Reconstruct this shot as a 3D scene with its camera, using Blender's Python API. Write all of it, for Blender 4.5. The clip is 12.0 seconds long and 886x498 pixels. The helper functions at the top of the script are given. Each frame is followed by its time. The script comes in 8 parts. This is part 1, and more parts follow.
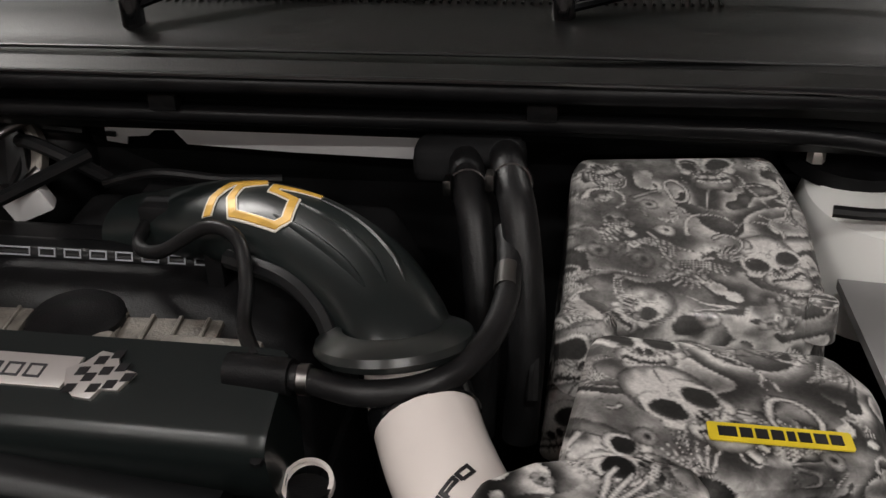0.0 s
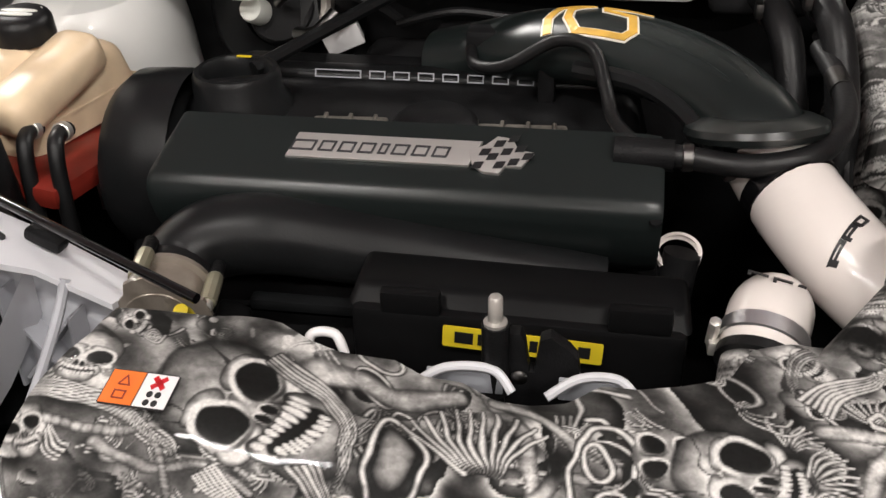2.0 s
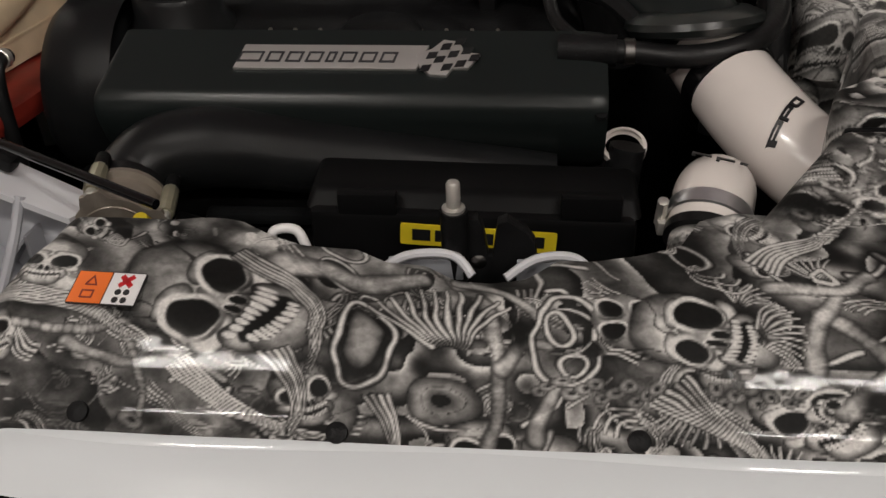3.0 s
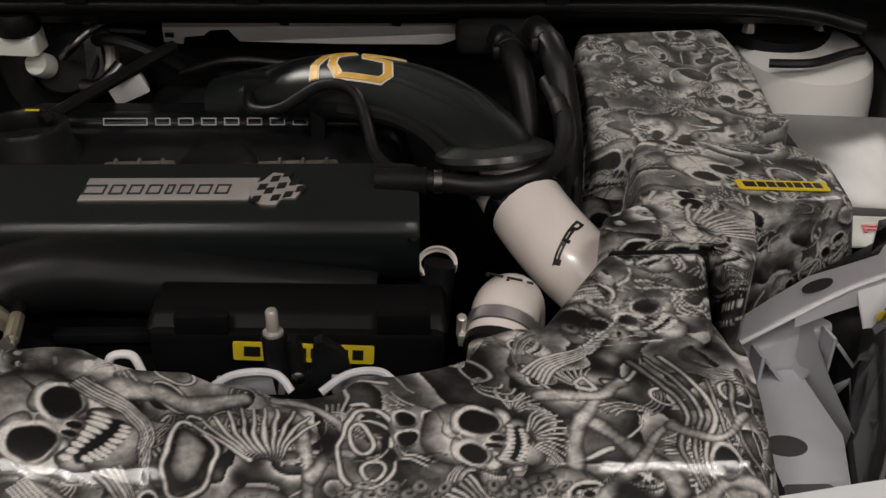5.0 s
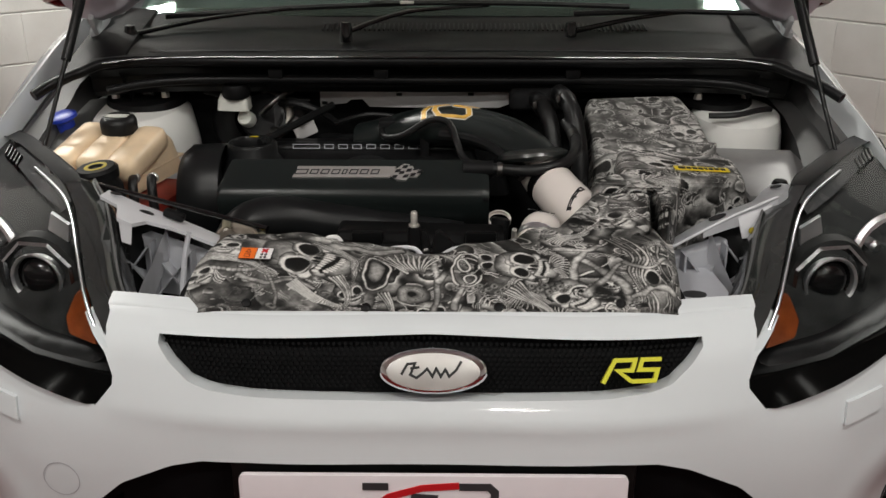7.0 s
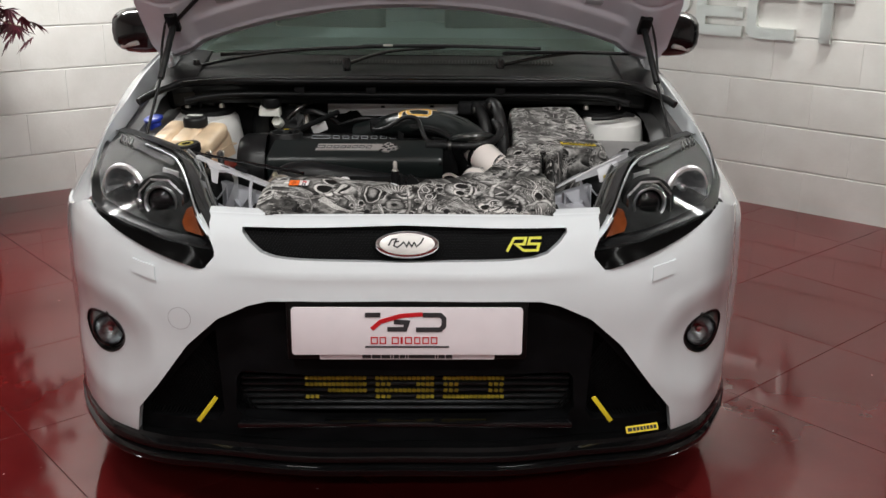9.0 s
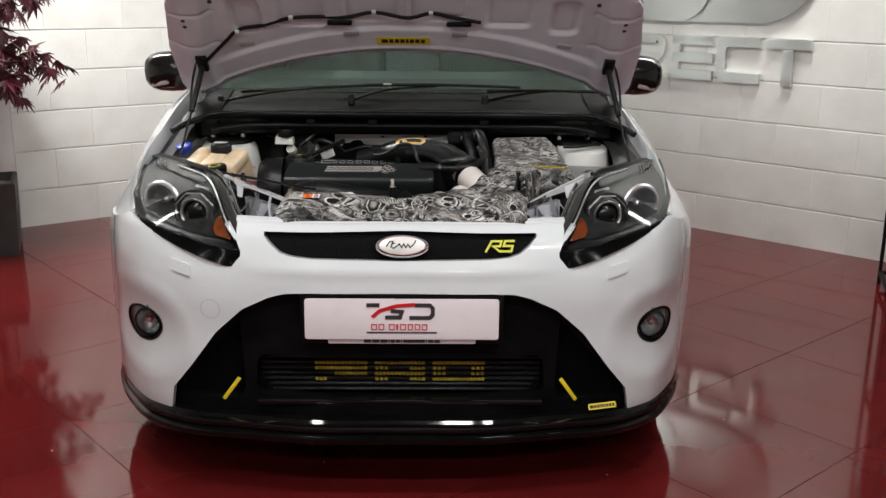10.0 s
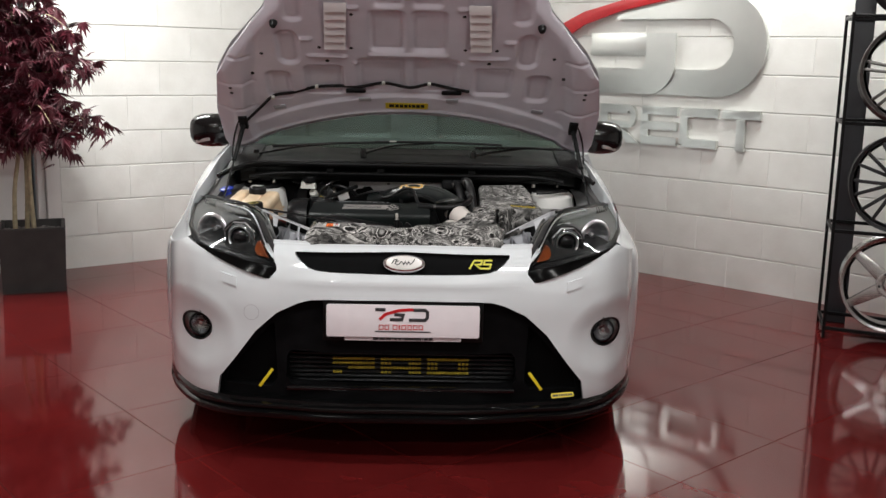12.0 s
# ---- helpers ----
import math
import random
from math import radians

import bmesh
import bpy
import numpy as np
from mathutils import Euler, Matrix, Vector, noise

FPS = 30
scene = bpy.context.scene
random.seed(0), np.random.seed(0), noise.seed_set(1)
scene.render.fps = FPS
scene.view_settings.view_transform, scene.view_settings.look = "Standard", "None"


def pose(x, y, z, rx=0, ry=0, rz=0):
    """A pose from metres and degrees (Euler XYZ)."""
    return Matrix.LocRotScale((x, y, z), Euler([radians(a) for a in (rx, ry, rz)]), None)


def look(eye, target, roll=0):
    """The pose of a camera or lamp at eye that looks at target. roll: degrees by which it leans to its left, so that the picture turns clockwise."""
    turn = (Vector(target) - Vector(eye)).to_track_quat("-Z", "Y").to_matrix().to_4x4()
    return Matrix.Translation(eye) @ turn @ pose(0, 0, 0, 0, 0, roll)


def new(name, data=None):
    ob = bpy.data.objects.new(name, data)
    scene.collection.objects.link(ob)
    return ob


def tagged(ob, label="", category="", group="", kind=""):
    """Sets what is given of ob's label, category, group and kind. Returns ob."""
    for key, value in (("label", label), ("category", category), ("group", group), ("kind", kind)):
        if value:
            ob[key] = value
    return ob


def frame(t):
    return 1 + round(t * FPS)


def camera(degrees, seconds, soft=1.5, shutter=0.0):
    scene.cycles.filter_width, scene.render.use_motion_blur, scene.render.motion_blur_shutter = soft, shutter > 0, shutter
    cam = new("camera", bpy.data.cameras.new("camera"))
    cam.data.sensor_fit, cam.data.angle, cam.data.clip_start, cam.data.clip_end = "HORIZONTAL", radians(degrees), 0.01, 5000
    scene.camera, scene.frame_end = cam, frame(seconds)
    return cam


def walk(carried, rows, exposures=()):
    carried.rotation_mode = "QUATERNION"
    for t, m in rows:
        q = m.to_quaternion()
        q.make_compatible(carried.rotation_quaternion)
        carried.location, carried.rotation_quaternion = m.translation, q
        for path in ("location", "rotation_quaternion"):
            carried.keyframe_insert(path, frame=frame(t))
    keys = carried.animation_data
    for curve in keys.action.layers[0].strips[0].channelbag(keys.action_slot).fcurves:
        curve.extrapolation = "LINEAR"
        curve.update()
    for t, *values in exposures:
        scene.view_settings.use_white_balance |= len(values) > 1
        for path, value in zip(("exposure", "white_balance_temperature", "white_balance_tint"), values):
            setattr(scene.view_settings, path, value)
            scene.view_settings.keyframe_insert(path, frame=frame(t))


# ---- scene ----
cam = camera(48.3, 12.0)
PATH = [
    (0, (0.319, -0.049, 1.292), (0.009, 1.668, 0.315), -2.0),
    (0.5, (0.298, -0.072, 1.273), (-0.261, 1.599, 0.328), -1.9),
    (1, (0.239, -0.128, 1.267), (-0.373, 1.511, 0.298), -2.6),
    (1.5, (0.116, -0.202, 1.269), (-0.332, 1.447, 0.231), -2.1),
    (2, (0.028, -0.264, 1.241), (-0.269, 1.4, 0.171), -1.5),
    (2.5, (0.012, -0.292, 1.219), (-0.23, 1.352, 0.105), -2.0),
    (3, (0.021, -0.305, 1.214), (-0.155, 1.319, 0.061), -2.2),
    (3.5, (0.049, -0.311, 1.216), (-0.052, 1.318, 0.06), -2.3),
    (5.5, (0.087, -0.453, 1.333), (0.166, 1.308, 0.388), 1.1),
    (6, (0.099, -0.641, 1.354), (0.063, 1.16, 0.485), 0.3),
    (6.5, (0.063, -0.867, 1.358), (0.013, 0.964, 0.555), 0.1),
    (7, (0.027, -1.114, 1.366), (0.004, 0.736, 0.608), -0.0),
    (7.5, (0.032, -1.359, 1.371), (0.014, 0.504, 0.642), -0.2),
    (9.5, (0.05, -2.31, 1.398), (0.095, -0.392, 0.833), 0.6),
    (10, (0.063, -2.528, 1.404), (0.098, -0.598, 0.884), 0.6),
    (10.5, (0.037, -2.732, 1.404), (0.087, -0.792, 0.923), 0.9),
    (11, (0.055, -2.92, 1.412), (0.104, -0.971, 0.964), 1.2),
    (11.5, (0.086, -3.099, 1.407), (0.121, -1.141, 0.998), 1.2),
    (12, (0.073, -3.273, 1.414), (0.108, -1.31, 1.034), 1.2),
]
walk(cam, [(t, look(eye, target, roll)) for t, eye, target, roll in PATH],
     exposures=[(0.0, -0.4, 6700, 10), (0.25, 0.3, 6600, 10), (0.5, 0.5, 6550, 10), (1.0, 0.5, 6550, 10), (1.6, 0.38, 6650, 10), (2.0, 0.2, 6750, 10), (2.5, -0.33, 6850, 10), (3.0, -0.75, 6950, 10), (3.5, -1.28, 6950, 10), (4.2, -1.08, 6950, 10), (5.4, -0.6, 6950, 10), (6.5, -0.42, 6850, 7), (7.5, -0.5, 6600, 6), (9.5, -0.08, 6500, 7), (12.0, -0.17, 6500, 7)])

# ---- place ----
from mathutils.bvhtree import BVHTree

XC = -0.006          # the car's middle line

# ---- world and lights ----
world = bpy.data.worlds.new("world")
scene.world = world
world.use_nodes = True
world.node_tree.nodes["Background"].inputs[0].default_value = (0.8, 0.85, 0.9, 1)
world.node_tree.nodes["Background"].inputs[1].default_value = 0.05


def area_lamp(name, eye, target, w, h, watts, colour=(1, 0.985, 0.975)):
    d = bpy.data.lights.new(name, "AREA")
    d.shape, d.size, d.size_y, d.energy, d.color = "RECTANGLE", w, h, watts, colour
    ob = new(name, d)
    ob.matrix_world = look(eye, target)
    return ob


CEIL = 2.85
# ceiling strip lamps: middle x, middle y, length along x, width, watts
STRIPS = [(-0.88, -0.70, 0.45, 0.07, 20), (0.84, -0.70, 0.45, 0.07, 21), (-1.2, -1.9, 1.2, 0.07, 28), (1.2, -1.9, 1.2, 0.07, 28),
          (-2.0, 2.2, 1.2, 0.16, 96), (1.9, 2.3, 1.2, 0.16, 46), (0.42, -3.9, 0.65, 0.10, 24), (1.32, -3.9, 0.36, 0.10, 13), (-1.36, -3.9, 0.36, 0.10, 13)]
for sx, sy, sl, sw, watts in STRIPS:
    area_lamp("strip_lamp", (sx, sy, CEIL - 0.075), (sx, sy + 0.0001, 0), sl, sw, watts)

# ---- materials ----


def nodes_of(name):
    m = bpy.data.materials.new(name)
    m.use_nodes = True
    return m, m.node_tree.nodes, m.node_tree.links, m.node_tree.nodes["Principled BSDF"]


def plain(name, colour, rough=0.5, metal=0.0, vary=0.15, scale=18.0, bump=0.05, fine=160.0, coat=0.0, spec=0.5, dust=0.0):
    """A surface with two scales of variation in colour and roughness, and a fine relief."""
    m, n, l, b = nodes_of(name)
    co = n.new("ShaderNodeTexCoord")
    big, small = n.new("ShaderNodeTexNoise"), n.new("ShaderNodeTexNoise")
    big.inputs["Scale"].default_value, big.inputs["Detail"].default_value = scale, 5
    small.inputs["Scale"].default_value, small.inputs["Detail"].default_value = fine, 3
    l.new(co.outputs["Object"], big.inputs["Vector"]), l.new(co.outputs["Object"], small.inputs["Vector"])
    ramp = n.new("ShaderNodeMapRange")
    ramp.inputs["From Min"].default_value, ramp.inputs["From Max"].default_value = 0.3, 0.7
    ramp.inputs["To Min"].default_value, ramp.inputs["To Max"].default_value = 1 - vary, 1 + vary
    l.new(big.outputs["Fac"], ramp.inputs["Value"])
    mul = n.new("ShaderNodeVectorMath")
    mul.operation = "SCALE"
    mul.inputs[0].default_value = colour
    l.new(ramp.outputs[0], mul.inputs["Scale"])
    l.new(mul.outputs[0], b.inputs["Base Color"])
    rr = n.new("ShaderNodeMapRange")
    rr.inputs["To Min"].default_value, rr.inputs["To Max"].default_value = max(0.02, rough * (1 - vary)), min(1, rough * (1 + vary))
    l.new(big.outputs["Fac"], rr.inputs["Value"])
    l.new(rr.outputs[0], b.inputs["Roughness"])
    b.inputs["Metallic"].default_value, b.inputs["Coat Weight"].default_value = metal, coat
    b.inputs["Coat Roughness"].default_value, b.inputs["Specular IOR Level"].default_value = 0.04, spec
    if bump:
        bp = n.new("ShaderNodeBump")
        bp.inputs["Strength"].default_value, bp.inputs["Distance"].default_value = bump, 0.002
        l.new(small.outputs["Fac"], bp.inputs["Height"])
        l.new(bp.outputs[0], b.inputs["Normal"])
    return m


def glass(name, colour=(0.9, 0.95, 0.93), rough=0.01, ior=1.45):
    m, n, l, b = nodes_of(name)
    b.inputs["Base Color"].default_value = (*colour, 1)
    b.inputs["Roughness"].default_value, b.inputs["Transmission Weight"].default_value, b.inputs["IOR"].default_value = rough, 1.0, ior
    return m


def thin_pane(name, colour, ior, sheen=(0.8, 0.8, 0.8)):
    """A thin clear pane: what lies behind, and a mirror image laid over it."""
    m, n, l, b = nodes_of(name)
    clear, gloss, mixer, fr = n.new("ShaderNodeBsdfTransparent"), n.new("ShaderNodeBsdfGlossy"), n.new("ShaderNodeMixShader"), n.new("ShaderNodeFresnel")
    clear.inputs["Color"].default_value = (*colour, 1)
    gloss.inputs["Roughness"].default_value = 0.03
    gloss.inputs["Color"].default_value = (*sheen, 1)
    fr.inputs["IOR"].default_value = ior
    l.new(fr.outputs[0], mixer.inputs[0]), l.new(clear.outputs[0], mixer.inputs[1]), l.new(gloss.outputs[0], mixer.inputs[2])
    l.new(mixer.outputs[0], n["Material Output"].inputs["Surface"])
    n.remove(b)
    return m


def glow(name, colour, strength):
    m, n, l, b = nodes_of(name)
    b.inputs["Base Color"].default_value = (*colour, 1)
    b.inputs["Emission Color"].default_value, b.inputs["Emission Strength"].default_value = (*colour, 1), strength
    return m


def wrap_material():
    """Glossy printed film: its grey ink comes from the drawing laid on the mesh, under a fine grain."""
    m, n, l, b = nodes_of("skull_print_film")
    co, ink = n.new("ShaderNodeTexCoord"), n.new("ShaderNodeAttribute")
    ink.attribute_name = "ink"
    fine, wav = n.new("ShaderNodeTexNoise"), n.new("ShaderNodeTexNoise")
    fine.inputs["Scale"].default_value, fine.inputs["Detail"].default_value, fine.inputs["Distortion"].default_value = 260, 4, 0.8
    wav.inputs["Scale"].default_value, wav.inputs["Detail"].default_value = 34, 2
    l.new(co.outputs["Object"], fine.inputs["Vector"]), l.new(co.outputs["Object"], wav.inputs["Vector"])
    grain = n.new("ShaderNodeMapRange")
    grain.inputs["From Min"].default_value, grain.inputs["From Max"].default_value = 0.3, 0.7
    grain.inputs["To Min"].default_value, grain.inputs["To Max"].default_value = 0.82, 1.16
    l.new(fine.outputs["Fac"], grain.inputs["Value"])
    grey = n.new("ShaderNodeMath")
    grey.operation = "MULTIPLY"
    l.new(ink.outputs["Fac"], grey.inputs[0]), l.new(grain.outputs[0], grey.inputs[1])
    tint = n.new("ShaderNodeVectorMath")
    tint.operation = "SCALE"
    tint.inputs[0].default_value = (1.0, 0.975, 0.94)
    l.new(grey.outputs[0], tint.inputs["Scale"])
    l.new(tint.outputs[0], b.inputs["Base Color"])
    b.inputs["Roughness"].default_value, b.inputs["Coat Weight"].default_value, b.inputs["Coat Roughness"].default_value = 0.46, 0.12, 0.05
    b.inputs["Specular IOR Level"].default_value = 0.08
    bp = n.new("ShaderNodeBump")
    bp.inputs["Strength"].default_value, bp.inputs["Distance"].default_value = 0.10, 0.004
    l.new(wav.outputs["Fac"], bp.inputs["Height"])
    l.new(bp.outputs[0], b.inputs["Normal"]), l.new(bp.outputs[0], b.inputs["Coat Normal"])
    return m


def floor_material():
    m, n, l, b = nodes_of("red_quartz_tile")
    co = n.new("ShaderNodeTexCoord")
    big = n.new("ShaderNodeTexNoise")
    big.inputs["Scale"].default_value, big.inputs["Detail"].default_value = 3.0, 6
    l.new(co.outputs["Object"], big.inputs["Vector"])
    oi = n.new("ShaderNodeObjectInfo")
    add = n.new("ShaderNodeMath")
    add.operation = "MULTIPLY_ADD"
    add.inputs[1].default_value, add.inputs[2].default_value = 0.16, 0.0
    l.new(oi.outputs["Random"], add.inputs[0])
    sm = n.new("ShaderNodeMath")
    l.new(add.outputs[0], sm.inputs[0]), l.new(big.outputs["Fac"], sm.inputs[1])
    rp = n.new("ShaderNodeValToRGB")
    rp.color_ramp.elements[0].position, rp.color_ramp.elements[0].color = 0.35, (0.082, 0.0065, 0.007, 1)
    rp.color_ramp.elements[1].position, rp.color_ramp.elements[1].color = 0.85, (0.125, 0.011, 0.011, 1)
    l.new(sm.outputs[0], rp.inputs[0])
    # mirror flakes in the stone
    vo = n.new("ShaderNodeTexVoronoi")
    vo.inputs["Scale"].default_value = 11
    l.new(co.outputs["Object"], vo.inputs["Vector"])
    lt = n.new("ShaderNodeMath")
    lt.operation = "LESS_THAN"
    lt.inputs[1].default_value = 0.03
    l.new(vo.outputs["Distance"], lt.inputs[0])
    pick = n.new("ShaderNodeSeparateColor")
    l.new(vo.outputs["Color"], pick.inputs[0])
    gt = n.new("ShaderNodeMath")
    gt.operation = "GREATER_THAN"
    gt.inputs[1].default_value = 0.55
    l.new(pick.outputs[0], gt.inputs[0])
    both = n.new("ShaderNodeMath")
    both.operation = "MULTIPLY"
    l.new(lt.outputs[0], both.inputs[0]), l.new(gt.outputs[0], both.inputs[1])
    mx = n.new("ShaderNodeMix")
    mx.data_type = "RGBA"
    mx.inputs["B"].default_value = (0.75, 0.7, 0.68, 1)
    l.new(both.outputs[0], mx.inputs["Factor"]), l.new(rp.outputs[0], mx.inputs["A"])
    l.new(mx.outputs["Result"], b.inputs["Base Color"])
    sp = n.new("ShaderNodeTexNoise")
    sp.inputs["Scale"].default_value, sp.inputs["Detail"].default_value = 7, 4
    l.new(co.outputs["Object"], sp.inputs["Vector"])
    mr = n.new("ShaderNodeMapRange")
    mr.inputs["To Min"].default_value, mr.inputs["To Max"].default_value = 0.03, 0.12
    l.new(sp.outputs["Fac"], mr.inputs["Value"])
    l.new(mr.outputs[0], b.inputs["Roughness"])
    b.inputs["IOR"].default_value = 1.42
    return m


def block_material():
    """Thick white masonry paint over coarse blocks."""
    m, n, l, b = nodes_of("painted_block")
    co, oi = n.new("ShaderNodeTexCoord"), n.new("ShaderNodeObjectInfo")
    t1, t2 = n.new("ShaderNodeTexNoise"), n.new("ShaderNodeTexNoise")
    t1.inputs["Scale"].default_value, t1.inputs["Detail"].default_value = 5, 5
    t2.inputs["Scale"].default_value, t2.inputs["Detail"].default_value = 70, 6
    sh = n.new("ShaderNodeVectorMath")
    l.new(co.outputs["Object"], sh.inputs[0]), l.new(oi.outputs["Location"], sh.inputs[1])
    l.new(sh.outputs[0], t1.inputs["Vector"]), l.new(sh.outputs[0], t2.inputs["Vector"])
    rp = n.new("ShaderNodeValToRGB")
    rp.color_ramp.elements[0].position, rp.color_ramp.elements[0].color = 0.3, (0.735, 0.727, 0.69, 1)
    rp.color_ramp.elements[1].position, rp.color_ramp.elements[1].color = 0.7, (0.825, 0.822, 0.79, 1)
    l.new(t1.outputs["Fac"], rp.inputs[0])
    l.new(rp.outputs[0], b.inputs["Base Color"])
    b.inputs["Roughness"].default_value = 0.55
    bp = n.new("ShaderNodeBump")
    bp.inputs["Strength"].default_value, bp.inputs["Distance"].default_value = 0.25, 0.004
    sm = n.new("ShaderNodeMath")
    sm.operation = "MULTIPLY_ADD"
    sm.inputs[1].default_value = 2.0
    l.new(t1.outputs["Fac"], sm.inputs[0]), l.new(t2.outputs["Fac"], sm.inputs[2])
    l.new(sm.outputs[0], bp.inputs["Height"])
    l.new(bp.outputs[0], b.inputs["Normal"])
    return m


WHITE = plain("white_car_paint", (0.69, 0.722, 0.745), 0.26, 0, 0.02, 4, 0.0, coat=1.0, spec=0.2)
INNER = plain("white_inner_paint", (0.66, 0.66, 0.69), 0.42, 0, 0.05, 10, 0.02, coat=0.3)
GREYP = plain("grey_primer_paint", (0.36, 0.37, 0.40), 0.45, 0, 0.10, 12, 0.03)
PANELG = plain("satin_grey_lid", (0.27, 0.265, 0.265), 0.34, 0.1, 0.2, 12, 0.0)
# darker than the carrier wall, so shading between the two is in the paint
CORNERM = plain("shaded_lilac_paint", (0.42, 0.425, 0.46), 0.4, 0, 0.08, 12, 0.03)
LILAC = plain("pale_grey_plastic", (0.40, 0.405, 0.435), 0.5, 0, 0.08, 12, 0.05)
GLOSSB = plain("gloss_black", (0.004, 0.004, 0.0045), 0.14, 0, 0.2, 12, 0.0, coat=0.35, spec=0.4)
SCUTTLE = plain("matt_black_scuttle", (0.0045, 0.0048, 0.0048), 0.36, 0, 0.25, 20, 0.1, 400, spec=0.22)
# white bonnet's underside; the mauve cast of its shade is in the colour
MAUVE = plain("mauve_shaded_white", (0.70, 0.68, 0.75), 0.42, 0, 0.06, 8, 0.04, 200, coat=0.15)
# pale inner wings darkened in colour, so the gap by the bonnet reads dark
FLANGE = plain("darkened_flange_grey", (0.12, 0.12, 0.12), 0.4, 0, 0.2, 12, 0.05)
BLACK = plain("black_plastic", (0.0085, 0.0085, 0.009), 0.42, 0, 0.35, 25, 0.25, 500, spec=0.13)
SPLITM = plain("black_splitter_plastic", (0.003, 0.003, 0.0032), 0.07, 0, 0.3, 12, 0.0, 300, spec=0.4)
MOUTHB = plain("black_mouth_plastic", (0.0045, 0.0045, 0.005), 0.5, 0, 0.3, 14, 0.2, 300, spec=0.05)
TRIMB = plain("black_lamp_trim", (0.003, 0.003, 0.003), 0.14, 0, 0.2, 14, 0.0, spec=0.04)
BOXB = plain("black_box_plastic", (0.0055, 0.0055, 0.0058), 0.40, 0, 0.15, 25, 0.06, 500, spec=0.10)
CUPB = plain("deep_black_cup", (0.004, 0.004, 0.004), 0.3, 0, 0.2, 12, 0.0, spec=0.3)
SATIN = plain("satin_black_plastic", (0.009, 0.0095, 0.010), 0.33, 0, 0.2, 14, 0.08, 400, spec=0.24)
RUBBER = plain("black_rubber", (0.009, 0.009, 0.0095), 0.4, 0, 0.3, 30, 0.2, 300, spec=0.3)
SEALR = plain("rubber_seal", (0.007, 0.007, 0.0075), 0.35, 0, 0.3, 25, 0.1, 300, spec=0.16)
# near-black, hardly any gloss: the depth of the bay's shade as a colour
VOIDB = plain("bay_shade_black", (0.012, 0.012, 0.0125), 0.7, 0, 0.4, 12, 0.3, 80, spec=0.03)
FLANGEB = plain("glossy_pipe_lip", (0.012, 0.015, 0.0145), 0.28, 0, 0.1, 9, 0.0, spec=0.7)
PLENUM = plain("dark_green_grey_satin", (0.0105, 0.0138, 0.0135), 0.29, 0.0, 0.08, 9, 0.05, 600, spec=0.36)
CASTB = plain("beige_cast_metal", (0.30, 0.26, 0.22), 0.36, 0.5, 0.15, 40, 0.25, 300)
POSTM = plain("dull_brass_sleeve", (0.36, 0.34, 0.25), 0.32, 0.6, 0.12, 40, 0.1, 300)
CAST = plain("cast_aluminium", (0.44, 0.41, 0.37), 0.42, 0.6, 0.25, 40, 0.4, 300)
CASTD = plain("oily_cast_aluminium", (0.17, 0.155, 0.135), 0.5, 0.4, 0.4, 60, 0.5, 300)
TOWERW = plain("white_bay_paint", (0.84, 0.835, 0.81), 0.30, 0, 0.04, 8, 0.02, coat=0.4)
FOGR = plain("dull_reflector", (0.36, 0.36, 0.37), 0.25, 1.0, 0.1, 30, 0.05, 120)
LAMPIN = plain("smoked_housing", (0.020, 0.021, 0.021), 0.5, 0.0, 0.4, 24, 0.05, 200, spec=0.08)
STEEL = plain("zinc_steel", (0.64, 0.62, 0.58), 0.30, 0.7, 0.2, 40, 0.1, 300)
CHROME = plain("chrome", (0.85, 0.85, 0.86), 0.06, 1.0, 0.05, 20, 0.0)
BRUSHED = plain("brushed_steel", (0.76, 0.78, 0.75), 0.32, 1.0, 0.03, 6, 0.02, 700)
PLATEM = plain("satin_silver_plate", (0.62, 0.60, 0.58), 0.38, 0.7, 0.06, 30, 0.03, 500)
SILICONE = plain("white_silicone", (0.80, 0.74, 0.70), 0.22, 0, 0.04, 14, 0.05, 120, coat=0.4)
TANKM = plain("aged_cream_polymer", (0.80, 0.62, 0.42), 0.38, 0, 0.16, 14, 0.06, 90)
MILK = plain("milky_polymer", (0.70, 0.71, 0.66), 0.4, 0, 0.08, 14, 0.05, 90)
YELLOW = plain("yellow_vinyl", (0.78, 0.60, 0.03), 0.35, 0, 0.06, 40, 0.02)
RSYEL = plain("yellow_enamel", (0.72, 0.70, 0.05), 0.28, 0, 0.05, 40, 0.0, coat=0.6)
GOLD = plain("amber_gold_print", (0.62, 0.36, 0.06), 0.35, 0.1, 0.2, 60, 0.0)
PALE = plain("pale_outline_print", (0.70, 0.66, 0.58), 0.4, 0, 0.05, 40, 0.0)
ORANGE = plain("orange_vinyl", (0.85, 0.17, 0.02), 0.35, 0, 0.06, 40, 0.02)
REDP = plain("red_print", (0.55, 0.012, 0.018), 0.35, 0, 0.08, 40, 0.0)
REDPL = plain("red_plastic", (0.22, 0.022, 0.014), 0.4, 0, 0.25, 30, 0.05)
BLUEP = plain("blue_plastic", (0.02, 0.05, 0.45), 0.35, 0, 0.1, 30, 0.0)
INK = plain("black_print", (0.012, 0.012, 0.013), 0.4, 0, 0.1, 40, 0.0)
DARKINK = plain("charcoal_print", (0.035, 0.035, 0.038), 0.4, 0, 0.1, 40, 0.0)
PAPER = plain("white_vinyl", (0.80, 0.79, 0.79), 0.3, 0, 0.03, 30, 0.0, coat=0.4)
REARPL = plain("white_plate_acrylic", (0.80, 0.74, 0.77), 0.2, 0, 0.02, 20, 0.0, coat=0.6)
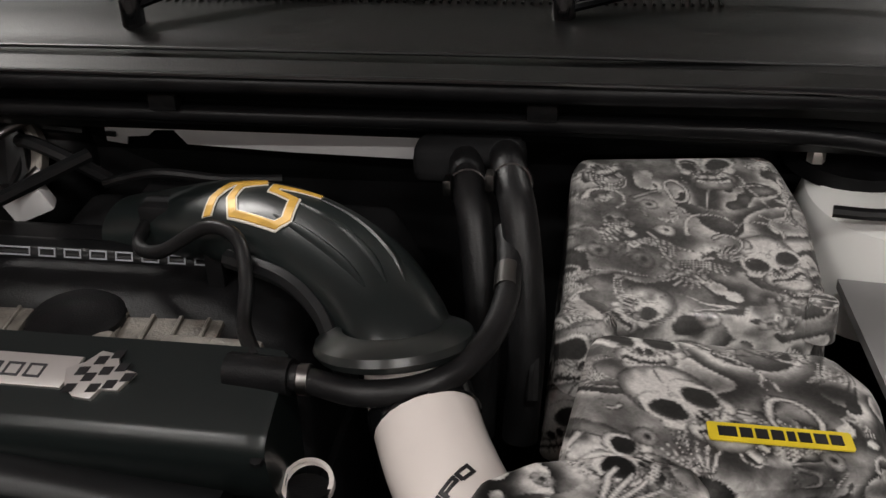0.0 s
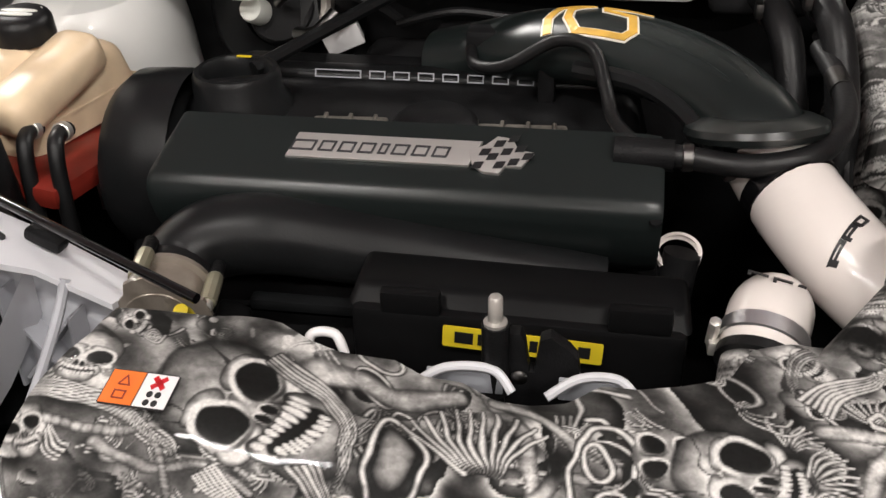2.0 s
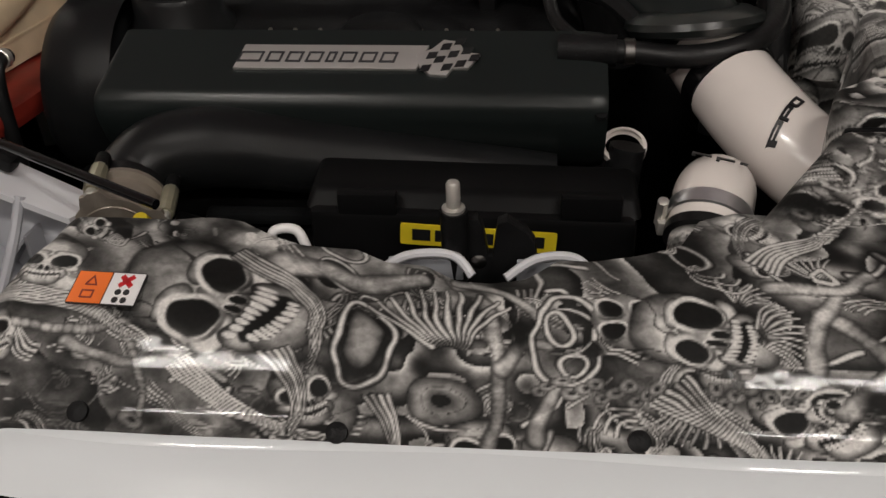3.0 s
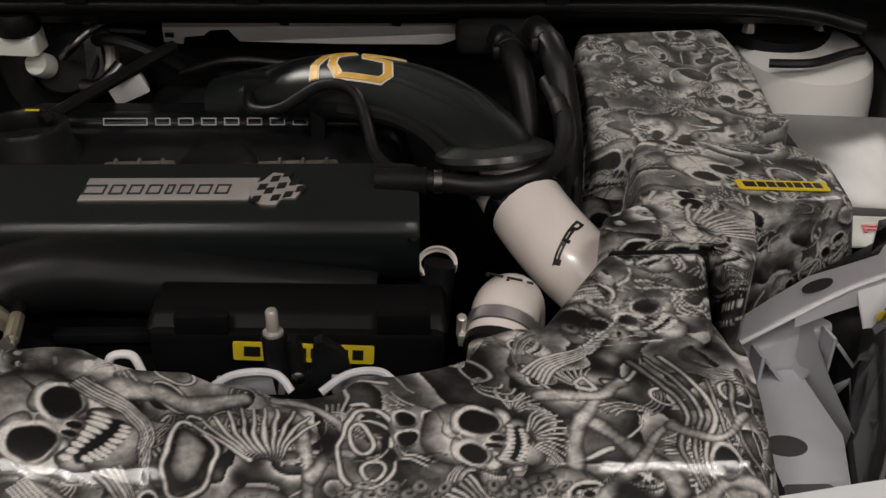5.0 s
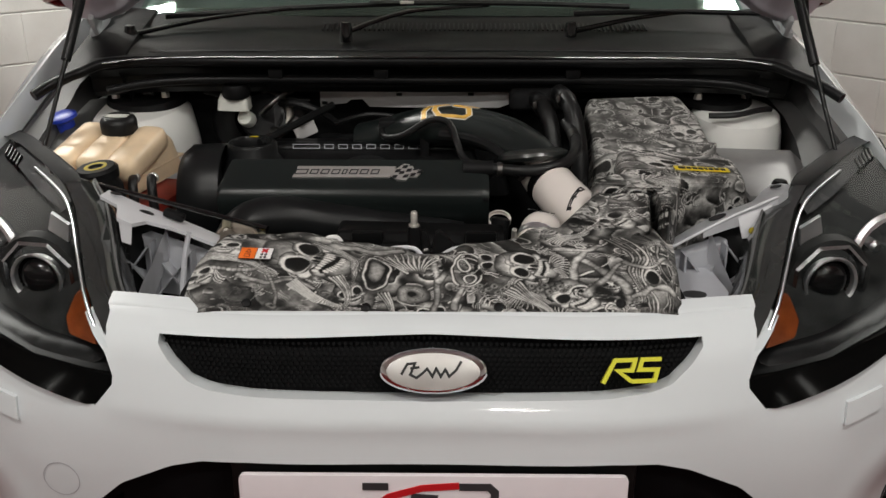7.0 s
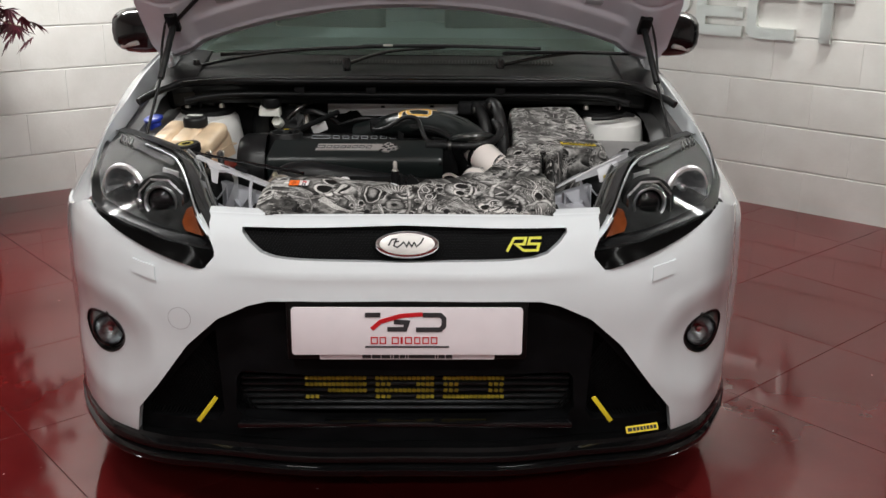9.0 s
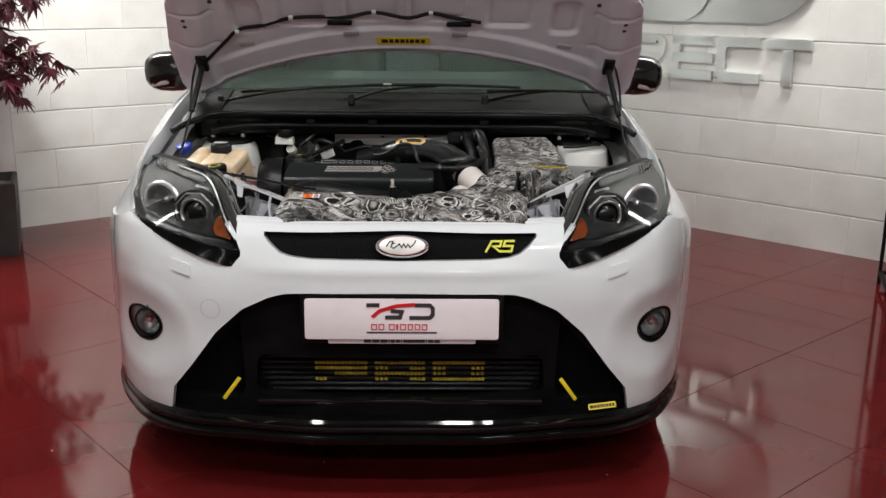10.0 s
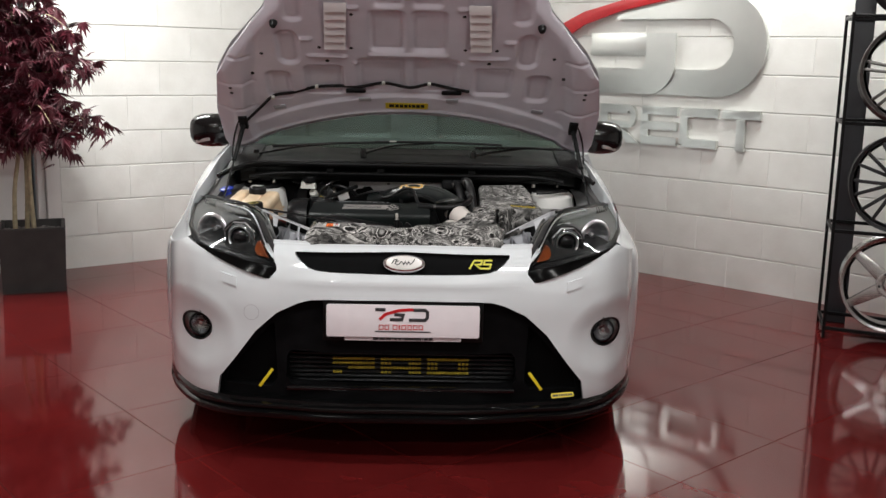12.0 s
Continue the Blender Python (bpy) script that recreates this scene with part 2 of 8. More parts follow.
HUB = plain("gunmetal_alloy", (0.16, 0.155, 0.15), 0.3, 1.0, 0.15, 30, 0.03)
SILVERW = plain("silver_alloy", (0.55, 0.54, 0.53), 0.25, 1.0, 0.1, 30, 0.02)
BLACKW = plain("satin_black_alloy", (0.02, 0.02, 0.022), 0.35, 0.4, 0.15, 30, 0.02)
PANEL = plain("charcoal_panel", (0.035, 0.037, 0.042), 0.4, 0, 0.15, 6, 0.05, 200)
POTM = plain("charcoal_fibreclay", (0.030, 0.027, 0.026), 0.65, 0, 0.35, 10, 0.4, 120)
SOIL = plain("grey_pebbles", (0.22, 0.20, 0.19), 0.8, 0, 0.5, 60, 0.8, 90)
BARK = plain("pale_bamboo_bark", (0.33, 0.27, 0.17), 0.6, 0, 0.3, 30, 0.4, 120)
LEAFM = plain("burgundy_leaf", (0.085, 0.011, 0.021), 0.45, 0, 0.5, 9, 0.1, 200)
PAINTW = plain("white_wall_paint", (0.80, 0.79, 0.77), 0.55, 0, 0.04, 5, 0.15, 120)
TRIMW = plain("white_gloss_trim", (0.78, 0.76, 0.74), 0.3, 0, 0.04, 6, 0.05, 120)
CEILM = plain("white_ceiling_paint", (0.78, 0.77, 0.75), 0.7, 0, 0.04, 5, 0.1, 120)
DASHM = plain("dark_cabin_trim", (0.02, 0.023, 0.024), 0.6, 0, 0.2, 14, 0.2, 300)
AMBER = plain("amber_lens", (0.17, 0.036, 0.006), 0.35, 0, 0.2, 60, 0.2, 300, spec=0.2)
BOWLM = plain("aluminised_bowl", (0.86, 0.86, 0.88), 0.30, 1.0, 0.1, 60, 0.3, 90)
RINGM = plain("satin_chrome_ring", (0.85, 0.85, 0.86), 0.42, 1.0, 0.05, 30, 0.0)
REFLECT = plain("reflector_chrome", (0.84, 0.85, 0.87), 0.36, 1.0, 0.05, 30, 0.05, 120)
BEZEL = plain("dark_grey_bezel", (0.006, 0.006, 0.0065), 0.35, 0.0, 0.15, 20, 0.05, 200, spec=0.2)
MESHM = plain("black_mesh_plastic", (0.006, 0.006, 0.0063), 0.5, 0, 0.2, 40, 0.1, 300, spec=0.05)
COREM = plain("intercooler_core", (0.035, 0.036, 0.038), 0.45, 0.7, 0.25, 40, 0.2, 300)
COREY = plain("stencilled_yellow_fins", (0.42, 0.33, 0.03), 0.5, 0.2, 0.35, 60, 0.3, 300)
GLASS = thin_pane("clear_lens", (0.92, 0.93, 0.93), 1.17, (0.6, 0.6, 0.6))
SCREEN = thin_pane("tinted_windscreen", (0.52, 0.70, 0.62), 1.9, (0.72, 0.92, 0.82))
BROWM = plain("grey_brow_panel", (0.055, 0.056, 0.058), 0.55, 0.0, 0.2, 20, 0.05, 120, spec=0.1)
CASINGM = plain("glassy_lamp_casing", (0.030, 0.032, 0.031), 0.14, 0, 0.35, 14, 0.0, 120, coat=0.6, spec=0.5)
LAMPG = glow("lamp_diffuser", (1, 0.97, 0.92), 9.0)
WRAP = wrap_material()
TILE = floor_material()
BLOCK = block_material()
GROUT = plain("dark_grout", (0.05, 0.008, 0.008), 0.7, 0, 0.3, 20, 0.2, 200)

# ---- mesh builders ----


def part(name, bm, material, parent=None, label="", smooth=True, flat_angle=40, face=None):
    """Links a bmesh as one mesh object, under a thing or a part. face: the side to which an open skin looks."""
    bmesh.ops.recalc_face_normals(bm, faces=bm.faces)
    if face is not None and sum((f.normal * f.calc_area() for f in bm.faces), Vector()).dot(Vector(face)) < 0:
        bmesh.ops.reverse_faces(bm, faces=bm.faces)
    me = bpy.data.meshes.new(name)
    bm.to_mesh(me)
    bm.free()
    me.materials.append(material)
    if smooth:
        me.polygons.foreach_set("use_smooth", [True] * len(me.polygons))
        me.set_sharp_from_angle(angle=radians(flat_angle))
    ob = new(name, me)
    ob.parent = parent
    if label:
        tagged(ob, label)
    return ob


def moved(bm, m):
    bmesh.ops.transform(bm, matrix=m, verts=bm.verts)
    return bm


def joined(*bms):
    """One bmesh out of several."""
    out = bmesh.new()
    for b in bms:
        me = bpy.data.meshes.new("tmp")
        b.to_mesh(me)
        b.free()
        out.from_mesh(me)
        bpy.data.meshes.remove(me)
    return out


def box(w, d, h, bevel=0.004, m=None, segs=2):
    bm = bmesh.new()
    bmesh.ops.create_cube(bm, size=1, matrix=Matrix.Diagonal((w, d, h, 1)))
    if bevel:
        bmesh.ops.bevel(bm, geom=bm.edges[:], offset=min(bevel, 0.45 * min(w, d, h)), segments=segs, profile=0.6, affect="EDGES")
    return moved(bm, m) if m is not None else bm


def prism(poly, h, bevel=0.003, m=None, segs=2):
    """A flat outline (x, y) drawn up to the height h, with rounded rims."""
    bm = bmesh.new()
    f = bm.faces.new([bm.verts.new((x, y, 0)) for x, y in poly])
    top = bmesh.ops.extrude_face_region(bm, geom=[f])
    bmesh.ops.translate(bm, vec=(0, 0, h), verts=[v for v in top["geom"] if isinstance(v, bmesh.types.BMVert)])
    if bevel:
        rims = [e for e in bm.edges if abs(e.verts[0].co.z - e.verts[1].co.z) < 1e-6]
        bmesh.ops.bevel(bm, geom=rims, offset=bevel, segments=segs, profile=0.6, affect="EDGES")
    return moved(bm, m) if m is not None else bm


def rounded(w, h, r, n=5):
    """A rectangle's outline with round corners, about the middle."""
    pts = []
    for cx, cy, a in ((w / 2 - r, h / 2 - r, 0), (-w / 2 + r, h / 2 - r, 90), (-w / 2 + r, -h / 2 + r, 180), (w / 2 - r, -h / 2 + r, 270)):
        for i in range(n + 1):
            t = radians(a + 90 * i / n)
            pts.append((cx + r * math.cos(t), cy + r * math.sin(t)))
    return pts


def disc(r, n=24, sx=1.0, sy=1.0):
    return [(sx * r * math.cos(2 * math.pi * i / n), sy * r * math.sin(2 * math.pi * i / n)) for i in range(n)]


def smooth_path(pts, per=8):
    pts = [Vector(p) for p in pts]
    out = []
    for i in range(len(pts) - 1):
        p0, p1, p2, p3 = pts[max(i - 1, 0)], pts[i], pts[i + 1], pts[min(i + 2, len(pts) - 1)]
        for k in range(per):
            t = k / per
            out.append(0.5 * (2 * p1 + (p2 - p0) * t + (2 * p0 - 5 * p1 + 4 * p2 - p3) * t * t + (3 * p1 - p0 - 3 * p2 + p3) * t ** 3))
    return out + [pts[-1]]


def tube(pts, r, segs=12, per=8, flat=1.0, caps=True, bend=True):
    """A round (or flattened) tube along a smooth path. r: a radius, or one for each path point."""
    path = smooth_path(pts, per) if bend else [Vector(p) for p in pts]
    n = len(path)
    rad = (lambda i: r) if isinstance(r, (int, float)) else (lambda i: float(np.interp(i / (n - 1) * (len(r) - 1), range(len(r)), r)))
    bm, rings, up = bmesh.new(), [], None
    for i, p in enumerate(path):
        d = (path[min(i + 1, n - 1)] - path[max(i - 1, 0)]).normalized()
        up = (Vector((0, 0, 1)) if abs(d.z) < 0.9 else Vector((0, 1, 0))) if up is None else up
        side = d.cross(up).normalized()
        up = side.cross(d).normalized()
        rings.append([bm.verts.new(p + rad(i) * (math.cos(a) * side + flat * math.sin(a) * up)) for a in (2 * math.pi * k / segs for k in range(segs))])
    for a, b in zip(rings, rings[1:]):
        for k in range(segs):
            bm.faces.new((a[k], a[(k + 1) % segs], b[(k + 1) % segs], b[k]))
    if caps:
        bm.faces.new(rings[0]), bm.faces.new(rings[-1])
    return bm


def lathe(profile, segs=32, m=None):
    """A turned body about z from (radius, height) pairs."""
    bm, rings = bmesh.new(), []
    for r, z in profile:
        rings.append([bm.verts.new((r * math.cos(2 * math.pi * k / segs), r * math.sin(2 * math.pi * k / segs), z)) for k in range(segs)] if r > 1e-6 else [bm.verts.new((0, 0, z))])
    for a, b in zip(rings, rings[1:]):
        for k in range(segs):
            j = (k + 1) % segs
            if len(a) == 1 and len(b) > 1:
                bm.faces.new((a[0], b[k], b[j]))
            elif len(b) == 1 and len(a) > 1:
                bm.faces.new((a[k], a[j], b[0]))
            elif len(a) > 1:
                bm.faces.new((a[k], a[j], b[j], b[k]))
    return moved(bm, m) if m is not None else bm


def loft(sections, closed=True, caps=False):
    """A skin through rings of points with equal counts."""
    bm = bmesh.new()
    rings = [[bm.verts.new(p) for p in s] for s in sections]
    k = len(rings[0])
    for a, b in zip(rings, rings[1:]):
        for i in range(k if closed else k - 1):
            bm.faces.new((a[i], a[(i + 1) % k], b[(i + 1) % k], b[i]))
    if caps:
        bm.faces.new(rings[0]), bm.faces.new(rings[-1])
    return bm


def keyed(keys):
    """A smooth curve through a few (place, value) pairs."""
    xs, ys = np.array([k[0] for k in keys], float), np.array([k[1] for k in keys], float)
    ms = np.gradient(ys, xs)

    def f(x):
        if x <= xs[0]:
            return ys[0] + ms[0] * (x - xs[0])
        if x >= xs[-1]:
            return ys[-1] + ms[-1] * (x - xs[-1])
        i = int(np.searchsorted(xs, x) - 1)
        h = xs[i + 1] - xs[i]
        t = (x - xs[i]) / h
        return (2 * t ** 3 - 3 * t ** 2 + 1) * ys[i] + (t ** 3 - 2 * t ** 2 + t) * h * ms[i] + (3 * t ** 2 - 2 * t ** 3) * ys[i + 1] + (t ** 3 - t ** 2) * h * ms[i + 1]
    return f


def mirrored(half):
    """A closed outline from its right half, top to bottom."""
    return list(half) + [(-x, y) for x, y in reversed(half) if abs(x) > 1e-9]


def edge_data(poly):
    a = np.array(poly, float)
    return a, np.roll(a, -1, 0)


def inside(p, poly):
    a, b = edge_data(poly)
    cross = (a[:, 1] > p[1]) != (b[:, 1] > p[1])
    with np.errstate(divide="ignore", invalid="ignore"):
        xs = a[:, 0] + (p[1] - a[:, 1]) / (b[:, 1] - a[:, 1]) * (b[:, 0] - a[:, 0])
    return bool(np.count_nonzero(cross & (p[0] < xs)) % 2)


def nearest(p, poly):
    a, b = edge_data(poly)
    ab = b - a
    t = np.clip(((p - a) * ab).sum(1) / np.maximum((ab * ab).sum(1), 1e-12), 0, 1)
    q = a + ab * t[:, None]
    d = ((q - p) ** 2).sum(1)
    i = int(d.argmin())
    return q[i], math.sqrt(d[i])


def sheet(outline, holes, step, place, depth, m=None):
    """A curved panel: an outline in a plane with holes cut through it, each point put by place(u, v, back); the rim is turned back by depth."""
    outline = [np.array(p, float) for p in outline]
    lo, hi = np.min(outline, 0), np.max(outline, 0)
    nx, ny = int(math.ceil((hi[0] - lo[0]) / step)), int(math.ceil((hi[1] - lo[1]) / step))
    us, vs = np.linspace(lo[0], hi[0], nx + 1), np.linspace(lo[1], hi[1], ny + 1)
    cells = [(i, j) for i in range(nx) for j in range(ny)
             if inside(c := ((us[i] + us[i + 1]) / 2, (vs[j] + vs[j + 1]) / 2), outline) and not any(inside(c, h) for h in holes)]
    count = {}
    for i, j in cells:
        for k in ((i, j), (i + 1, j), (i + 1, j + 1), (i, j + 1)):
            count[k] = count.get(k, 0) + 1
    bm, verts, loops = bmesh.new(), {}, [outline] + [list(h) for h in holes]
    for (i, j), c in count.items():
        p = np.array([us[i], vs[j]])
        if c < 4:
            near = [nearest(p, lp) for lp in loops]
            q, d = min(near, key=lambda e: e[1])
            if d < 1.3 * step:
                p = q
        verts[i, j] = bm.verts.new(place(p[0], p[1], 0.0))
        verts[i, j, "uv"] = p
    for i, j in cells:
        try:
            bm.faces.new((verts[i, j], verts[i + 1, j], verts[i + 1, j + 1], verts[i, j + 1]))
        except ValueError:
            pass
    if depth:
        where = {verts[k]: verts[(*k, "uv")] for k in count}
        back = {}
        for e in [e for e in bm.edges if e.is_boundary]:
            for v in e.verts:
                if v not in back:
                    back[v] = bm.verts.new(place(*where[v], depth))
            try:
                bm.faces.new((e.verts[0], e.verts[1], back[e.verts[1]], back[e.verts[0]]))
            except ValueError:
                pass
    bmesh.ops.remove_doubles(bm, verts=bm.verts, dist=0.0004)
    return moved(bm, m) if m is not None else bm


def shell(bm, t):
    """The same surface given a thickness, closed all round."""
    bmesh.ops.solidify(bm, geom=bm.faces[:], thickness=t)
    bmesh.ops.recalc_face_normals(bm, faces=bm.faces[:])
    return bm


def bars(widths, h, gap, depth, m, slant=0.0, open_frames=False):
    """A row of plain upright bars (or plain empty frames) of the given widths, standing in for a word."""
    total = sum(widths) + gap * (len(widths) - 1)
    x, out = -total / 2, []
    for w in widths:
        if w > 0:
            if open_frames:
                t = 0.15 * h
                quads = [((x, -h / 2), (x + t, -h / 2), (x + t + slant, h / 2), (x + slant, h / 2)), ((x + w - t, -h / 2), (x + w, -h / 2), (x + w + slant, h / 2), (x + w - t + slant, h / 2)), ((x + slant, h / 2 - t), (x + w + slant, h / 2 - t), (x + w + slant, h / 2), (x + slant, h / 2)), ((x, -h / 2), (x + w, -h / 2), (x + w, -h / 2 + t), (x, -h / 2 + t))]
                for i, q in enumerate(quads):
                    out.append(prism(q, depth * (1 + 0.05 * i), 0))
            else:
                out.append(prism([(x, -h / 2), (x + w, -h / 2), (x + w + slant, h / 2), (x + slant, h / 2)], depth, 0))
        x += w + gap
    return moved(joined(*out), m)


def on_face(p, u, v):
    """A pose at p whose x runs along u and whose y runs along v."""
    u = Vector(u).normalized()
    n = u.cross(Vector(v)).normalized()
    w = n.cross(u)
    return Matrix.Translation(p) @ Matrix((u, w, n)).transposed().to_4x4()


def thing(name, label, category, at=(0, 0, 0), group=""):
    ob = new(name)
    ob.location = at
    ob.empty_display_size = 0.1
    return tagged(ob, label, category, group)


def structure(ob, label, category):
    return tagged(ob, label, category, "", "structure")

# ---- the drawing on the printed film ----
PX = 0.0008                                   # one dot of the drawing
U0, V0, NU, NV = -0.68, 0.80, 1600, 1310


def cloud(rng, cell, octaves=1):
    """Soft noise from 0 to 1 over the whole drawing, cell metres across."""
    total, weight = np.zeros((NV, NU)), 0.0
    for o in range(octaves):
        step_px = cell / PX / 2 ** o
        gv, gu = np.arange(NV) / step_px, np.arange(NU) / step_px
        grid = rng.random((int(gv[-1]) + 3, int(gu[-1]) + 3))
        iv, iu = gv.astype(int), gu.astype(int)
        fv, fu = gv - iv, gu - iu
        fv, fu = (fv * fv * (3 - 2 * fv))[:, None], (fu * fu * (3 - 2 * fu))[None, :]
        g00, g01 = grid[np.ix_(iv, iu)], grid[np.ix_(iv, iu + 1)]
        g10, g11 = grid[np.ix_(iv + 1, iu)], grid[np.ix_(iv + 1, iu + 1)]
        total += 0.5 ** o * ((g00 * (1 - fu) + g01 * fu) * (1 - fv) + (g10 * (1 - fu) + g11 * fu) * fv)
        weight += 0.5 ** o
    return total / weight


class Drawing:
    """Airbrush work in grey: u across the car, v from the front to the back, both in metres."""

    def __init__(self, seed):
        self.rng = np.random.default_rng(seed)
        self.wu, self.wv = 0.012 * (cloud(self.rng, 0.03, 2) - 0.5), 0.012 * (cloud(self.rng, 0.03, 2) - 0.5)
        self.grain = 0.62 + 0.76 * cloud(self.rng, 0.011, 3)
        a, c, d = cloud(self.rng, 0.06, 2), cloud(self.rng, 0.028, 2), cloud(self.rng, 0.09, 2)
        sheets = (a * 3.6) % 1.0
        small = (c * 3.2) % 1.0
        ground = np.where(d > 0.5, 0.04 + 0.36 * sheets ** 1.6, 0.03 + 0.42 * small ** 1.5)
        self.ink = 1.15 * ground * (0.25 + 1.2 * cloud(self.rng, 0.035, 3))
        self.wash = np.clip(0.30 + 1.45 * cloud(self.rng, 0.055, 3), 0.35, 1.6)

    def window(self, u, v, r):
        i0, i1 = max(0, int((v - r - V0) / PX)), min(NV, int((v + r - V0) / PX) + 1)
        j0, j1 = max(0, int((u - r - U0) / PX)), min(NU, int((u + r - U0) / PX) + 1)
        if i1 - i0 < 2 or j1 - j0 < 2:
            return None
        w = (slice(i0, i1), slice(j0, j1))
        vs, us = np.mgrid[i0:i1, j0:j1]
        return w, U0 + us * PX + self.wu[w], V0 + vs * PX + self.wv[w]

    def lay(self, w, mask, shade):
        mask = np.clip(mask, 0, 1)
        self.ink[w] = self.ink[w] * (1 - mask) + shade * mask

    def tendril(self, pts, r0, r1, light=0.5):
        """A round strand along a smooth line, lit along its middle, with dark edges."""
        path = smooth_path([(p[0], p[1], 0) for p in pts], 10)
        q = np.array([(p.x, p.y) for p in path])
        mid, reach = q.mean(0), np.abs(q - q.mean(0)).max() + 2 * max(r0, r1)
        win = self.window(mid[0], mid[1], reach)
        if win is None:
            return
        w, u, v = win
        best, rad = np.full(u.shape, 9.0), np.full(u.shape, r0)
        for k, (a, b) in enumerate(zip(q, q[1:])):
            ab = b - a
            t = np.clip(((u - a[0]) * ab[0] + (v - a[1]) * ab[1]) / max(1e-12, ab @ ab), 0, 1)
            r = r0 + (r1 - r0) * (k + t) / (len(q) - 1)
            d = np.hypot(u - a[0] - t * ab[0], v - a[1] - t * ab[1]) / r
            best, rad = np.minimum(best, d), r
        shade = 1.35 * light * self.grain[w] * np.clip(1 - best, 0.03, 1) ** 1.3
        self.lay(w, (1.22 - best) / 0.2, np.where(best > 0.9, 0.010, shade))

    def band(self, pts, r0, r1, light=0.35):
        """A flat pale band with soft edges."""
        path = smooth_path([(p[0], p[1], 0) for p in pts], 10)
        q = np.array([(p.x, p.y) for p in path])
        mid, reach = q.mean(0), np.abs(q - q.mean(0)).max() + 2 * max(r0, r1)
        w, u, v = self.window(mid[0], mid[1], reach)
        best = np.full(u.shape, 9.0)
        for k, (x, y) in enumerate(q):
            best = np.minimum(best, np.hypot(u - x, v - y) / (r0 + (r1 - r0) * k / (len(q) - 1)))
        self.lay(w, np.clip((1.25 - best) / 0.3, 0, 1) * 0.9, light * self.grain[w] * np.clip(1.25 - best, 0.04, 0.85))

    def fog(self):
        """Soft smoke that hides part of what is drawn so far."""
        hide = np.clip(4.5 * cloud(self.rng, 0.045, 3) - 2.45, 0, 0.85)
        self.ink = self.ink * (1 - hide) + hide * (0.03 + 0.55 * cloud(self.rng, 0.025, 4) ** 2.2)

    def strands(self, pts, count, spread, r, light=0.5):
        """Several thin strands side by side, drawing together at one end."""
        q = [Vector((p[0], p[1], 0)) for p in pts]
        for i in range(count):
            off = spread * (i / max(1, count - 1) - 0.5)
            side = []
            for k, p in enumerate(q):
                d = (q[min(k + 1, len(q) - 1)] - q[max(k - 1, 0)]).normalized()
                o = off * (1 - 0.75 * k / (len(q) - 1))
                side.append((p.x - d.y * o, p.y + d.x * o))
            self.tendril(side, r, r * 0.5, light * (0.55 + 0.75 * self.rng.random()))

    def local(self, u, v, turn, size, reach=0.75):
        win = self.window(u, v, reach * size)
        if win is None:
            return None
        w, uu, vv = win
        c, k = math.cos(radians(turn)), math.sin(radians(turn))
        return w, ((uu - u) * c + (vv - v) * k) / size, (-(uu - u) * k + (vv - v) * c) / size

    def oval(self, w, x, y, cx, cy, rx, ry, inner, rim, hard=12.0):
        """A shaded oval, from inner to rim, with a dark line round it."""
        d = np.hypot((x - cx) / rx, (y - cy) / ry)
        shade = (inner + (rim - inner) * np.clip(d, 0, 1) ** 2) * self.grain[w]
        self.lay(w, (1.0 - d) * hard, np.where(d > 0.93, 0.012, shade))

    def hollow(self, w, x, y, cx, cy, rx, ry, rim=0.6):
        """A dark socket with a light crescent round it and a faint gleam inside."""
        d = np.hypot((x - cx) / rx, (y - cy) / ry)
        self.lay(w, np.clip((1.28 - d) * 9, 0, 1) * np.clip((d - 0.96) * 14, 0, 1), rim * self.grain[w] * np.clip(0.75 + 0.5 * (y - cy) / ry, 0.15, 1.2))
        side = np.clip(0.35 - 0.5 * (x - cx) / rx - 0.3 * (y - cy) / ry, 0, 1)
        self.lay(w, (1.0 - d) * 10, 0.010 + 0.16 * side * np.clip(d - 0.35, 0, 1) * self.grain[w])

    def nubs(self, w, x, y, y0, half, count, tall, bow):
        """A row of nubs along a bowed line."""
        for i in range(count):
            cx = -half + 2 * half * (i + 0.5) / count
            cy = y0 + bow * (cx / half) ** 2
            self.oval(w, x, y, cx, cy, half / count * 1.02, tall * (0.85 + 0.15 * math.cos(cx / half * 1.5)), 0.80, 0.16, 6)

    def skull(self, u, v, turn, size):
        """A bony head: a cracked dome, brow, sockets, gap, cheeks and two rows of nubs."""
        loc = self.local(u, v, turn, size)
        if loc is None:
            return
        w, x, y = loc
        self.oval(w, x, y, 0, 0.14, 0.43, 0.40, 0.52, 0.02)
        crack = np.abs(((self.wu[w] * 160 + x * 2.2) % 1.0) - 0.5)
        dome = np.hypot(x / 0.40, (y - 0.16) / 0.36)
        self.lay(w, (crack < 0.035) * (dome < 0.95) * 0.75, 0.03)
        for s in (-1, 1):
            self.oval(w, x, y, s * 0.25, -0.14, 0.17, 0.10, 0.70, 0.03)
            self.oval(w, x, y, s * 0.20, -0.30, 0.10, 0.15, 0.34, 0.015)
        self.oval(w, x, y, 0, -0.44, 0.25, 0.16, 0.40, 0.05)
        self.oval(w, x, y, 0, -0.33, 0.235, 0.105, 0.010, 0.012)
        self.nubs(w, x, y, -0.265, 0.23, 9, 0.060, 0.05)
        self.nubs(w, x, y, -0.405, 0.20, 9, 0.046, 0.05)
        self.oval(w, x, y, 0, -0.06, 0.085, 0.17, 0.50, 0.16)
        for s in (-1, 1):
            self.oval(w, x, y, s * 0.18, 0.145, 0.18, 0.080, 0.72, 0.05)
            self.hollow(w, x, y, s * 0.195, 0.012, 0.152, 0.138, 0.75)
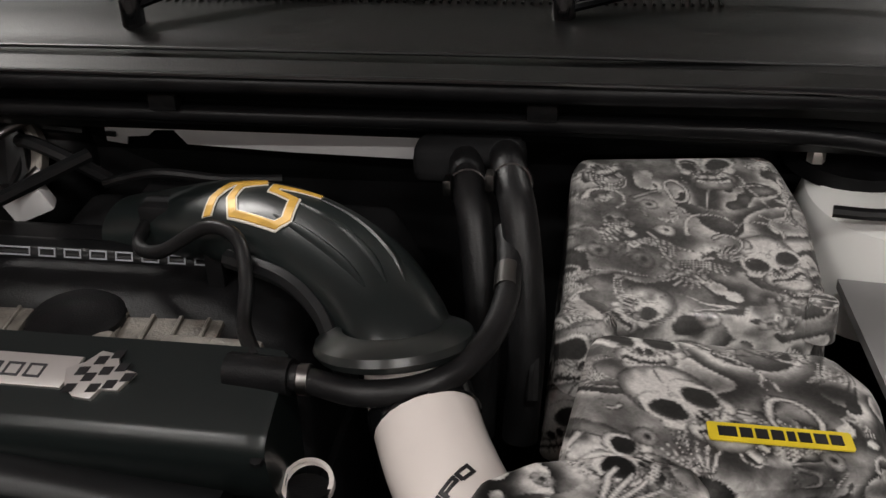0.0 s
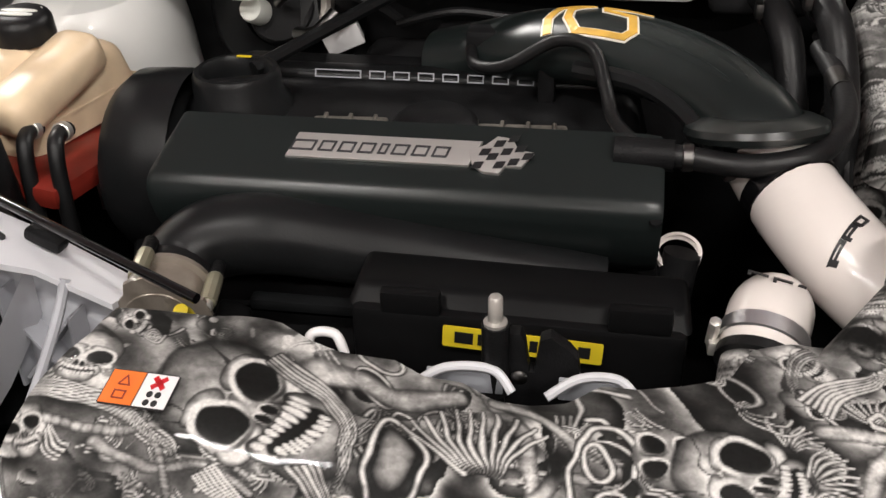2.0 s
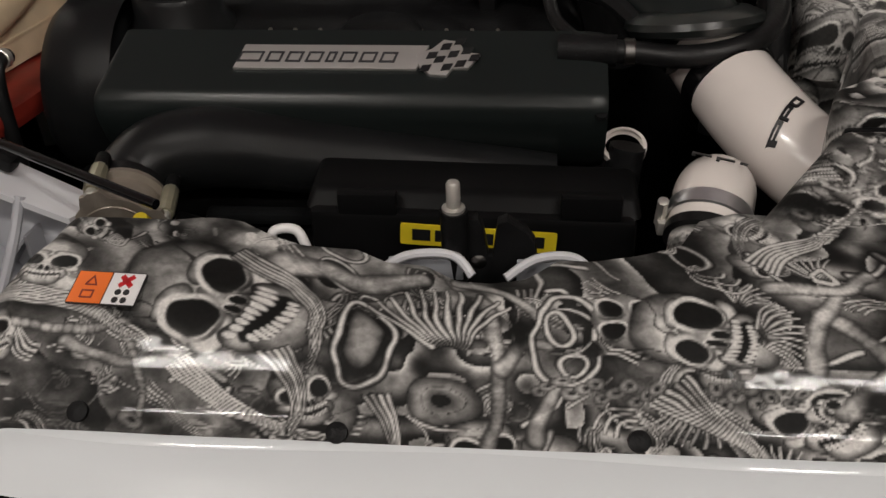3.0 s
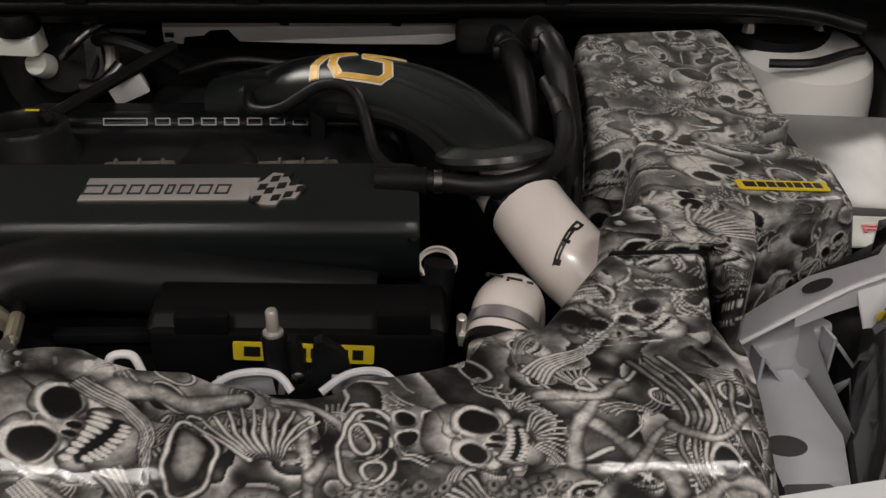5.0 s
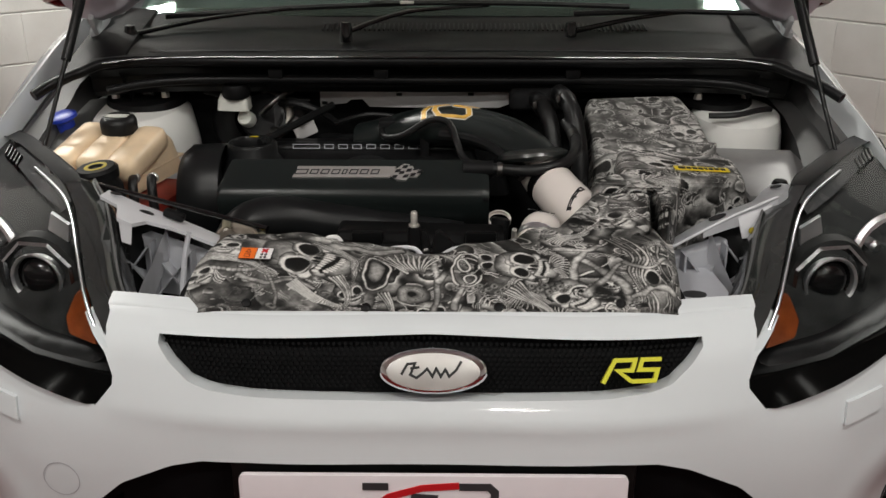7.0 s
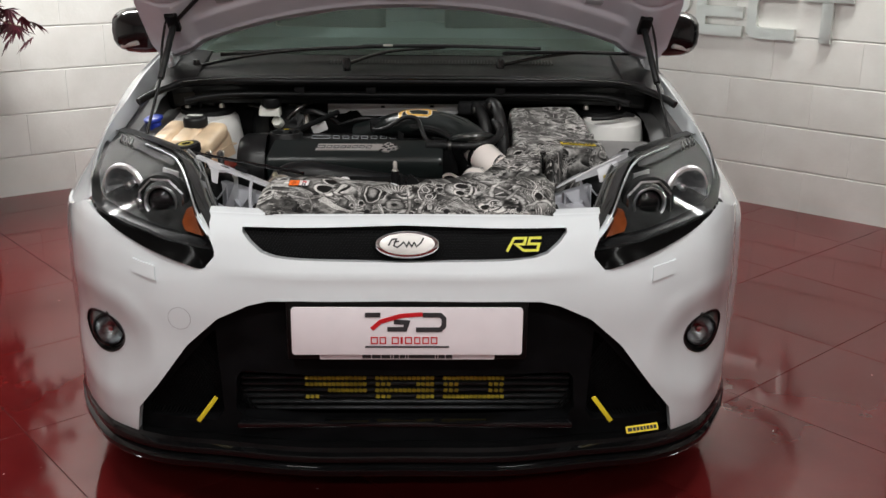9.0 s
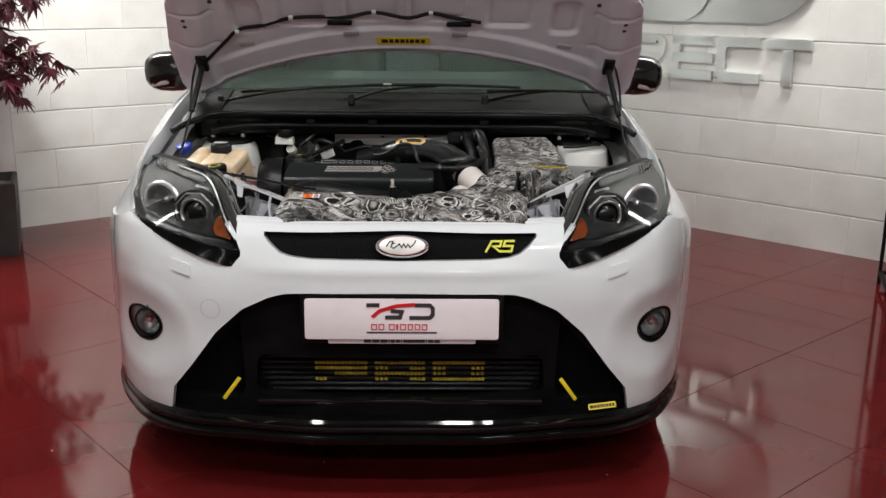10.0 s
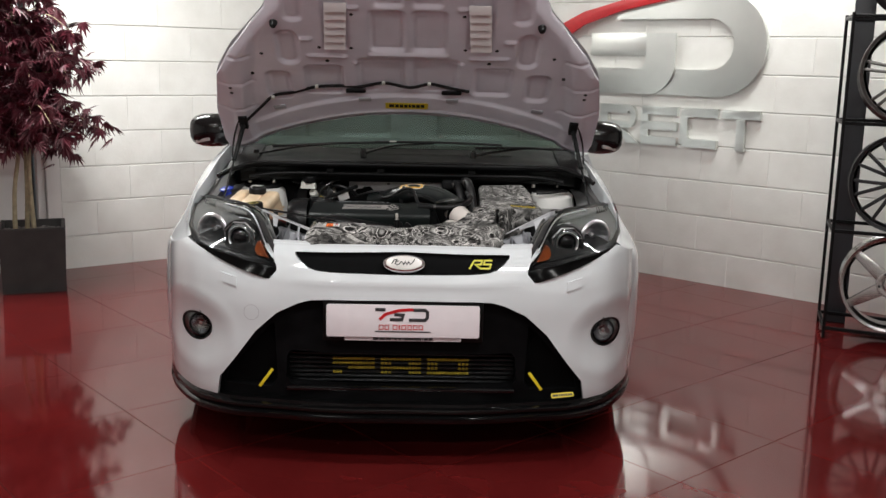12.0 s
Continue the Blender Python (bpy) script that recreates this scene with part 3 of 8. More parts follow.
            self.hollow(w, x, y, s * 0.040, -0.150, 0.036, 0.070, 0.5)

    def ring(self, u, v, rx, ry, r, turn=0, light=0.5):
        c, k = math.cos(radians(turn)), math.sin(radians(turn))
        pts = [(rx * math.cos(a), ry * math.sin(a)) for a in np.linspace(0, 2 * math.pi, 13)]
        self.tendril([(u + c * x - k * y, v + k * x + c * y) for x, y in pts], r, r, light)

    def fan(self, u, v, turn, r0, r1, wide, count, r):
        for a in np.linspace(-wide, wide, count):
            t = radians(turn + a)
            bow = radians(turn + a + 7)
            self.tendril([(u - r0 * math.sin(t), v + r0 * math.cos(t)), (u - 0.5 * (r0 + r1) * math.sin(bow), v + 0.5 * (r0 + r1) * math.cos(bow)), (u - r1 * math.sin(t), v + r1 * math.cos(t))], r, r * 0.45, 0.5)

    def eyeball(self, u, v, r):
        loc = self.local(u, v, 0, r, 1.3)
        if loc is not None:
            w, x, y = loc
            self.oval(w, x, y, 0, 0, 1.0, 1.0, 0.40, 0.06)
            self.oval(w, x, y, 0.05, 0.05, 0.55, 0.55, 0.10, 0.38)
            self.oval(w, x, y, 0.05, 0.05, 0.26, 0.26, 0.012, 0.012)

    def pool(self, u, v, rx, ry, turn=0):
        loc = self.local(u, v, turn, 1.0, 1.5 * max(rx, ry))
        if loc is not None:
            w, x, y = loc
            self.lay(w, 1.35 - np.hypot(x / rx, y / ry), 0.012)

    def scatter(self, count):
        """Curls, heads, sockets and ribs thrown over the whole film."""
        g = self.rng
        for i in range(count):
            u, v = U0 + g.random() * NU * PX, V0 + g.random() * NV * PX
            kind, ang = g.random(), g.random() * 2 * math.pi
            if kind < 0.70:
                n, length, curl = 5, 0.02 + 0.055 * g.random(), g.normal(0, 0.75)
                pts = [(u, v)]
                for k in range(n):
                    pts.append((pts[-1][0] + length / n * math.cos(ang), pts[-1][1] + length / n * math.sin(ang)))
                    ang += curl
                if kind < 0.26:
                    self.strands(pts, 3 + int(3 * g.random()), 0.006 + 0.010 * g.random(), 0.0011 + 0.0009 * g.random(), 0.3 + 0.4 * g.random())
                else:
                    self.tendril(pts, 0.0010 + 0.0026 * g.random(), 0.0006, 0.25 + 0.45 * g.random())
            elif kind < 0.79:
                self.skull(u, v, g.normal(0, 50), 0.032 + 0.045 * g.random())
            elif kind < 0.86:
                self.eyeball(u, v, 0.005 + 0.006 * g.random())
            elif kind < 0.92:
                self.fan(u, v, g.random() * 360, 0.006, 0.020 + 0.02 * g.random(), 40, 7, 0.0019)
            elif kind < 0.96:
                self.pool(u, v, 0.005 + 0.009 * g.random(), 0.004 + 0.006 * g.random(), g.random() * 180)
            else:
                self.ring(u, v, 0.007 + 0.008 * g.random(), 0.009 + 0.012 * g.random(), 0.0022, g.random() * 90)


FILM = Drawing(4)
FILM.scatter(1100)
FILM.fog()
FILM.scatter(460)
# brightness put into the ink towards the back, where covers rendered too dark
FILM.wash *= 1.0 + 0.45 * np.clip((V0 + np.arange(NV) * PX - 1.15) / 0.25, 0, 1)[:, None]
# the larger motifs along the radiator cover
for pts, r0, r1 in (([(-0.235, 1.06), (-0.226, 0.99), (-0.224, 0.93), (-0.232, 0.88)], 0.007, 0.005), ([(-0.228, 1.035), (-0.205, 1.02), (-0.188, 0.992)], 0.006, 0.004), ([(-0.222, 0.95), (-0.205, 0.972), (-0.188, 0.975)], 0.007, 0.004), ([(-0.20, 0.89), (-0.192, 0.92), (-0.178, 0.945)], 0.006, 0.004),
                    ([(-0.015, 1.01), (0.024, 0.969), (0.045, 0.93)], 0.006, 0.008), ([(-0.012, 0.925), (0.024, 0.969), (0.050, 1.005)], 0.009, 0.003), ([(-0.03, 0.965), (-0.02, 1.00), (0.0, 1.03)], 0.007, 0.004), ([(-0.045, 1.035), (0.0, 1.035), (0.03, 1.05)], 0.006, 0.005),
                    ([(-0.55, 0.98), (-0.49, 0.975), (-0.45, 0.985), (-0.40, 0.95)], 0.005, 0.003), ([(-0.50, 0.965), (-0.47, 0.945), (-0.43, 0.955), (-0.395, 0.935)], 0.006, 0.003), ([(-0.47, 0.985), (-0.455, 0.94), (-0.452, 0.90)], 0.0035, 0.0025), ([(-0.352, 1.05), (-0.325, 1.045), (-0.30, 1.03), (-0.26, 1.035)], 0.012, 0.006)):
    FILM.band(pts, r0, r1, 0.42)
FILM.strands([(0.062, 1.075), (0.074, 1.02), (0.060, 0.965), (0.078, 0.91), (0.070, 0.86)], 3, 0.026, 0.0034, 0.5)
FILM.strands([(0.104, 1.05), (0.092, 0.99), (0.108, 0.93), (0.096, 0.88)], 2, 0.016, 0.0026, 0.45)
FILM.band([(0.050, 1.00), (0.078, 0.985), (0.110, 1.01)], 0.006, 0.003, 0.42), FILM.band([(0.052, 0.92), (0.085, 0.945), (0.112, 0.93)], 0.004, 0.007, 0.42)
FILM.hollow(*FILM.local(0.082, 0.962, 0, 1.0, 0.05), 0, 0, 0.009, 0.015, 0.5)
FILM.pool(0.010, 0.930, 0.016, 0.020, 20), FILM.pool(0.018, 1.129, 0.030, 0.014, -25), FILM.pool(-0.345, 1.030, 0.010, 0.010), FILM.pool(-0.205, 0.985, 0.012, 0.022)
FILM.pool(-0.308, 0.971, 0.021, 0.044, -4)
FILM.ring(-0.308, 0.971, 0.017, 0.040, 0.0030, -4)
loc_w, loc_x, loc_y = FILM.local(-0.308, 0.971, -4, 1.0, 0.05)
FILM.oval(loc_w, loc_x, loc_y, -0.001, 0.004, 0.011, 0.030, 0.36, 0.03)
FILM.fan(-0.254, 0.962, 0, 0.014, 0.064, 44, 11, 0.0034)
FILM.eyeball(-0.258, 0.923, 0.024)
FILM.ring(-0.1755, 0.979, 0.020, 0.040, 0.0026, -8), FILM.ring(-0.180, 0.990, 0.007, 0.014, 0.0022), FILM.ring(-0.176, 0.958, 0.008, 0.010, 0.0022)
FILM.fan(-0.168, 0.972, -75, 0.012, 0.034, 40, 8, 0.0030)
loc_w, loc_x, loc_y = FILM.local(-0.139, 0.997, 0, 1.0, 0.05)
FILM.oval(loc_w, loc_x, loc_y, 0, 0, 0.021, 0.029, 0.34, 0.10)
for du, dv in ((-0.010, 0.011), (0.009, 0.011), (0.008, -0.012), (-0.009, -0.010)):
    FILM.hollow(loc_w, loc_x, loc_y, du, dv, 0.0068, 0.0085, 0.5)
FILM.skull(-0.096, 0.989, 80, 0.085)
FILM.fan(-0.062, 0.992, -90, 0.008, 0.034, 55, 11, 0.0024)
for i in range(26):                                  # a lumpy chain under them
    FILM.eyeball(-0.195 + 0.0062 * i, 0.935 - 0.010 * math.sin(0.13 * i) + 0.006 * (i % 3), 0.0062)
FILM.fan(-0.10, 0.935, 180, 0.010, 0.045, 50, 15, 0.0022)
FILM.skull(-0.405, 1.012, 60, 0.128)
FILM.skull(-0.520, 1.045, -15, 0.055), FILM.skull(-0.555, 0.97, 30, 0.045), FILM.skull(-0.345, 0.925, 20, 0.05)
# and on the air filter box, scoop and battery cover
FILM.skull(0.262, 1.372, 30, 0.085), FILM.skull(0.20, 1.62, 10, 0.08), FILM.fan(0.255, 1.70, 20, 0.012, 0.05, 50, 11, 0.0034), FILM.fan(0.16, 1.25, -70, 0.012, 0.055, 45, 11, 0.0034)
FILM.eyeball(0.275, 1.585, 0.012), FILM.eyeball(0.315, 1.575, 0.012), FILM.ring(0.335, 1.365, 0.016, 0.022, 0.003), FILM.pool(0.38, 1.40, 0.022, 0.012)
for pts, count, spread in (([(-0.58, 1.01), (-0.53, 1.005), (-0.48, 0.99), (-0.45, 0.96)], 6, 0.020), ([(-0.43, 0.95), (-0.40, 0.92), (-0.37, 0.90), (-0.33, 0.885)], 6, 0.018), ([(-0.365, 0.96), (-0.352, 0.93), (-0.35, 0.89)], 5, 0.016), ([(-0.30, 0.925), (-0.292, 0.90), (-0.288, 0.87)], 4, 0.014),
                           ([(-0.38, 1.06), (-0.345, 1.02), (-0.337, 0.975), (-0.345, 0.94)], 5, 0.014), ([(-0.12, 0.935), (-0.09, 0.91), (-0.07, 0.88)], 7, 0.028), ([(-0.04, 1.055), (-0.02, 1.07), (0.02, 1.09), (0.05, 1.12)], 6, 0.02), ([(0.05, 1.17), (0.0, 1.16), (-0.03, 1.14)], 6, 0.02), ([(0.06, 1.215), (0.02, 1.205), (-0.01, 1.19)], 6, 0.018)):
    FILM.strands(pts, count, spread, 0.0022, 0.6)
FILM.ink = FILM.ink * (0.78 + 0.44 * cloud(FILM.rng, 0.006, 2))
FILM.ink = np.clip((FILM.ink * FILM.wash - 0.03) / 0.50, 0.0, 1.0)
FILM.ink = 0.010 + 0.66 * FILM.ink ** 1.7
# darks lifted towards the back, a pale veil put into the ink
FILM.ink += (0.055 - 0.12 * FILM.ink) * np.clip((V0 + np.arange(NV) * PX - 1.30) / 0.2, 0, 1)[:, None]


def printed(ob, size=0.0):
    """Lays the drawing on a mesh; first splits edges longer than size."""
    me = ob.data
    if size:
        me.calc_loop_triangles()
        pts = [v.co.copy() for v in me.vertices]
        todo, done, halves = [tuple(t.vertices) for t in me.loop_triangles], [], {}
        while todo:
            t = todo.pop()
            d, k = max(((pts[t[i]] - pts[t[i - 1]]).length, i) for i in range(3))
            if d <= size:
                done.append(t)
                continue
            a, b, c = t[k - 1], t[k], t[k - 2]
            key = (min(a, b), max(a, b))
            if key not in halves:
                halves[key] = len(pts)
                pts.append((pts[a] + pts[b]) / 2)
            todo += [(a, halves[key], c), (halves[key], b, c)]
        me.clear_geometry()
        me.from_pydata([tuple(p) for p in pts], [], done)
        me.polygons.foreach_set("use_smooth", [True] * len(me.polygons))
        me.set_sharp_from_angle(angle=radians(40))
    co = np.empty(3 * len(me.vertices))
    me.vertices.foreach_get("co", co)
    x, y, z = co.reshape(-1, 3).T
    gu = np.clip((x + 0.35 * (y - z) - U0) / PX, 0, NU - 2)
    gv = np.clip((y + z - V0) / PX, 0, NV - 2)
    iu, iv = gu.astype(int), gv.astype(int)
    fu, fv = gu - iu, gv - iv
    k = FILM.ink
    val = (k[iv, iu] * (1 - fu) + k[iv, iu + 1] * fu) * (1 - fv) + (k[iv + 1, iu] * (1 - fu) + k[iv + 1, iu + 1] * fu) * fv
    me.attributes.new("ink", "FLOAT", "POINT").data.foreach_set("value", val)
    return ob


# ---- the showroom ----
K = Vector((-0.01, 4.71, 0))
DL, DR = Vector((-0.8207, -0.5717, 0)), Vector((0.748, -0.664, 0)).normalized()
NR = Vector((DR.y, -DR.x, 0))      # into the room
NL = Vector((-DL.y, DL.x, 0))


def wall_slab(name, a, d, n, length, z0, z1, material, label, thick=0.12):
    """An upright slab from a along d; its face looks along n."""
    m = Matrix.Translation(a) @ Matrix((d, -n, (0, 0, 1))).transposed().to_4x4()
    bm = box(length, thick, z1 - z0, 0, m @ pose(length / 2, thick / 2, (z0 + z1) / 2))
    return structure(part(name, bm, material, None, label, smooth=False), label, "wall")


def rough_box(w, h, d, seed):
    """A painted block's face: rounded rims and slightly uneven corners."""
    random.seed(seed)
    bm = box(w, d, h, 0.0030, None, 1)
    for v in bm.verts:
        v.co.y += random.uniform(-0.0012, 0.0012)
    return bm


def block_wall(wall, a, d, n, length, rows, z0, course):
    """Blocks in half bond, proud of the mortar, under the wall's paint."""
    kinds = []
    for s in range(3):
        bm = rough_box(0.45, course - 0.006, 0.012, s)
        me = bpy.data.meshes.new("block")
        bm.to_mesh(me)
        bm.free()
        me.materials.append(BLOCK)
        kinds.append(me)
    half = bpy.data.meshes.new("half_block")
    bm = rough_box(0.225, course - 0.006, 0.012, 7)
    bm.to_mesh(half)
    bm.free()
    half.materials.append(BLOCK)
    random.seed(3)
    turn = Matrix((d, -n, (0, 0, 1))).transposed().to_4x4()
    for r in range(rows):
        x = 0.0
        while x < length - 0.2:
            w = 0.225 if (r % 2 and x == 0.0) or length - x < 0.44 else 0.45
            ob = new("block", half if w < 0.4 else random.choice(kinds))
            ob.matrix_world = Matrix.Translation(a + d * (x + w / 2) + Vector((0, 0, z0 + course * (r + 0.5))) + n * 0.004) @ turn
            ob.parent = wall
            x += w


FZ0 = 0.212 - 0.2275      # the lowest course starts just under the floor
wall_right = wall_slab("wall_east", K, DR, NR, 6.6, -0.05, CEIL, PAINTW, "white painted concrete block wall")
wall_left = wall_slab("wall_north", K + DL * 2.79, -DL, NL, 2.79, -0.05, CEIL, PAINTW, "white painted concrete block wall")
R1 = K + DR * 6.6
L1 = K + DL * 2.79
# the doorway in the left wall: post, dark gap, white door set back
wall_slab("wall_west", L1 + DL * 3.2, -DL, NL, 2.25, -0.05, CEIL, PAINTW, "plain white painted wall")
wall_slab("wall_south", Vector((R1.x, -6.5, 0)), Vector((-1, 0, 0)), Vector((0, 1, 0)), 10.5, -0.05, CEIL, PAINTW, "plain white painted wall")
wall_slab("wall_east_rear", R1, Vector((0, -1, 0)), Vector((-1, 0, 0)), R1.y + 6.5, -0.05, CEIL, PAINTW, "plain white painted wall")
L2 = L1 + DL * 3.2
wall_slab("wall_west_rear", Vector((L2.x, -6.5, 0)), Vector((0, 1, 0)), Vector((1, 0, 0)), L2.y + 6.5, -0.05, CEIL, PAINTW, "plain white painted wall")
post_m = Matrix.Translation(L1) @ Matrix((DL, -NL, (0, 0, 1))).transposed().to_4x4()
structure(part("door_frame", joined(box(0.085, 0.1, CEIL, 0.006, post_m @ pose(0.0455, 0.02, CEIL / 2)), box(0.05, 0.06, CEIL, 0.012, post_m @ pose(0.115, 0.03, CEIL / 2))), TRIMW, None,
               "white gloss painted door frame"), "white gloss painted door frame post", "door frame")
# black strip put in for the shade of the gap before the door
structure(part("door_gap_strip", box(0.028, 0.03, CEIL, 0.004, post_m @ pose(0.16, 0.07, CEIL / 2)), RUBBER), "black strip standing in for the dark gap beside a white door", "door seal")
structure(part("door_1", joined(box(0.78, 0.05, CEIL, 0.006, post_m @ pose(0.57, 0.09, CEIL / 2))), TRIMW), "plain white painted door leaf", "door")

floor_poly = [K + (K - Vector((0, 3, 0))).normalized() * 0.1, R1, Vector((R1.x, -6.5, 0)), Vector((L2.x, -6.5, 0)), L2]
bm = bmesh.new()
bm.faces.new([bm.verts.new((p.x, p.y, -0.004)) for p in floor_poly])
ground = structure(part("floor", bm, GROUT, None, "", smooth=False), "glossy dark red quartz floor tiles with fine joints", "floor")
bm = box(13, 13, 0.1, 0, pose(0, -0.5, CEIL + 0.05))
structure(part("ceiling", bm, CEILM, None, "", smooth=False), "plain white painted ceiling", "ceiling")
for sx, sy, sl, sw, watts in STRIPS:
    fit_lamp = thing("ceiling_light", "white ceiling strip light with a lit diffuser", "ceiling light", (sx, sy, CEIL), "ceiling strip lights")
    part("housing", box(sl + 0.06, sw + 0.05, 0.05, 0.008, pose(0, 0, -0.025)), TRIMW, fit_lamp)
    part("diffuser", box(sl, sw, 0.02, 0.006, pose(0, 0, -0.058)), LAMPG, fit_lamp, "lit opal diffuser")

# ---- the car ----
car = thing("hatchback_car", "white sports hatchback with its bonnet raised, parked on red tiles", "car")

PLAN = keyed([(0, 0), (0.26, 0.004), (0.43, 0.035), (0.60, 0.07), (0.68, 0.11), (0.745, 0.165), (0.80, 0.25), (0.86, 0.39), (0.90, 0.55), (0.925, 0.75)])
RISE = keyed([(0.17, 0.02), (0.23, 0.0), (0.35, -0.005), (0.47, 0.0), (0.58, 0.0), (0.64, 0.008), (0.70, 0.03), (0.74, 0.06), (0.765, 0.105)])


def step(t):
    t = min(1.0, max(0.0, t))
    return t * t * (3 - 2 * t)


def nose(x, z):
    """How far back the bumper's skin lies."""
    return PLAN(abs(x)) + RISE(z)


def lamp_skin(x, z):
    """How far back a headlamp's lens lies."""
    a, b = abs(x) - 0.43, z - 0.68
    return 0.068 - 0.18 * a + 0.279 * b + 10.34 * a * b


def fog_dish(x, z):
    """A soft dish round each fog lamp, and the bulge beside it."""
    d = math.hypot((abs(x) - 0.746) / 0.085, (z - 0.445) / 0.075)
    return 0.021 * step(1.25 - 0.62 * d) - 0.003 * step(1.2 - abs(d - 1.75) / 0.5)


def bumper_place(x, z, back):
    y = nose(x, z) + fog_dish(x, z)
    crease = 0.012 * math.exp(-((z - 0.655) / 0.016) ** 2) * max(0, 1 - (abs(x) / 0.46) ** 4)
    return Vector((XC + x * (1 + 0.017 * step((y - 0.15) / 0.35)) - 0.030 * max(0.0, y - 0.15), y - 0.5 * crease + back, z - 0.15 * back))


MOUTH = mirrored([(0, 0.597), (0.243, 0.596), (0.31, 0.592), (0.355, 0.579), (0.43, 0.541), (0.507, 0.470), (0.585, 0.364), (0.64, 0.295), (0.652, 0.228), (0.652, 0.10), (0, 0.10)])
GRILLE = mirrored([(0, 0.752), (0.379, 0.745), (0.352, 0.718), (0.325, 0.698), (0.295, 0.690), (0.24, 0.686), (0, 0.682)])
BUMPER = mirrored([(0, 0.768), (0.47, 0.764), (0.488, 0.758), (0.446, 0.722), (0.43, 0.688), (0.458, 0.655), (0.5275, 0.677), (0.575, 0.692), (0.665, 0.719), (0.74, 0.741), (0.785, 0.752), (0.86, 0.71), (0.925, 0.70), (0.925, 0.232), (0.80, 0.222), (0.65, 0.222)])


def fog_edge(a):
    return 0.740 + 0.065 * math.cos(a), 0.453 + 0.050 * math.sin(a) - 0.008 * math.cos(a)


FOGS = [[(s * fog_edge(math.tau * i / 40)[0], fog_edge(math.tau * i / 40)[1]) for i in range(40)] for s in (1, -1)]
part("bumper", sheet(BUMPER, [MOUTH, GRILLE] + FOGS, 0.0105, bumper_place, 0.03), WHITE, car, "glossy white front bumper with a wide lower mouth")
# shelf behind the top lip
slam = []
for x in np.linspace(-0.47, 0.47, 40):
    z0, back = 0.768 - 0.004 * abs(x) / 0.47, 0.1 * max(0, abs(x) - 0.3)
    slam.append([(XC + x, nose(x, z0) - 0.0012, z0 - 0.0015), (XC + x, nose(x, z0) + 0.001, z0 + 0.0012), (XC + x, nose(x, z0) + 0.006, z0 + 0.0026), (XC + x, nose(x, z0) + 0.03, 0.7712), (XC + x, 0.145 + back, 0.7690), (XC + x, 0.15 + back, 0.74)])
part("bonnet_slam_lip", loft(slam, closed=False), WHITE, car)

# splitter: gloss black lip round the bottom
lip = []
for x in np.linspace(-0.925, 0.925, 90):
    y = PLAN(abs(x))
    t = max(0.0, (abs(x) - 0.60) / 0.30)
    out = 0.028 * (1 - min(1, t) * 0.7)
    zt = 0.225
    x = x * (1 + 0.015 * step((y - 0.15) / 0.35)) - 0.030 * max(0.0, y - 0.15)
    lip.append([(XC + x * 0.985, y + 0.05, zt), (XC + x, y + 0.002, zt + 0.002), (XC + x, y - 0.003, 0.218), (XC + x * 1.002, y - out * 0.55, 0.213), (XC + x * 1.002, y - out * 0.6, 0.209), (XC + x * 1.002, y - out * 0.58, 0.198), (XC + x, y - out * 0.15, 0.193),
                (XC + x * 1.004, y - out * 0.95, 0.188), (XC + x * 1.004, y - out - 0.004, 0.185), (XC + x * 1.004, y - out - 0.004, 0.173), (XC + x * 1.004, y - out, 0.168), (XC + x, y + 0.05, 0.160), (XC + x * 0.96, y + 0.20, 0.16)])
part("front_splitter", loft(lip, closed=False), SPLITM, car, "gloss black front splitter with a second lip below", flat_angle=28)

# lower mouth: black surround, mesh ducts, intercooler
def mouth_place(x, z, back):
    return Vector((XC + x, PLAN(abs(x)) + 0.035 + back + 0.05 * max(0, (0.3 - z)) , z))


CENTRE = [(x, z) for x, z in mirrored([(0, 0.40), (0.385, 0.40), (0.40, 0.38), (0.405, 0.30), (0.385, 0.278), (0, 0.274)])]
DUCTS = [[(s * 0.445, 0.50), (s * 0.47, 0.475), (s * 0.62, 0.30), (s * 0.63, 0.262), (s * 0.455, 0.262), (s * 0.435, 0.29)] for s in (1, -1)]
part("mouth_surround", sheet(mirrored([(0, 0.605), (0.36, 0.59), (0.44, 0.545), (0.515, 0.475), (0.59, 0.37), (0.648, 0.30), (0.66, 0.226), (0, 0.226)]), [CENTRE] + DUCTS, 0.011, mouth_place, 0.05), MOUTHB, car, "black plastic surround of the lower mouth")
for s in (1, -1):
    grid = []
    for i in range(26):
        grid.append(box(0.0022, 0.003, 0.30, 0, pose(s * (0.43 + i * 0.0085), PLAN(0.43 + i * 0.0085) + 0.066, 0.385, 0, 32 * s)))
        grid.append(box(0.0022, 0.003, 0.30, 0, pose(s * (0.43 + i * 0.0085), PLAN(0.43 + i * 0.0085) + 0.069, 0.385, 0, -32 * s)))
    part("duct_mesh", moved(joined(*grid), pose(XC, 0, 0)), MESHM, car, "black plastic mesh in the side duct", smooth=False)
    part("duct_back", moved(box(0.28, 0.01, 0.34, 0, pose(s * 0.53, 0.16, 0.385)), pose(XC, 0, 0)), MOUTHB, car)
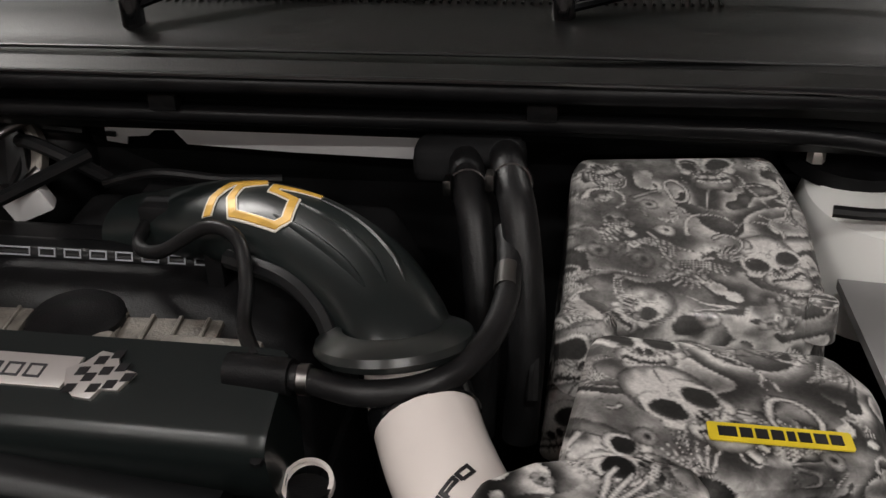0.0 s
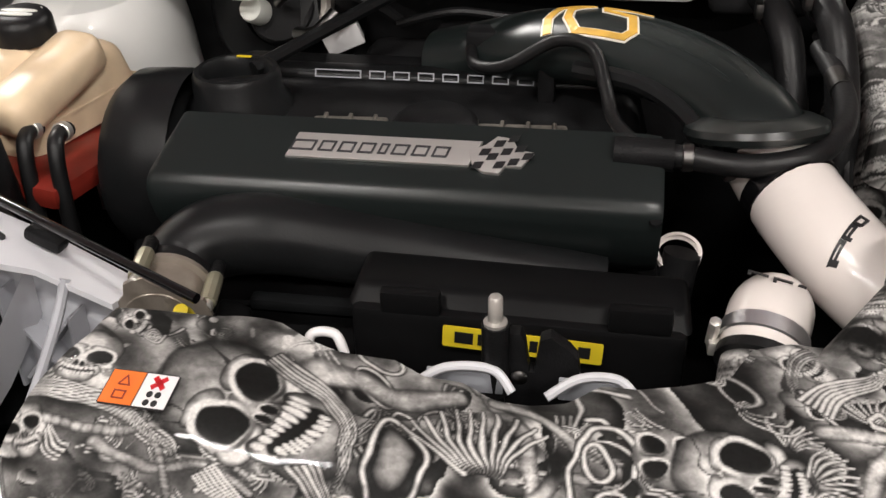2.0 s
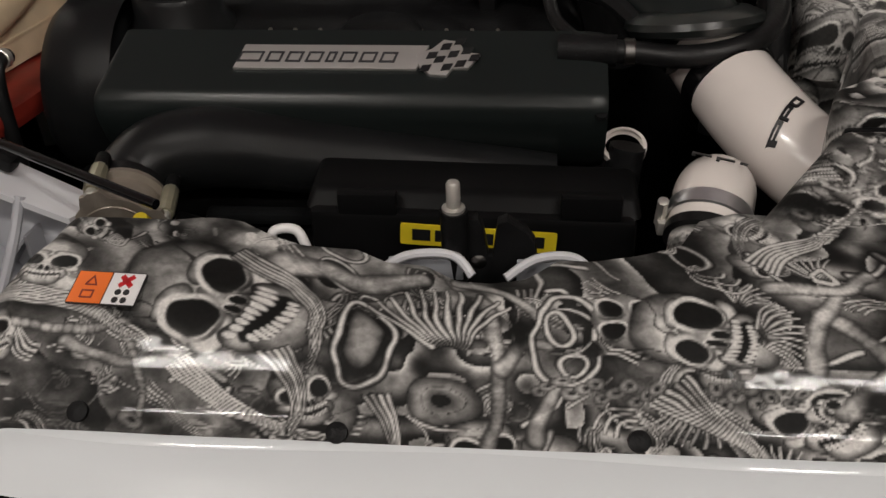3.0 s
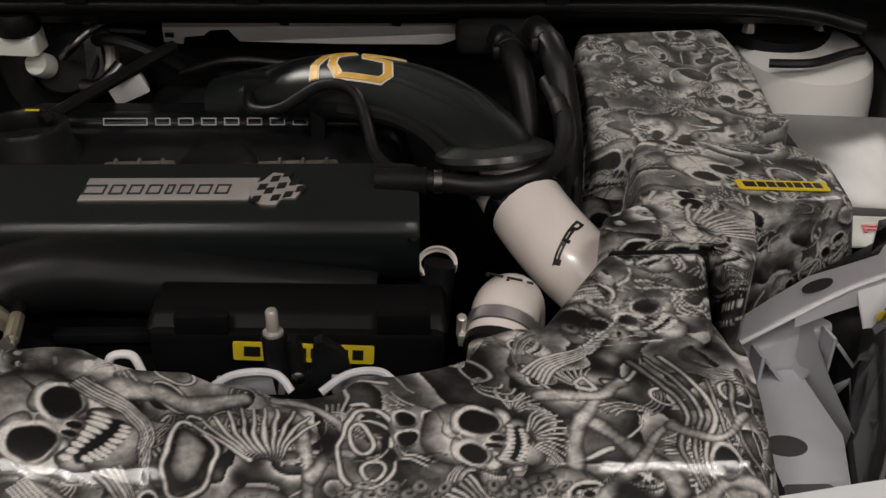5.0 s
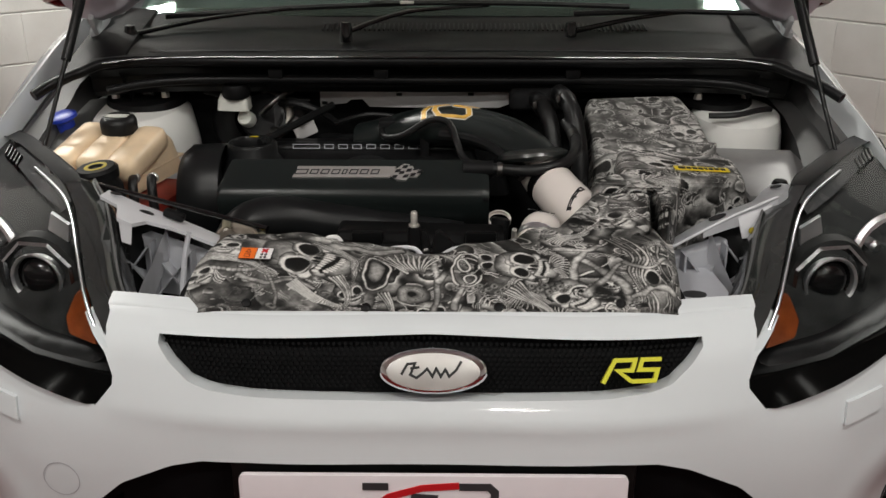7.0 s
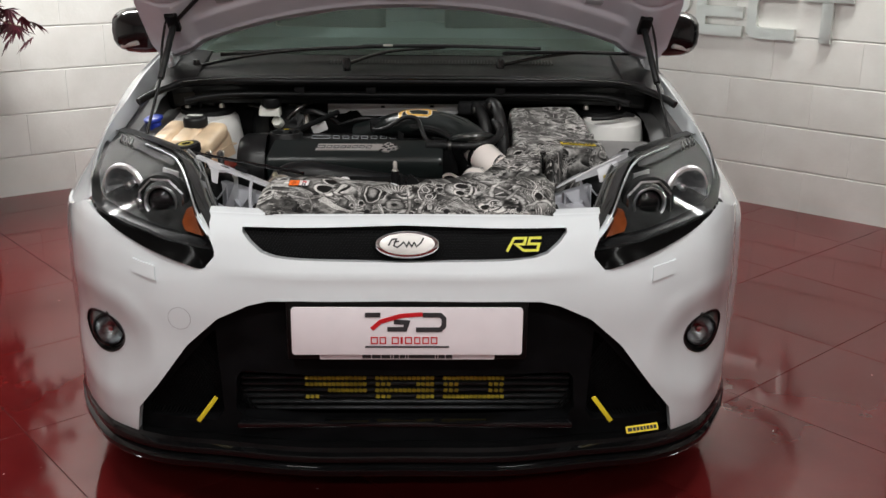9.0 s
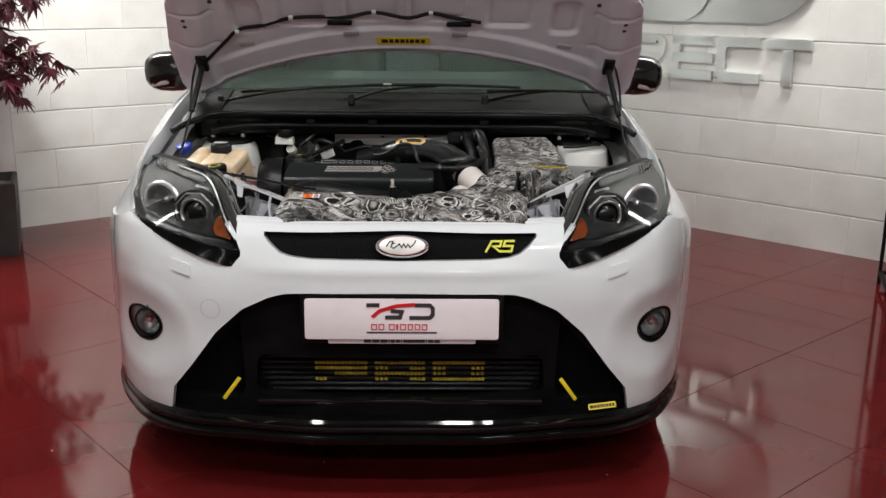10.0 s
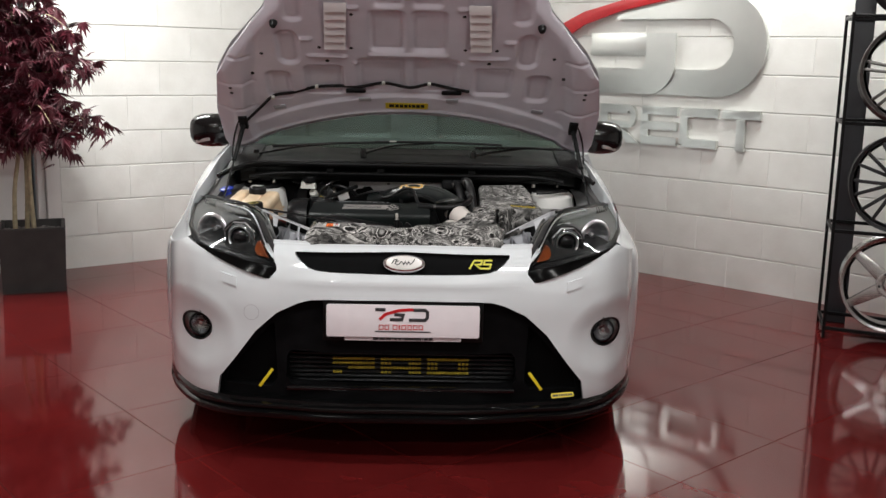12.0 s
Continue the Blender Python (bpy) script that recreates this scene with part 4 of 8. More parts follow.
# intercooler core with horizontal tubes, yellow stencil over it
core = part("intercooler", box(0.82, 0.04, 0.165, 0.004, pose(XC, 0.150, 0.341)), MOUTHB, car, "dark aluminium intercooler behind the mouth")
for i in range(9):
    part("cooler_tube", box(0.80, 0.05, 0.011, 0.004, pose(XC, 0.135, 0.275 + i * 0.0165), 1), COREM, core)
stencil = []
for x0, shapes in ((-0.17, "a"), (-0.005, "b"), (0.165, "c")):
    for row in range(4):
        z = 0.3080 + row * 0.0165
        spans = {"a": [(-0.075, 0.075)] if row in (2, 3) else ([(-0.02, 0.075)] if row == 1 else [(-0.075, -0.04)]),
                 "b": [(-0.07, 0.075)] if row in (1, 3) else [(-0.07, -0.03), (0.03, 0.075)],
                 "c": [(-0.075, 0.075)] if row in (0, 3) else [(-0.075, -0.035), (0.035, 0.075)]}[shapes]
        for a, b in spans:
            count = max(1, int((b - a) / 0.0105))
            for q in range(count):
                stencil.append(box(0.0096, 0.004, 0.0095, 0.001, pose(XC + x0 + a + (q + 0.5) * (b - a) / count, 0.109, z, 0, 12), 1))
stencil_ob = part("core_stencil", joined(*stencil), COREY, core, "worn yellow painted blocks across the core", smooth=False)
stencil_ob["kind"] = "stuff"
part("lower_grille_bar", box(0.80, 0.03, 0.016, 0.006, pose(XC, 0.05, 0.268)), GLOSSB, car)
for s in (1, -1):
    part("tow_strap_tab", box(0.011, 0.006, 0.079, 0.002, pose(XC + s * 0.474, nose(0.474, 0.3) + 0.028, 0.297, 0, -36 * s, 0)), YELLOW, car, "yellow vinyl tab in the duct corner")
lab = part("splitter_sticker", prism(rounded(0.082, 0.017, 0.003), 0.0015, 0, on_face((0.565, 0.052, 0.252), (0.97, 0.2, 0.04), (0, 0.55, 0.8))), YELLOW, car, "small yellow rectangular sticker", smooth=False)
part("print", bars([0.011, 0.007, 0.007, 0.007, 0.005, 0.007, 0.007, 0.007], 0.009, 0.0022, 0.0012, on_face((0.565, 0.0505, 0.2527), (0.97, 0.2, 0.04), (0, 0.55, 0.8))), INK, lab, smooth=False)

# upper grille mesh
def grille_place(x, z, back):
    return Vector((XC + x, nose(x, z) + 0.022 + back, z))


part("grille_panel", sheet([(x * 1.02, 0.718 + (z - 0.718) * 1.15) for x, z in GRILLE], [], 0.014, lambda x, z, k: grille_place(x, z, k + 0.012), 0.0), MOUTHB, car, "black backing of the upper grille")
cells = []
for r in range(13):
    for k in range(96):
        x, z = -0.375 + k * 0.0079 + (r % 2) * 0.00395, 0.686 + r * 0.0052
        if inside((x * 1.012, 0.718 + (z - 0.718) * 1.07), GRILLE):
            cells.append(prism(disc(0.0024, 6), 0.003, 0, on_face(grille_place(x, z, 0), (1, 0, 0), (0, 0.5, 1))))
part("grille_mesh", joined(*cells), MESHM, car, "black honeycomb mesh of the upper grille", smooth=False)
# badge
bad = part("oval_badge", lathe([(0, 0.012), (0.055, 0.012), (0.066, 0.009), (0.0725, 0.004), (0.0735, 0.0), (0.0735, -0.012)], 40, on_face((XC + 0.006, nose(0, 0.72) - 0.004, 0.7195), (1, 0, 0), (0, 0.42, 0.9)) @ Matrix.Diagonal((1, 0.42, 1, 1))), CHROME, car, "oval chrome badge with a white field")
bm_m = on_face((XC + 0.006, nose(0, 0.72) - 0.004, 0.7195), (1, 0, 0), (0, 0.42, 0.9))
part("badge_field", prism(disc(0.062, 36, 1, 0.40), 0.0145, 0.001, bm_m), PLATEM, bad, "silvery oval field")
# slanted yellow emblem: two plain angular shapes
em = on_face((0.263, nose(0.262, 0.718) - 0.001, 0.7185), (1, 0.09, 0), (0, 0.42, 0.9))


def strokes(lines, w, d, m):
    """Flat strokes along open lines, mitred at their corners."""
    out = []
    for pts in lines:
        pts = [Vector((x, y)) for x, y in pts]
        left, right = [], []
        for i, p in enumerate(pts):
            a = (p - pts[i - 1]).normalized() if i else (pts[1] - p).normalized()
            b = (pts[i + 1] - p).normalized() if i < len(pts) - 1 else a
            t = (a + b).normalized()
            nn = Vector((-t.y, t.x)) * (w / 2 / max(0.45, t.dot(a)))
            left.append(p + nn), right.append(p - nn)
        bm = bmesh.new()
        rows = [[bm.verts.new((p.x, p.y, z)) for p, z in ((a, 0), (a, d), (b, d), (b, 0))] for a, b in zip(left, right)]
        for p, q in zip(rows, rows[1:]):
            for k in range(4):
                bm.faces.new((p[k], p[(k + 1) % 4], q[(k + 1) % 4], q[k]))
        bm.faces.new(rows[0]), bm.faces.new(rows[-1])
        out.append(bm)
    return moved(joined(*out), m)


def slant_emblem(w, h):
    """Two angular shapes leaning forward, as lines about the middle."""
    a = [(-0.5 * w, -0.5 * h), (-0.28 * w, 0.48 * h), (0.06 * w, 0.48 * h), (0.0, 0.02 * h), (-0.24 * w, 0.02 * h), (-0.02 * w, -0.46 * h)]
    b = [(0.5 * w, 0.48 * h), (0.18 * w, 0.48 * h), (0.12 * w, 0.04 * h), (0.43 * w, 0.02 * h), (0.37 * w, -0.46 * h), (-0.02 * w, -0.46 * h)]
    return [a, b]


part("badge_script", strokes([[(-0.042, -0.004), (-0.034, 0.010), (-0.024, 0.011), (-0.030, -0.004), (-0.022, -0.008), (-0.014, -0.002), (-0.008, 0.004), (-0.001, -0.006), (0.004, 0.004), (0.010, -0.006), (0.016, 0.003), (0.021, -0.006), (0.030, 0.002), (0.037, 0.014)], [(-0.030, 0.004), (-0.018, 0.006)]], 0.0034, 0.0158, bm_m), INK, bad, "plain dark flowing stroke", smooth=False)
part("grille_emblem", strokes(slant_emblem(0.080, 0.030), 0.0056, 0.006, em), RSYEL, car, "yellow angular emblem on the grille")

# dealer plate
plate_m = on_face((0.0, -0.002, 0.528), (1, 0, 0), (0, 0.035, 1))
plate = part("show_plate", prism(rounded(0.523, 0.113, 0.008), 0.008, 0.001, plate_m), REARPL, car, "white acrylic show plate with red and black print")
part("plate_swoosh", moved(strokes([[(-0.085, 0.006), (-0.065, 0.024), (-0.02, 0.038), (0.03, 0.042)]], 0.010, 0.0014, pose(0.005, 0.0, 0.008)), plate_m), REDP, plate, "red swoosh", smooth=False)
for x0, w in ((-0.0825, 0.016), (-0.063, 0.015), (-0.035, 0.016), (-0.0205, 0.005), (-0.005, 0.016), (0.015, 0.014), (0.034, 0.015), (0.053, 0.015)):
    part("plate_word_bar", bars([w], 0.017, 0.0, 0.0012, plate_m @ pose(x0 + 0.008, -0.021, 0.008), 0.0, w > 0.01), REDP, plate, "red word bar", smooth=False)
part("plate_print_dark", moved(joined(strokes([[(-0.06, 0.040), (-0.095, 0.040)], [(-0.045, 0.006), (-0.005, 0.006), (0.0, 0.022), (-0.03, 0.024)], [(0.035, 0.040), (0.075, 0.040), (0.083, 0.032), (0.083, 0.014), (0.075, 0.005), (0.02, 0.005)]], 0.011, 0.0013, pose(0, 0, 0.008)), bars([0.19], 0.004, 0.0, 0.0012, pose(0, -0.0365, 0.008))), plate_m), DARKINK, plate, "charcoal logo bars", smooth=False)
part("plate_surround_strip", joined(prism(rounded(0.40, 0.016, 0.004), 0.006, 0.001, on_face((0.0, 0.004, 0.464), (1, 0, 0), (0, 0.035, 1)))), REARPL, car, "white strip of the plate surround")
part("strip_print", bars([0.02, 0.02, 0.02, 0.004, 0.012, 0.012, 0.004, 0.06, 0.004, 0.015, 0.015], 0.009, 0.002, 0.0012, on_face((0.0, -0.0025, 0.464), (1, 0, 0), (0, 0.035, 1))), DARKINK, bpy.data.objects["plate_surround_strip"], "dark web address bars", smooth=False)
part("plate_backing", box(0.55, 0.02, 0.16, 0.006, pose(0, 0.02, 0.53)), SCUTTLE, car)

# fog lamps: a deep black cup behind the hole, the lamp at its inner end
for s in (1, -1):
    c = Vector((XC + s * 0.727, nose(0.727, 0.457) + 0.030, 0.457))
    m = on_face(c, (1, 0.25 * s, 0), (0, 0, 1))
    rows = []
    for k, back, wide in ((0.0, 0.002, 1.06), (0.0, -0.0025, 1.045), (0.0, -0.002, 1.0), (0.0, 0.006, 0.98), (0.35, 0.016, 1.0), (0.75, 0.0, 1.0), (1.0, 0.0, 1.0)):
        ring = []
        for i in range(40):
            a = 2 * math.pi * i / 40
            x, z = fog_edge(a)
            x, z = 0.740 + (x - 0.740) * wide, 0.453 + (z - 0.453) * wide
            out = bumper_place(s * x, z, back)
            inn = m @ Vector((s * 0.043 * math.cos(a), 0.043 * math.sin(a), 0.0))
            ring.append(out.lerp(inn, k))
        rows.append(ring)
    fog = part("fog_lamp", loft(rows), CUPB, car, "round fog lamp in a deep gloss black cup")
    part("lamp_ring", lathe([(0.044, -0.004), (0.043, 0.003), (0.039, 0.005), (0.036, 0.0)], 32, m), GLOSSB, fog)
    part("reflector", lathe([(0.037, -0.002), (0.033, -0.016), (0.017, -0.032), (0, -0.034)], 28, m), FOGR, fog)
    part("lens", lathe([(0.037, 0.0), (0.03, 0.005), (0.015, 0.008), (0, 0.009)], 28, m), GLASS, fog, "clear round glass lens", face=(0, -1, 0))
    part("bulb_cap", lathe([(0.012, -0.03), (0.012, -0.012), (0.007, -0.006), (0, -0.005)], 16, m), CHROME, fog)
# tow-eye cover line and washer covers
hook = []
for i in range(48):
    a0, a1 = 2 * math.pi * i / 48, 2 * math.pi * (i + 1) / 48
    ring = []
    for a in (a0, a1):
        for r in (0.0262, 0.0275):
            x, z = -0.520 + r * math.cos(a), 0.537 + r * math.sin(a)
            ring.append((XC + x, nose(x, z) - 0.0008, z))
    hook.append(ring)
bm = bmesh.new()
for ring in hook:
    vs = [bm.verts.new(p) for p in ring]
    bm.faces.new((vs[0], vs[1], vs[3], vs[2]))
part("tow_eye_cover_gap", bm, LILAC, car, smooth=False)
for s in (1, -1):
    def washer_place(x, z, back, s=s):
        return Vector((XC + x, nose(x, z) - 0.006 + back, z))
    part("headlamp_washer_cover", sheet([(s * 0.572, 0.625), (s * 0.628, 0.638), (s * 0.630, 0.668), (s * 0.574, 0.657)], [], 0.012, washer_place, 0.009), WHITE, car, "small white washer cover")

# headlamps
LENS_LOW = [(0.780, 0.756), (0.755, 0.748), (0.660, 0.733), (0.60, 0.724), (0.55, 0.712), (0.476, 0.700), (0.427, 0.692)]
HALF = [(0.445, 0.735), (0.49, 0.79), (0.520, 0.828), (0.552, 0.850), (0.60, 0.858), (0.69, 0.853), (0.785, 0.848), (0.855, 0.842), (0.848, 0.822), (0.818, 0.778)] + LENS_LOW


def lamp_dome(x, z):
    return 0.012 * math.exp(-((abs(x) - 0.62) / 0.13) ** 2 - ((z - 0.76) / 0.06) ** 2)


def headlamp(s):
    lens_out = [(s * x, z) for x, z in HALF]

    def lp(x, z, k):
        return Vector((XC + x, lamp_skin(x, z) - lamp_dome(x, z) + k, z))

    def inset(f, g):
        return [(s * (0.64 + (x - 0.64) * f), 0.768 + (z - 0.768) * g) for x, z in HALF]

    lamp = part("headlamp", sheet(inset(0.988, 0.97), [], 0.010, lambda x, z, k: lp(x, z, 0.066 + 0.006 * math.sin(60 * z) + k), 0.0), LAMPIN, car, "clear headlamp with dark housing and chrome projector")
    lens = part("lens", sheet(lens_out, [], 0.009, lp, 0.0), GLASS, lamp, "clear polycarbonate lens", face=(0, -1, 1))
    lens.visible_shadow = False
    # rim: a narrow dark border under the lens, then walls down to the housing
    rows = []
    for f, g, k in ((0.998, 0.995, 0.003), (0.990, 0.980, 0.005), (0.982, 0.96, 0.018), (0.985, 0.965, 0.068)):
        rows.append([lp(x, z, k) for x, z in inset(f, g)])
    part("lamp_rim", loft(rows), BEZEL, lamp, "dark rim of the headlamp")
    low = LENS_LOW + [(0.423, 0.686), (0.430, 0.677), (0.452, 0.657), (0.470, 0.657), (0.5275, 0.676), (0.575, 0.691), (0.665, 0.718), (0.74, 0.740), (0.775, 0.751)]
    part("lamp_lower_trim", sheet([(s * x, z) for x, z in low], [], 0.005, lambda x, z, k: Vector((XC + x, 0.5 * (nose(x, z) + min(nose(x, z), lamp_skin(x, z))) + 0.001 + k, z)), 0.03), TRIMB, lamp, "black meshed trim under the lens")

    def aim(x, z, back, turn):
        return Matrix.Translation((XC + s * x, lamp_skin(x, z) + back, z)) @ Matrix.Rotation(radians(90), 4, "X") @ Matrix.Rotation(radians(turn * s), 4, "Y")

    pm = aim(0.590, 0.764, 0.030, 10)
    part("projector_shroud", lathe([(0.070, -0.020), (0.066, -0.004), (0.058, -0.002), (0.050, -0.010)], 36, pm), LAMPIN, lamp, "smoked shroud of the projector")
    part("octagon_collar", lathe([(0.060, -0.010), (0.0625, -0.001), (0.0575, 0.002), (0.0555, -0.006)], 8, pm @ pose(0, 0, 0, 0, 0, 22.5)), FOGR, lamp, "chrome eight-sided collar round the projector", flat_angle=20)
    casing = []
    for x, z in ((0.445, 0.735), (0.468, 0.764), (0.49, 0.79), (0.520, 0.828), (0.552, 0.850), (0.60, 0.858)):
        p = lp(s * x, z, 0.006)
        casing.append([tuple(p), (p.x - s * 0.016, p.y + 0.012, p.z - 0.004), (p.x - s * 0.030, p.y + 0.05, p.z - 0.012), (p.x - s * 0.034, p.y + 0.10, p.z - 0.05), (p.x - s * 0.02, p.y + 0.13, p.z - 0.13)])
    part("lamp_casing", loft(casing, closed=False), CASINGM, lamp, "dark glassy side of the lamp")
    part("lamp_seam", tube([row[2] for row in casing], 0.0022, 6, 4), FLANGE, lamp, "grey moulded seam")
    part("projector_ring", lathe([(0.036, -0.012), (0.0395, 0.0), (0.0420, 0.004), (0.0405, 0.008), (0.0365, 0.005), (0.034, -0.010)], 40, pm), RINGM, lamp, "chrome ring round the projector")
    part("projector_cup", lathe([(0.0355, -0.002), (0.033, -0.012), (0.030, -0.014)], 32, pm), CUPB, lamp)
    part("projector_eye", lathe([(0.034, -0.012), (0.030, -0.002), (0.020, 0.006), (0, 0.009)], 30, pm), GLOSSB, lamp, "dark glassy projector eye")
    qm = aim(0.709, 0.772, 0.030, 22)
    part("high_beam_bowl", lathe([(0.050, 0.004), (0.047, -0.002), (0.040, -0.016), (0.026, -0.028), (0.012, -0.034), (0.011, -0.016), (0.006, -0.010), (0, -0.009)], 14, qm), BOWLM, lamp, "faceted chrome high beam reflector", flat_angle=8)
    part("position_light_ring", lathe([(0.049, 0.002), (0.054, 0.008), (0.060, 0.007), (0.064, 0.0), (0.060, -0.006)], 36, qm), REFLECT, lamp, "bright chrome ring")
    # short chrome shelf over the projector, grey brow, amber corner, dark step along the bottom
    part("reflector_shelf", sheet([(s * 0.560, 0.800), (s * 0.612, 0.800), (s * 0.618, 0.816), (s * 0.566, 0.818)], [], 0.006, lambda x, z, k: lp(x, z, 0.040 + 0.8 * (0.818 - z) + k), 0.01), REFLECT, lamp, "chrome reflector shelf")
    part("brow_panel", sheet([(s * 0.575, 0.846), (s * 0.61, 0.850), (s * 0.78, 0.842), (s * 0.80, 0.832), (s * 0.66, 0.828), (s * 0.585, 0.830)], [], 0.007, lambda x, z, k: lp(x, z, 0.024 + k), 0.02), BROWM, lamp, "grey ticked brow panel inside the lamp")
    part("indicator", sheet([(s * 0.468, 0.716), (s * 0.506, 0.764), (s * 0.519, 0.759), (s * 0.524, 0.738), (s * 0.512, 0.724)], [], 0.005, lambda x, z, k: lp(x, z, 0.030 + 0.4 * (z - 0.72) + k), 0.015), AMBER, lamp, "amber indicator reflector")
    part("lower_step", sheet([(s * 0.455, 0.703), (s * 0.475, 0.712), (s * 0.585, 0.727), (s * 0.675, 0.741), (s * 0.74, 0.752), (s * 0.735, 0.745), (s * 0.675, 0.731), (s * 0.583, 0.716), (s * 0.485, 0.697)], [], 0.005, lambda x, z, k: lp(x, z, 0.016 + 0.9 * (z - 0.70 - 0.17 * (abs(x) - 0.46)) + k), 0.02), BEZEL, lamp, "dark stepped lower panel")
    part("light_pipe", tube([tuple(lp(s * x, z, 0.010)) for x, z in ((0.452, 0.722), (0.485, 0.768), (0.520, 0.812), (0.556, 0.838), (0.60, 0.846), (0.70, 0.843))], 0.0028, 8, 4), REFLECT, lamp, "pale light pipe along the lens edge")
    part("lamp_comb", joined(*[box(0.004, 0.03, 0.020, 0.001, pose(XC + s * (0.755 + 0.012 * i), lamp_skin(0.755 + 0.012 * i, 0.832) + 0.030, 0.830, 20), 1) for i in range(5)]), BEZEL, lamp, smooth=False)
    return lamp


for s in (1, -1):
    headlamp(s)

# front wings: skin from the headlamp back to the screen pillar
WING = [  # y, then (x, z) from the shut line over the shoulder to the sill
    (0.36, [(0.795, 0.748), (0.812, 0.735), (0.832, 0.70), (0.842, 0.62), (0.845, 0.50), (0.842, 0.36), (0.832, 0.23)]),
    (0.46, [(0.815, 0.776), (0.845, 0.760), (0.876, 0.71), (0.888, 0.63), (0.892, 0.50), (0.888, 0.36), (0.878, 0.23)]),
    (0.58, [(0.838, 0.808), (0.875, 0.785), (0.908, 0.73), (0.922, 0.63), (0.926, 0.50), (0.924, 0.36), (0.912, 0.23)]),
    (0.70, [(0.838, 0.856), (0.885, 0.835), (0.925, 0.765), (0.940, 0.66), (0.945, 0.52), (0.945, 0.45), (0.945, 0.42)]),
    (0.85, [(0.812, 0.918), (0.870, 0.900), (0.925, 0.825), (0.945, 0.70), (0.950, 0.66), (0.950, 0.65), (0.950, 0.64)]),
    (1.00, [(0.795, 0.968), (0.855, 0.955), (0.915, 0.880), (0.940, 0.74), (0.946, 0.66), (0.946, 0.62), (0.946, 0.60)]),
    (1.20, [(0.775, 1.010), (0.840, 0.995), (0.900, 0.92), (0.925, 0.78), (0.930, 0.60), (0.926, 0.42), (0.915, 0.25)]),
    (1.45, [(0.760, 1.035), (0.820, 1.02), (0.885, 0.95), (0.912, 0.80), (0.916, 0.60), (0.912, 0.40), (0.900, 0.22)])]


def bend(points, n):
    p = smooth_path([(a, b, 0) for a, b in points], n)
    return [(v.x, v.y) for v in p]


for s in (1, -1):
    rows = []
    ys = [w[0] for w in WING]
    fine = [bend(w[1], 4) for w in WING]
    cols = len(fine[0])
    fx = [keyed([(y, f[c][0]) for y, f in zip(ys, fine)]) for c in range(cols)]
    fz = [keyed([(y, f[c][1]) for y, f in zip(ys, fine)]) for c in range(cols)]
    for y in np.linspace(0.36, 1.45, 34):
        xm = XC - 0.036 * (y - 0.36)      # the car stands a little turned
        rows.append([(xm + s * (fx[0](y) - 0.012), y, fz[0](y) - 0.05)] + [(xm + s * max(fx[0](y) + 0.004 * min(c, 3), fx[c](y) + step((y - 0.30) / 0.25) * (0.016 - 0.050 * step((fz[c](y) - 0.66) / 0.14))), y, fz[c](y)) for c in range(cols)])
    part("front_wing", loft(rows, closed=False), WHITE, car, "white front wing with a flared arch")
    # grey inner wing under the shut line
    lip_rows, liner_rows = [], []
    for y in np.linspace(0.50, 1.10, 30):
        x, z, wave = fx[0](y), fz[0](y), 0.004 * math.sin(y * 42)
        lip_rows.append([(XC + s * (x - 0.010), y, z - 0.040), (XC + s * (x - 0.013), y, z - 0.047), (XC + s * (x - 0.046 + wave), y, z - 0.052), (XC + s * (x - 0.048 + wave), y, z - 0.062)])
        liner_rows.append([(XC + s * (x - 0.047 + wave), y, z - 0.060), (XC + s * (x - 0.062), y, z - 0.10), (XC + s * (x - 0.10), y, 0.60), (XC + s * (x - 0.12), y, 0.40)])
    part("inner_wing", loft(lip_rows, closed=False), FLANGE, car, "inner wing flange in a darkened grey")
    part("wing_liner", loft(liner_rows, closed=False), FLANGE, car, "side wall of the engine bay in a darkened grey")

# ---- bonnet ----
HO, HV = Vector((0, 1.0, 1.045)), Vector((0, -0.758, 0.652))
HN = Vector((1, 0, 0)).cross(HV).normalized()      # towards the engine


def hood_at(x, v, h=0.0):
    return HO + Vector((x, 0, 0)) + HV * v + HN * h


def soft_box(x, v, cx, cv, w, h, r):
    """Distance from a rounded rectangle, minus inside."""
    dx, dv = abs(x - cx) - w / 2 + r, abs(v - cv) - h / 2 + r
    return math.hypot(max(dx, 0), max(dv, 0)) + min(max(dx, dv), 0) - r


POCKETS = [(-0.103, 0.469, 0.185, 0.18, 0.02), (0.103, 0.469, 0.185, 0.18, 0.02), (-0.078, 0.712, 0.13, 0.215, 0.02), (0.078, 0.712, 0.13, 0.215, 0.02), (-0.07, 0.90, 0.11, 0.12, 0.02), (0.07, 0.90, 0.11, 0.12, 0.02)]
for sgn in (1, -1):
    POCKETS += [(sgn * 0.330, 0.431, 0.147, 0.165, 0.02), (sgn * 0.510, 0.394, 0.096, 0.16, 0.03), (sgn * 0.455, 0.613, 0.080, 0.185, 0.036), (sgn * 0.268, 0.765, 0.092, 0.30, 0.008), (sgn * 0.42, 0.83, 0.07, 0.14, 0.03)]
LEDGES = [(sgn * x, v, w) for sgn in (1, -1) for x, v, w in ((0.309, 0.572, 0.15), (0.205, 0.835, 0.05), (0.195, 0.535, 0.035), (0.385, 0.665, 0.045))] + [(0.0, 0.585, 0.30)]


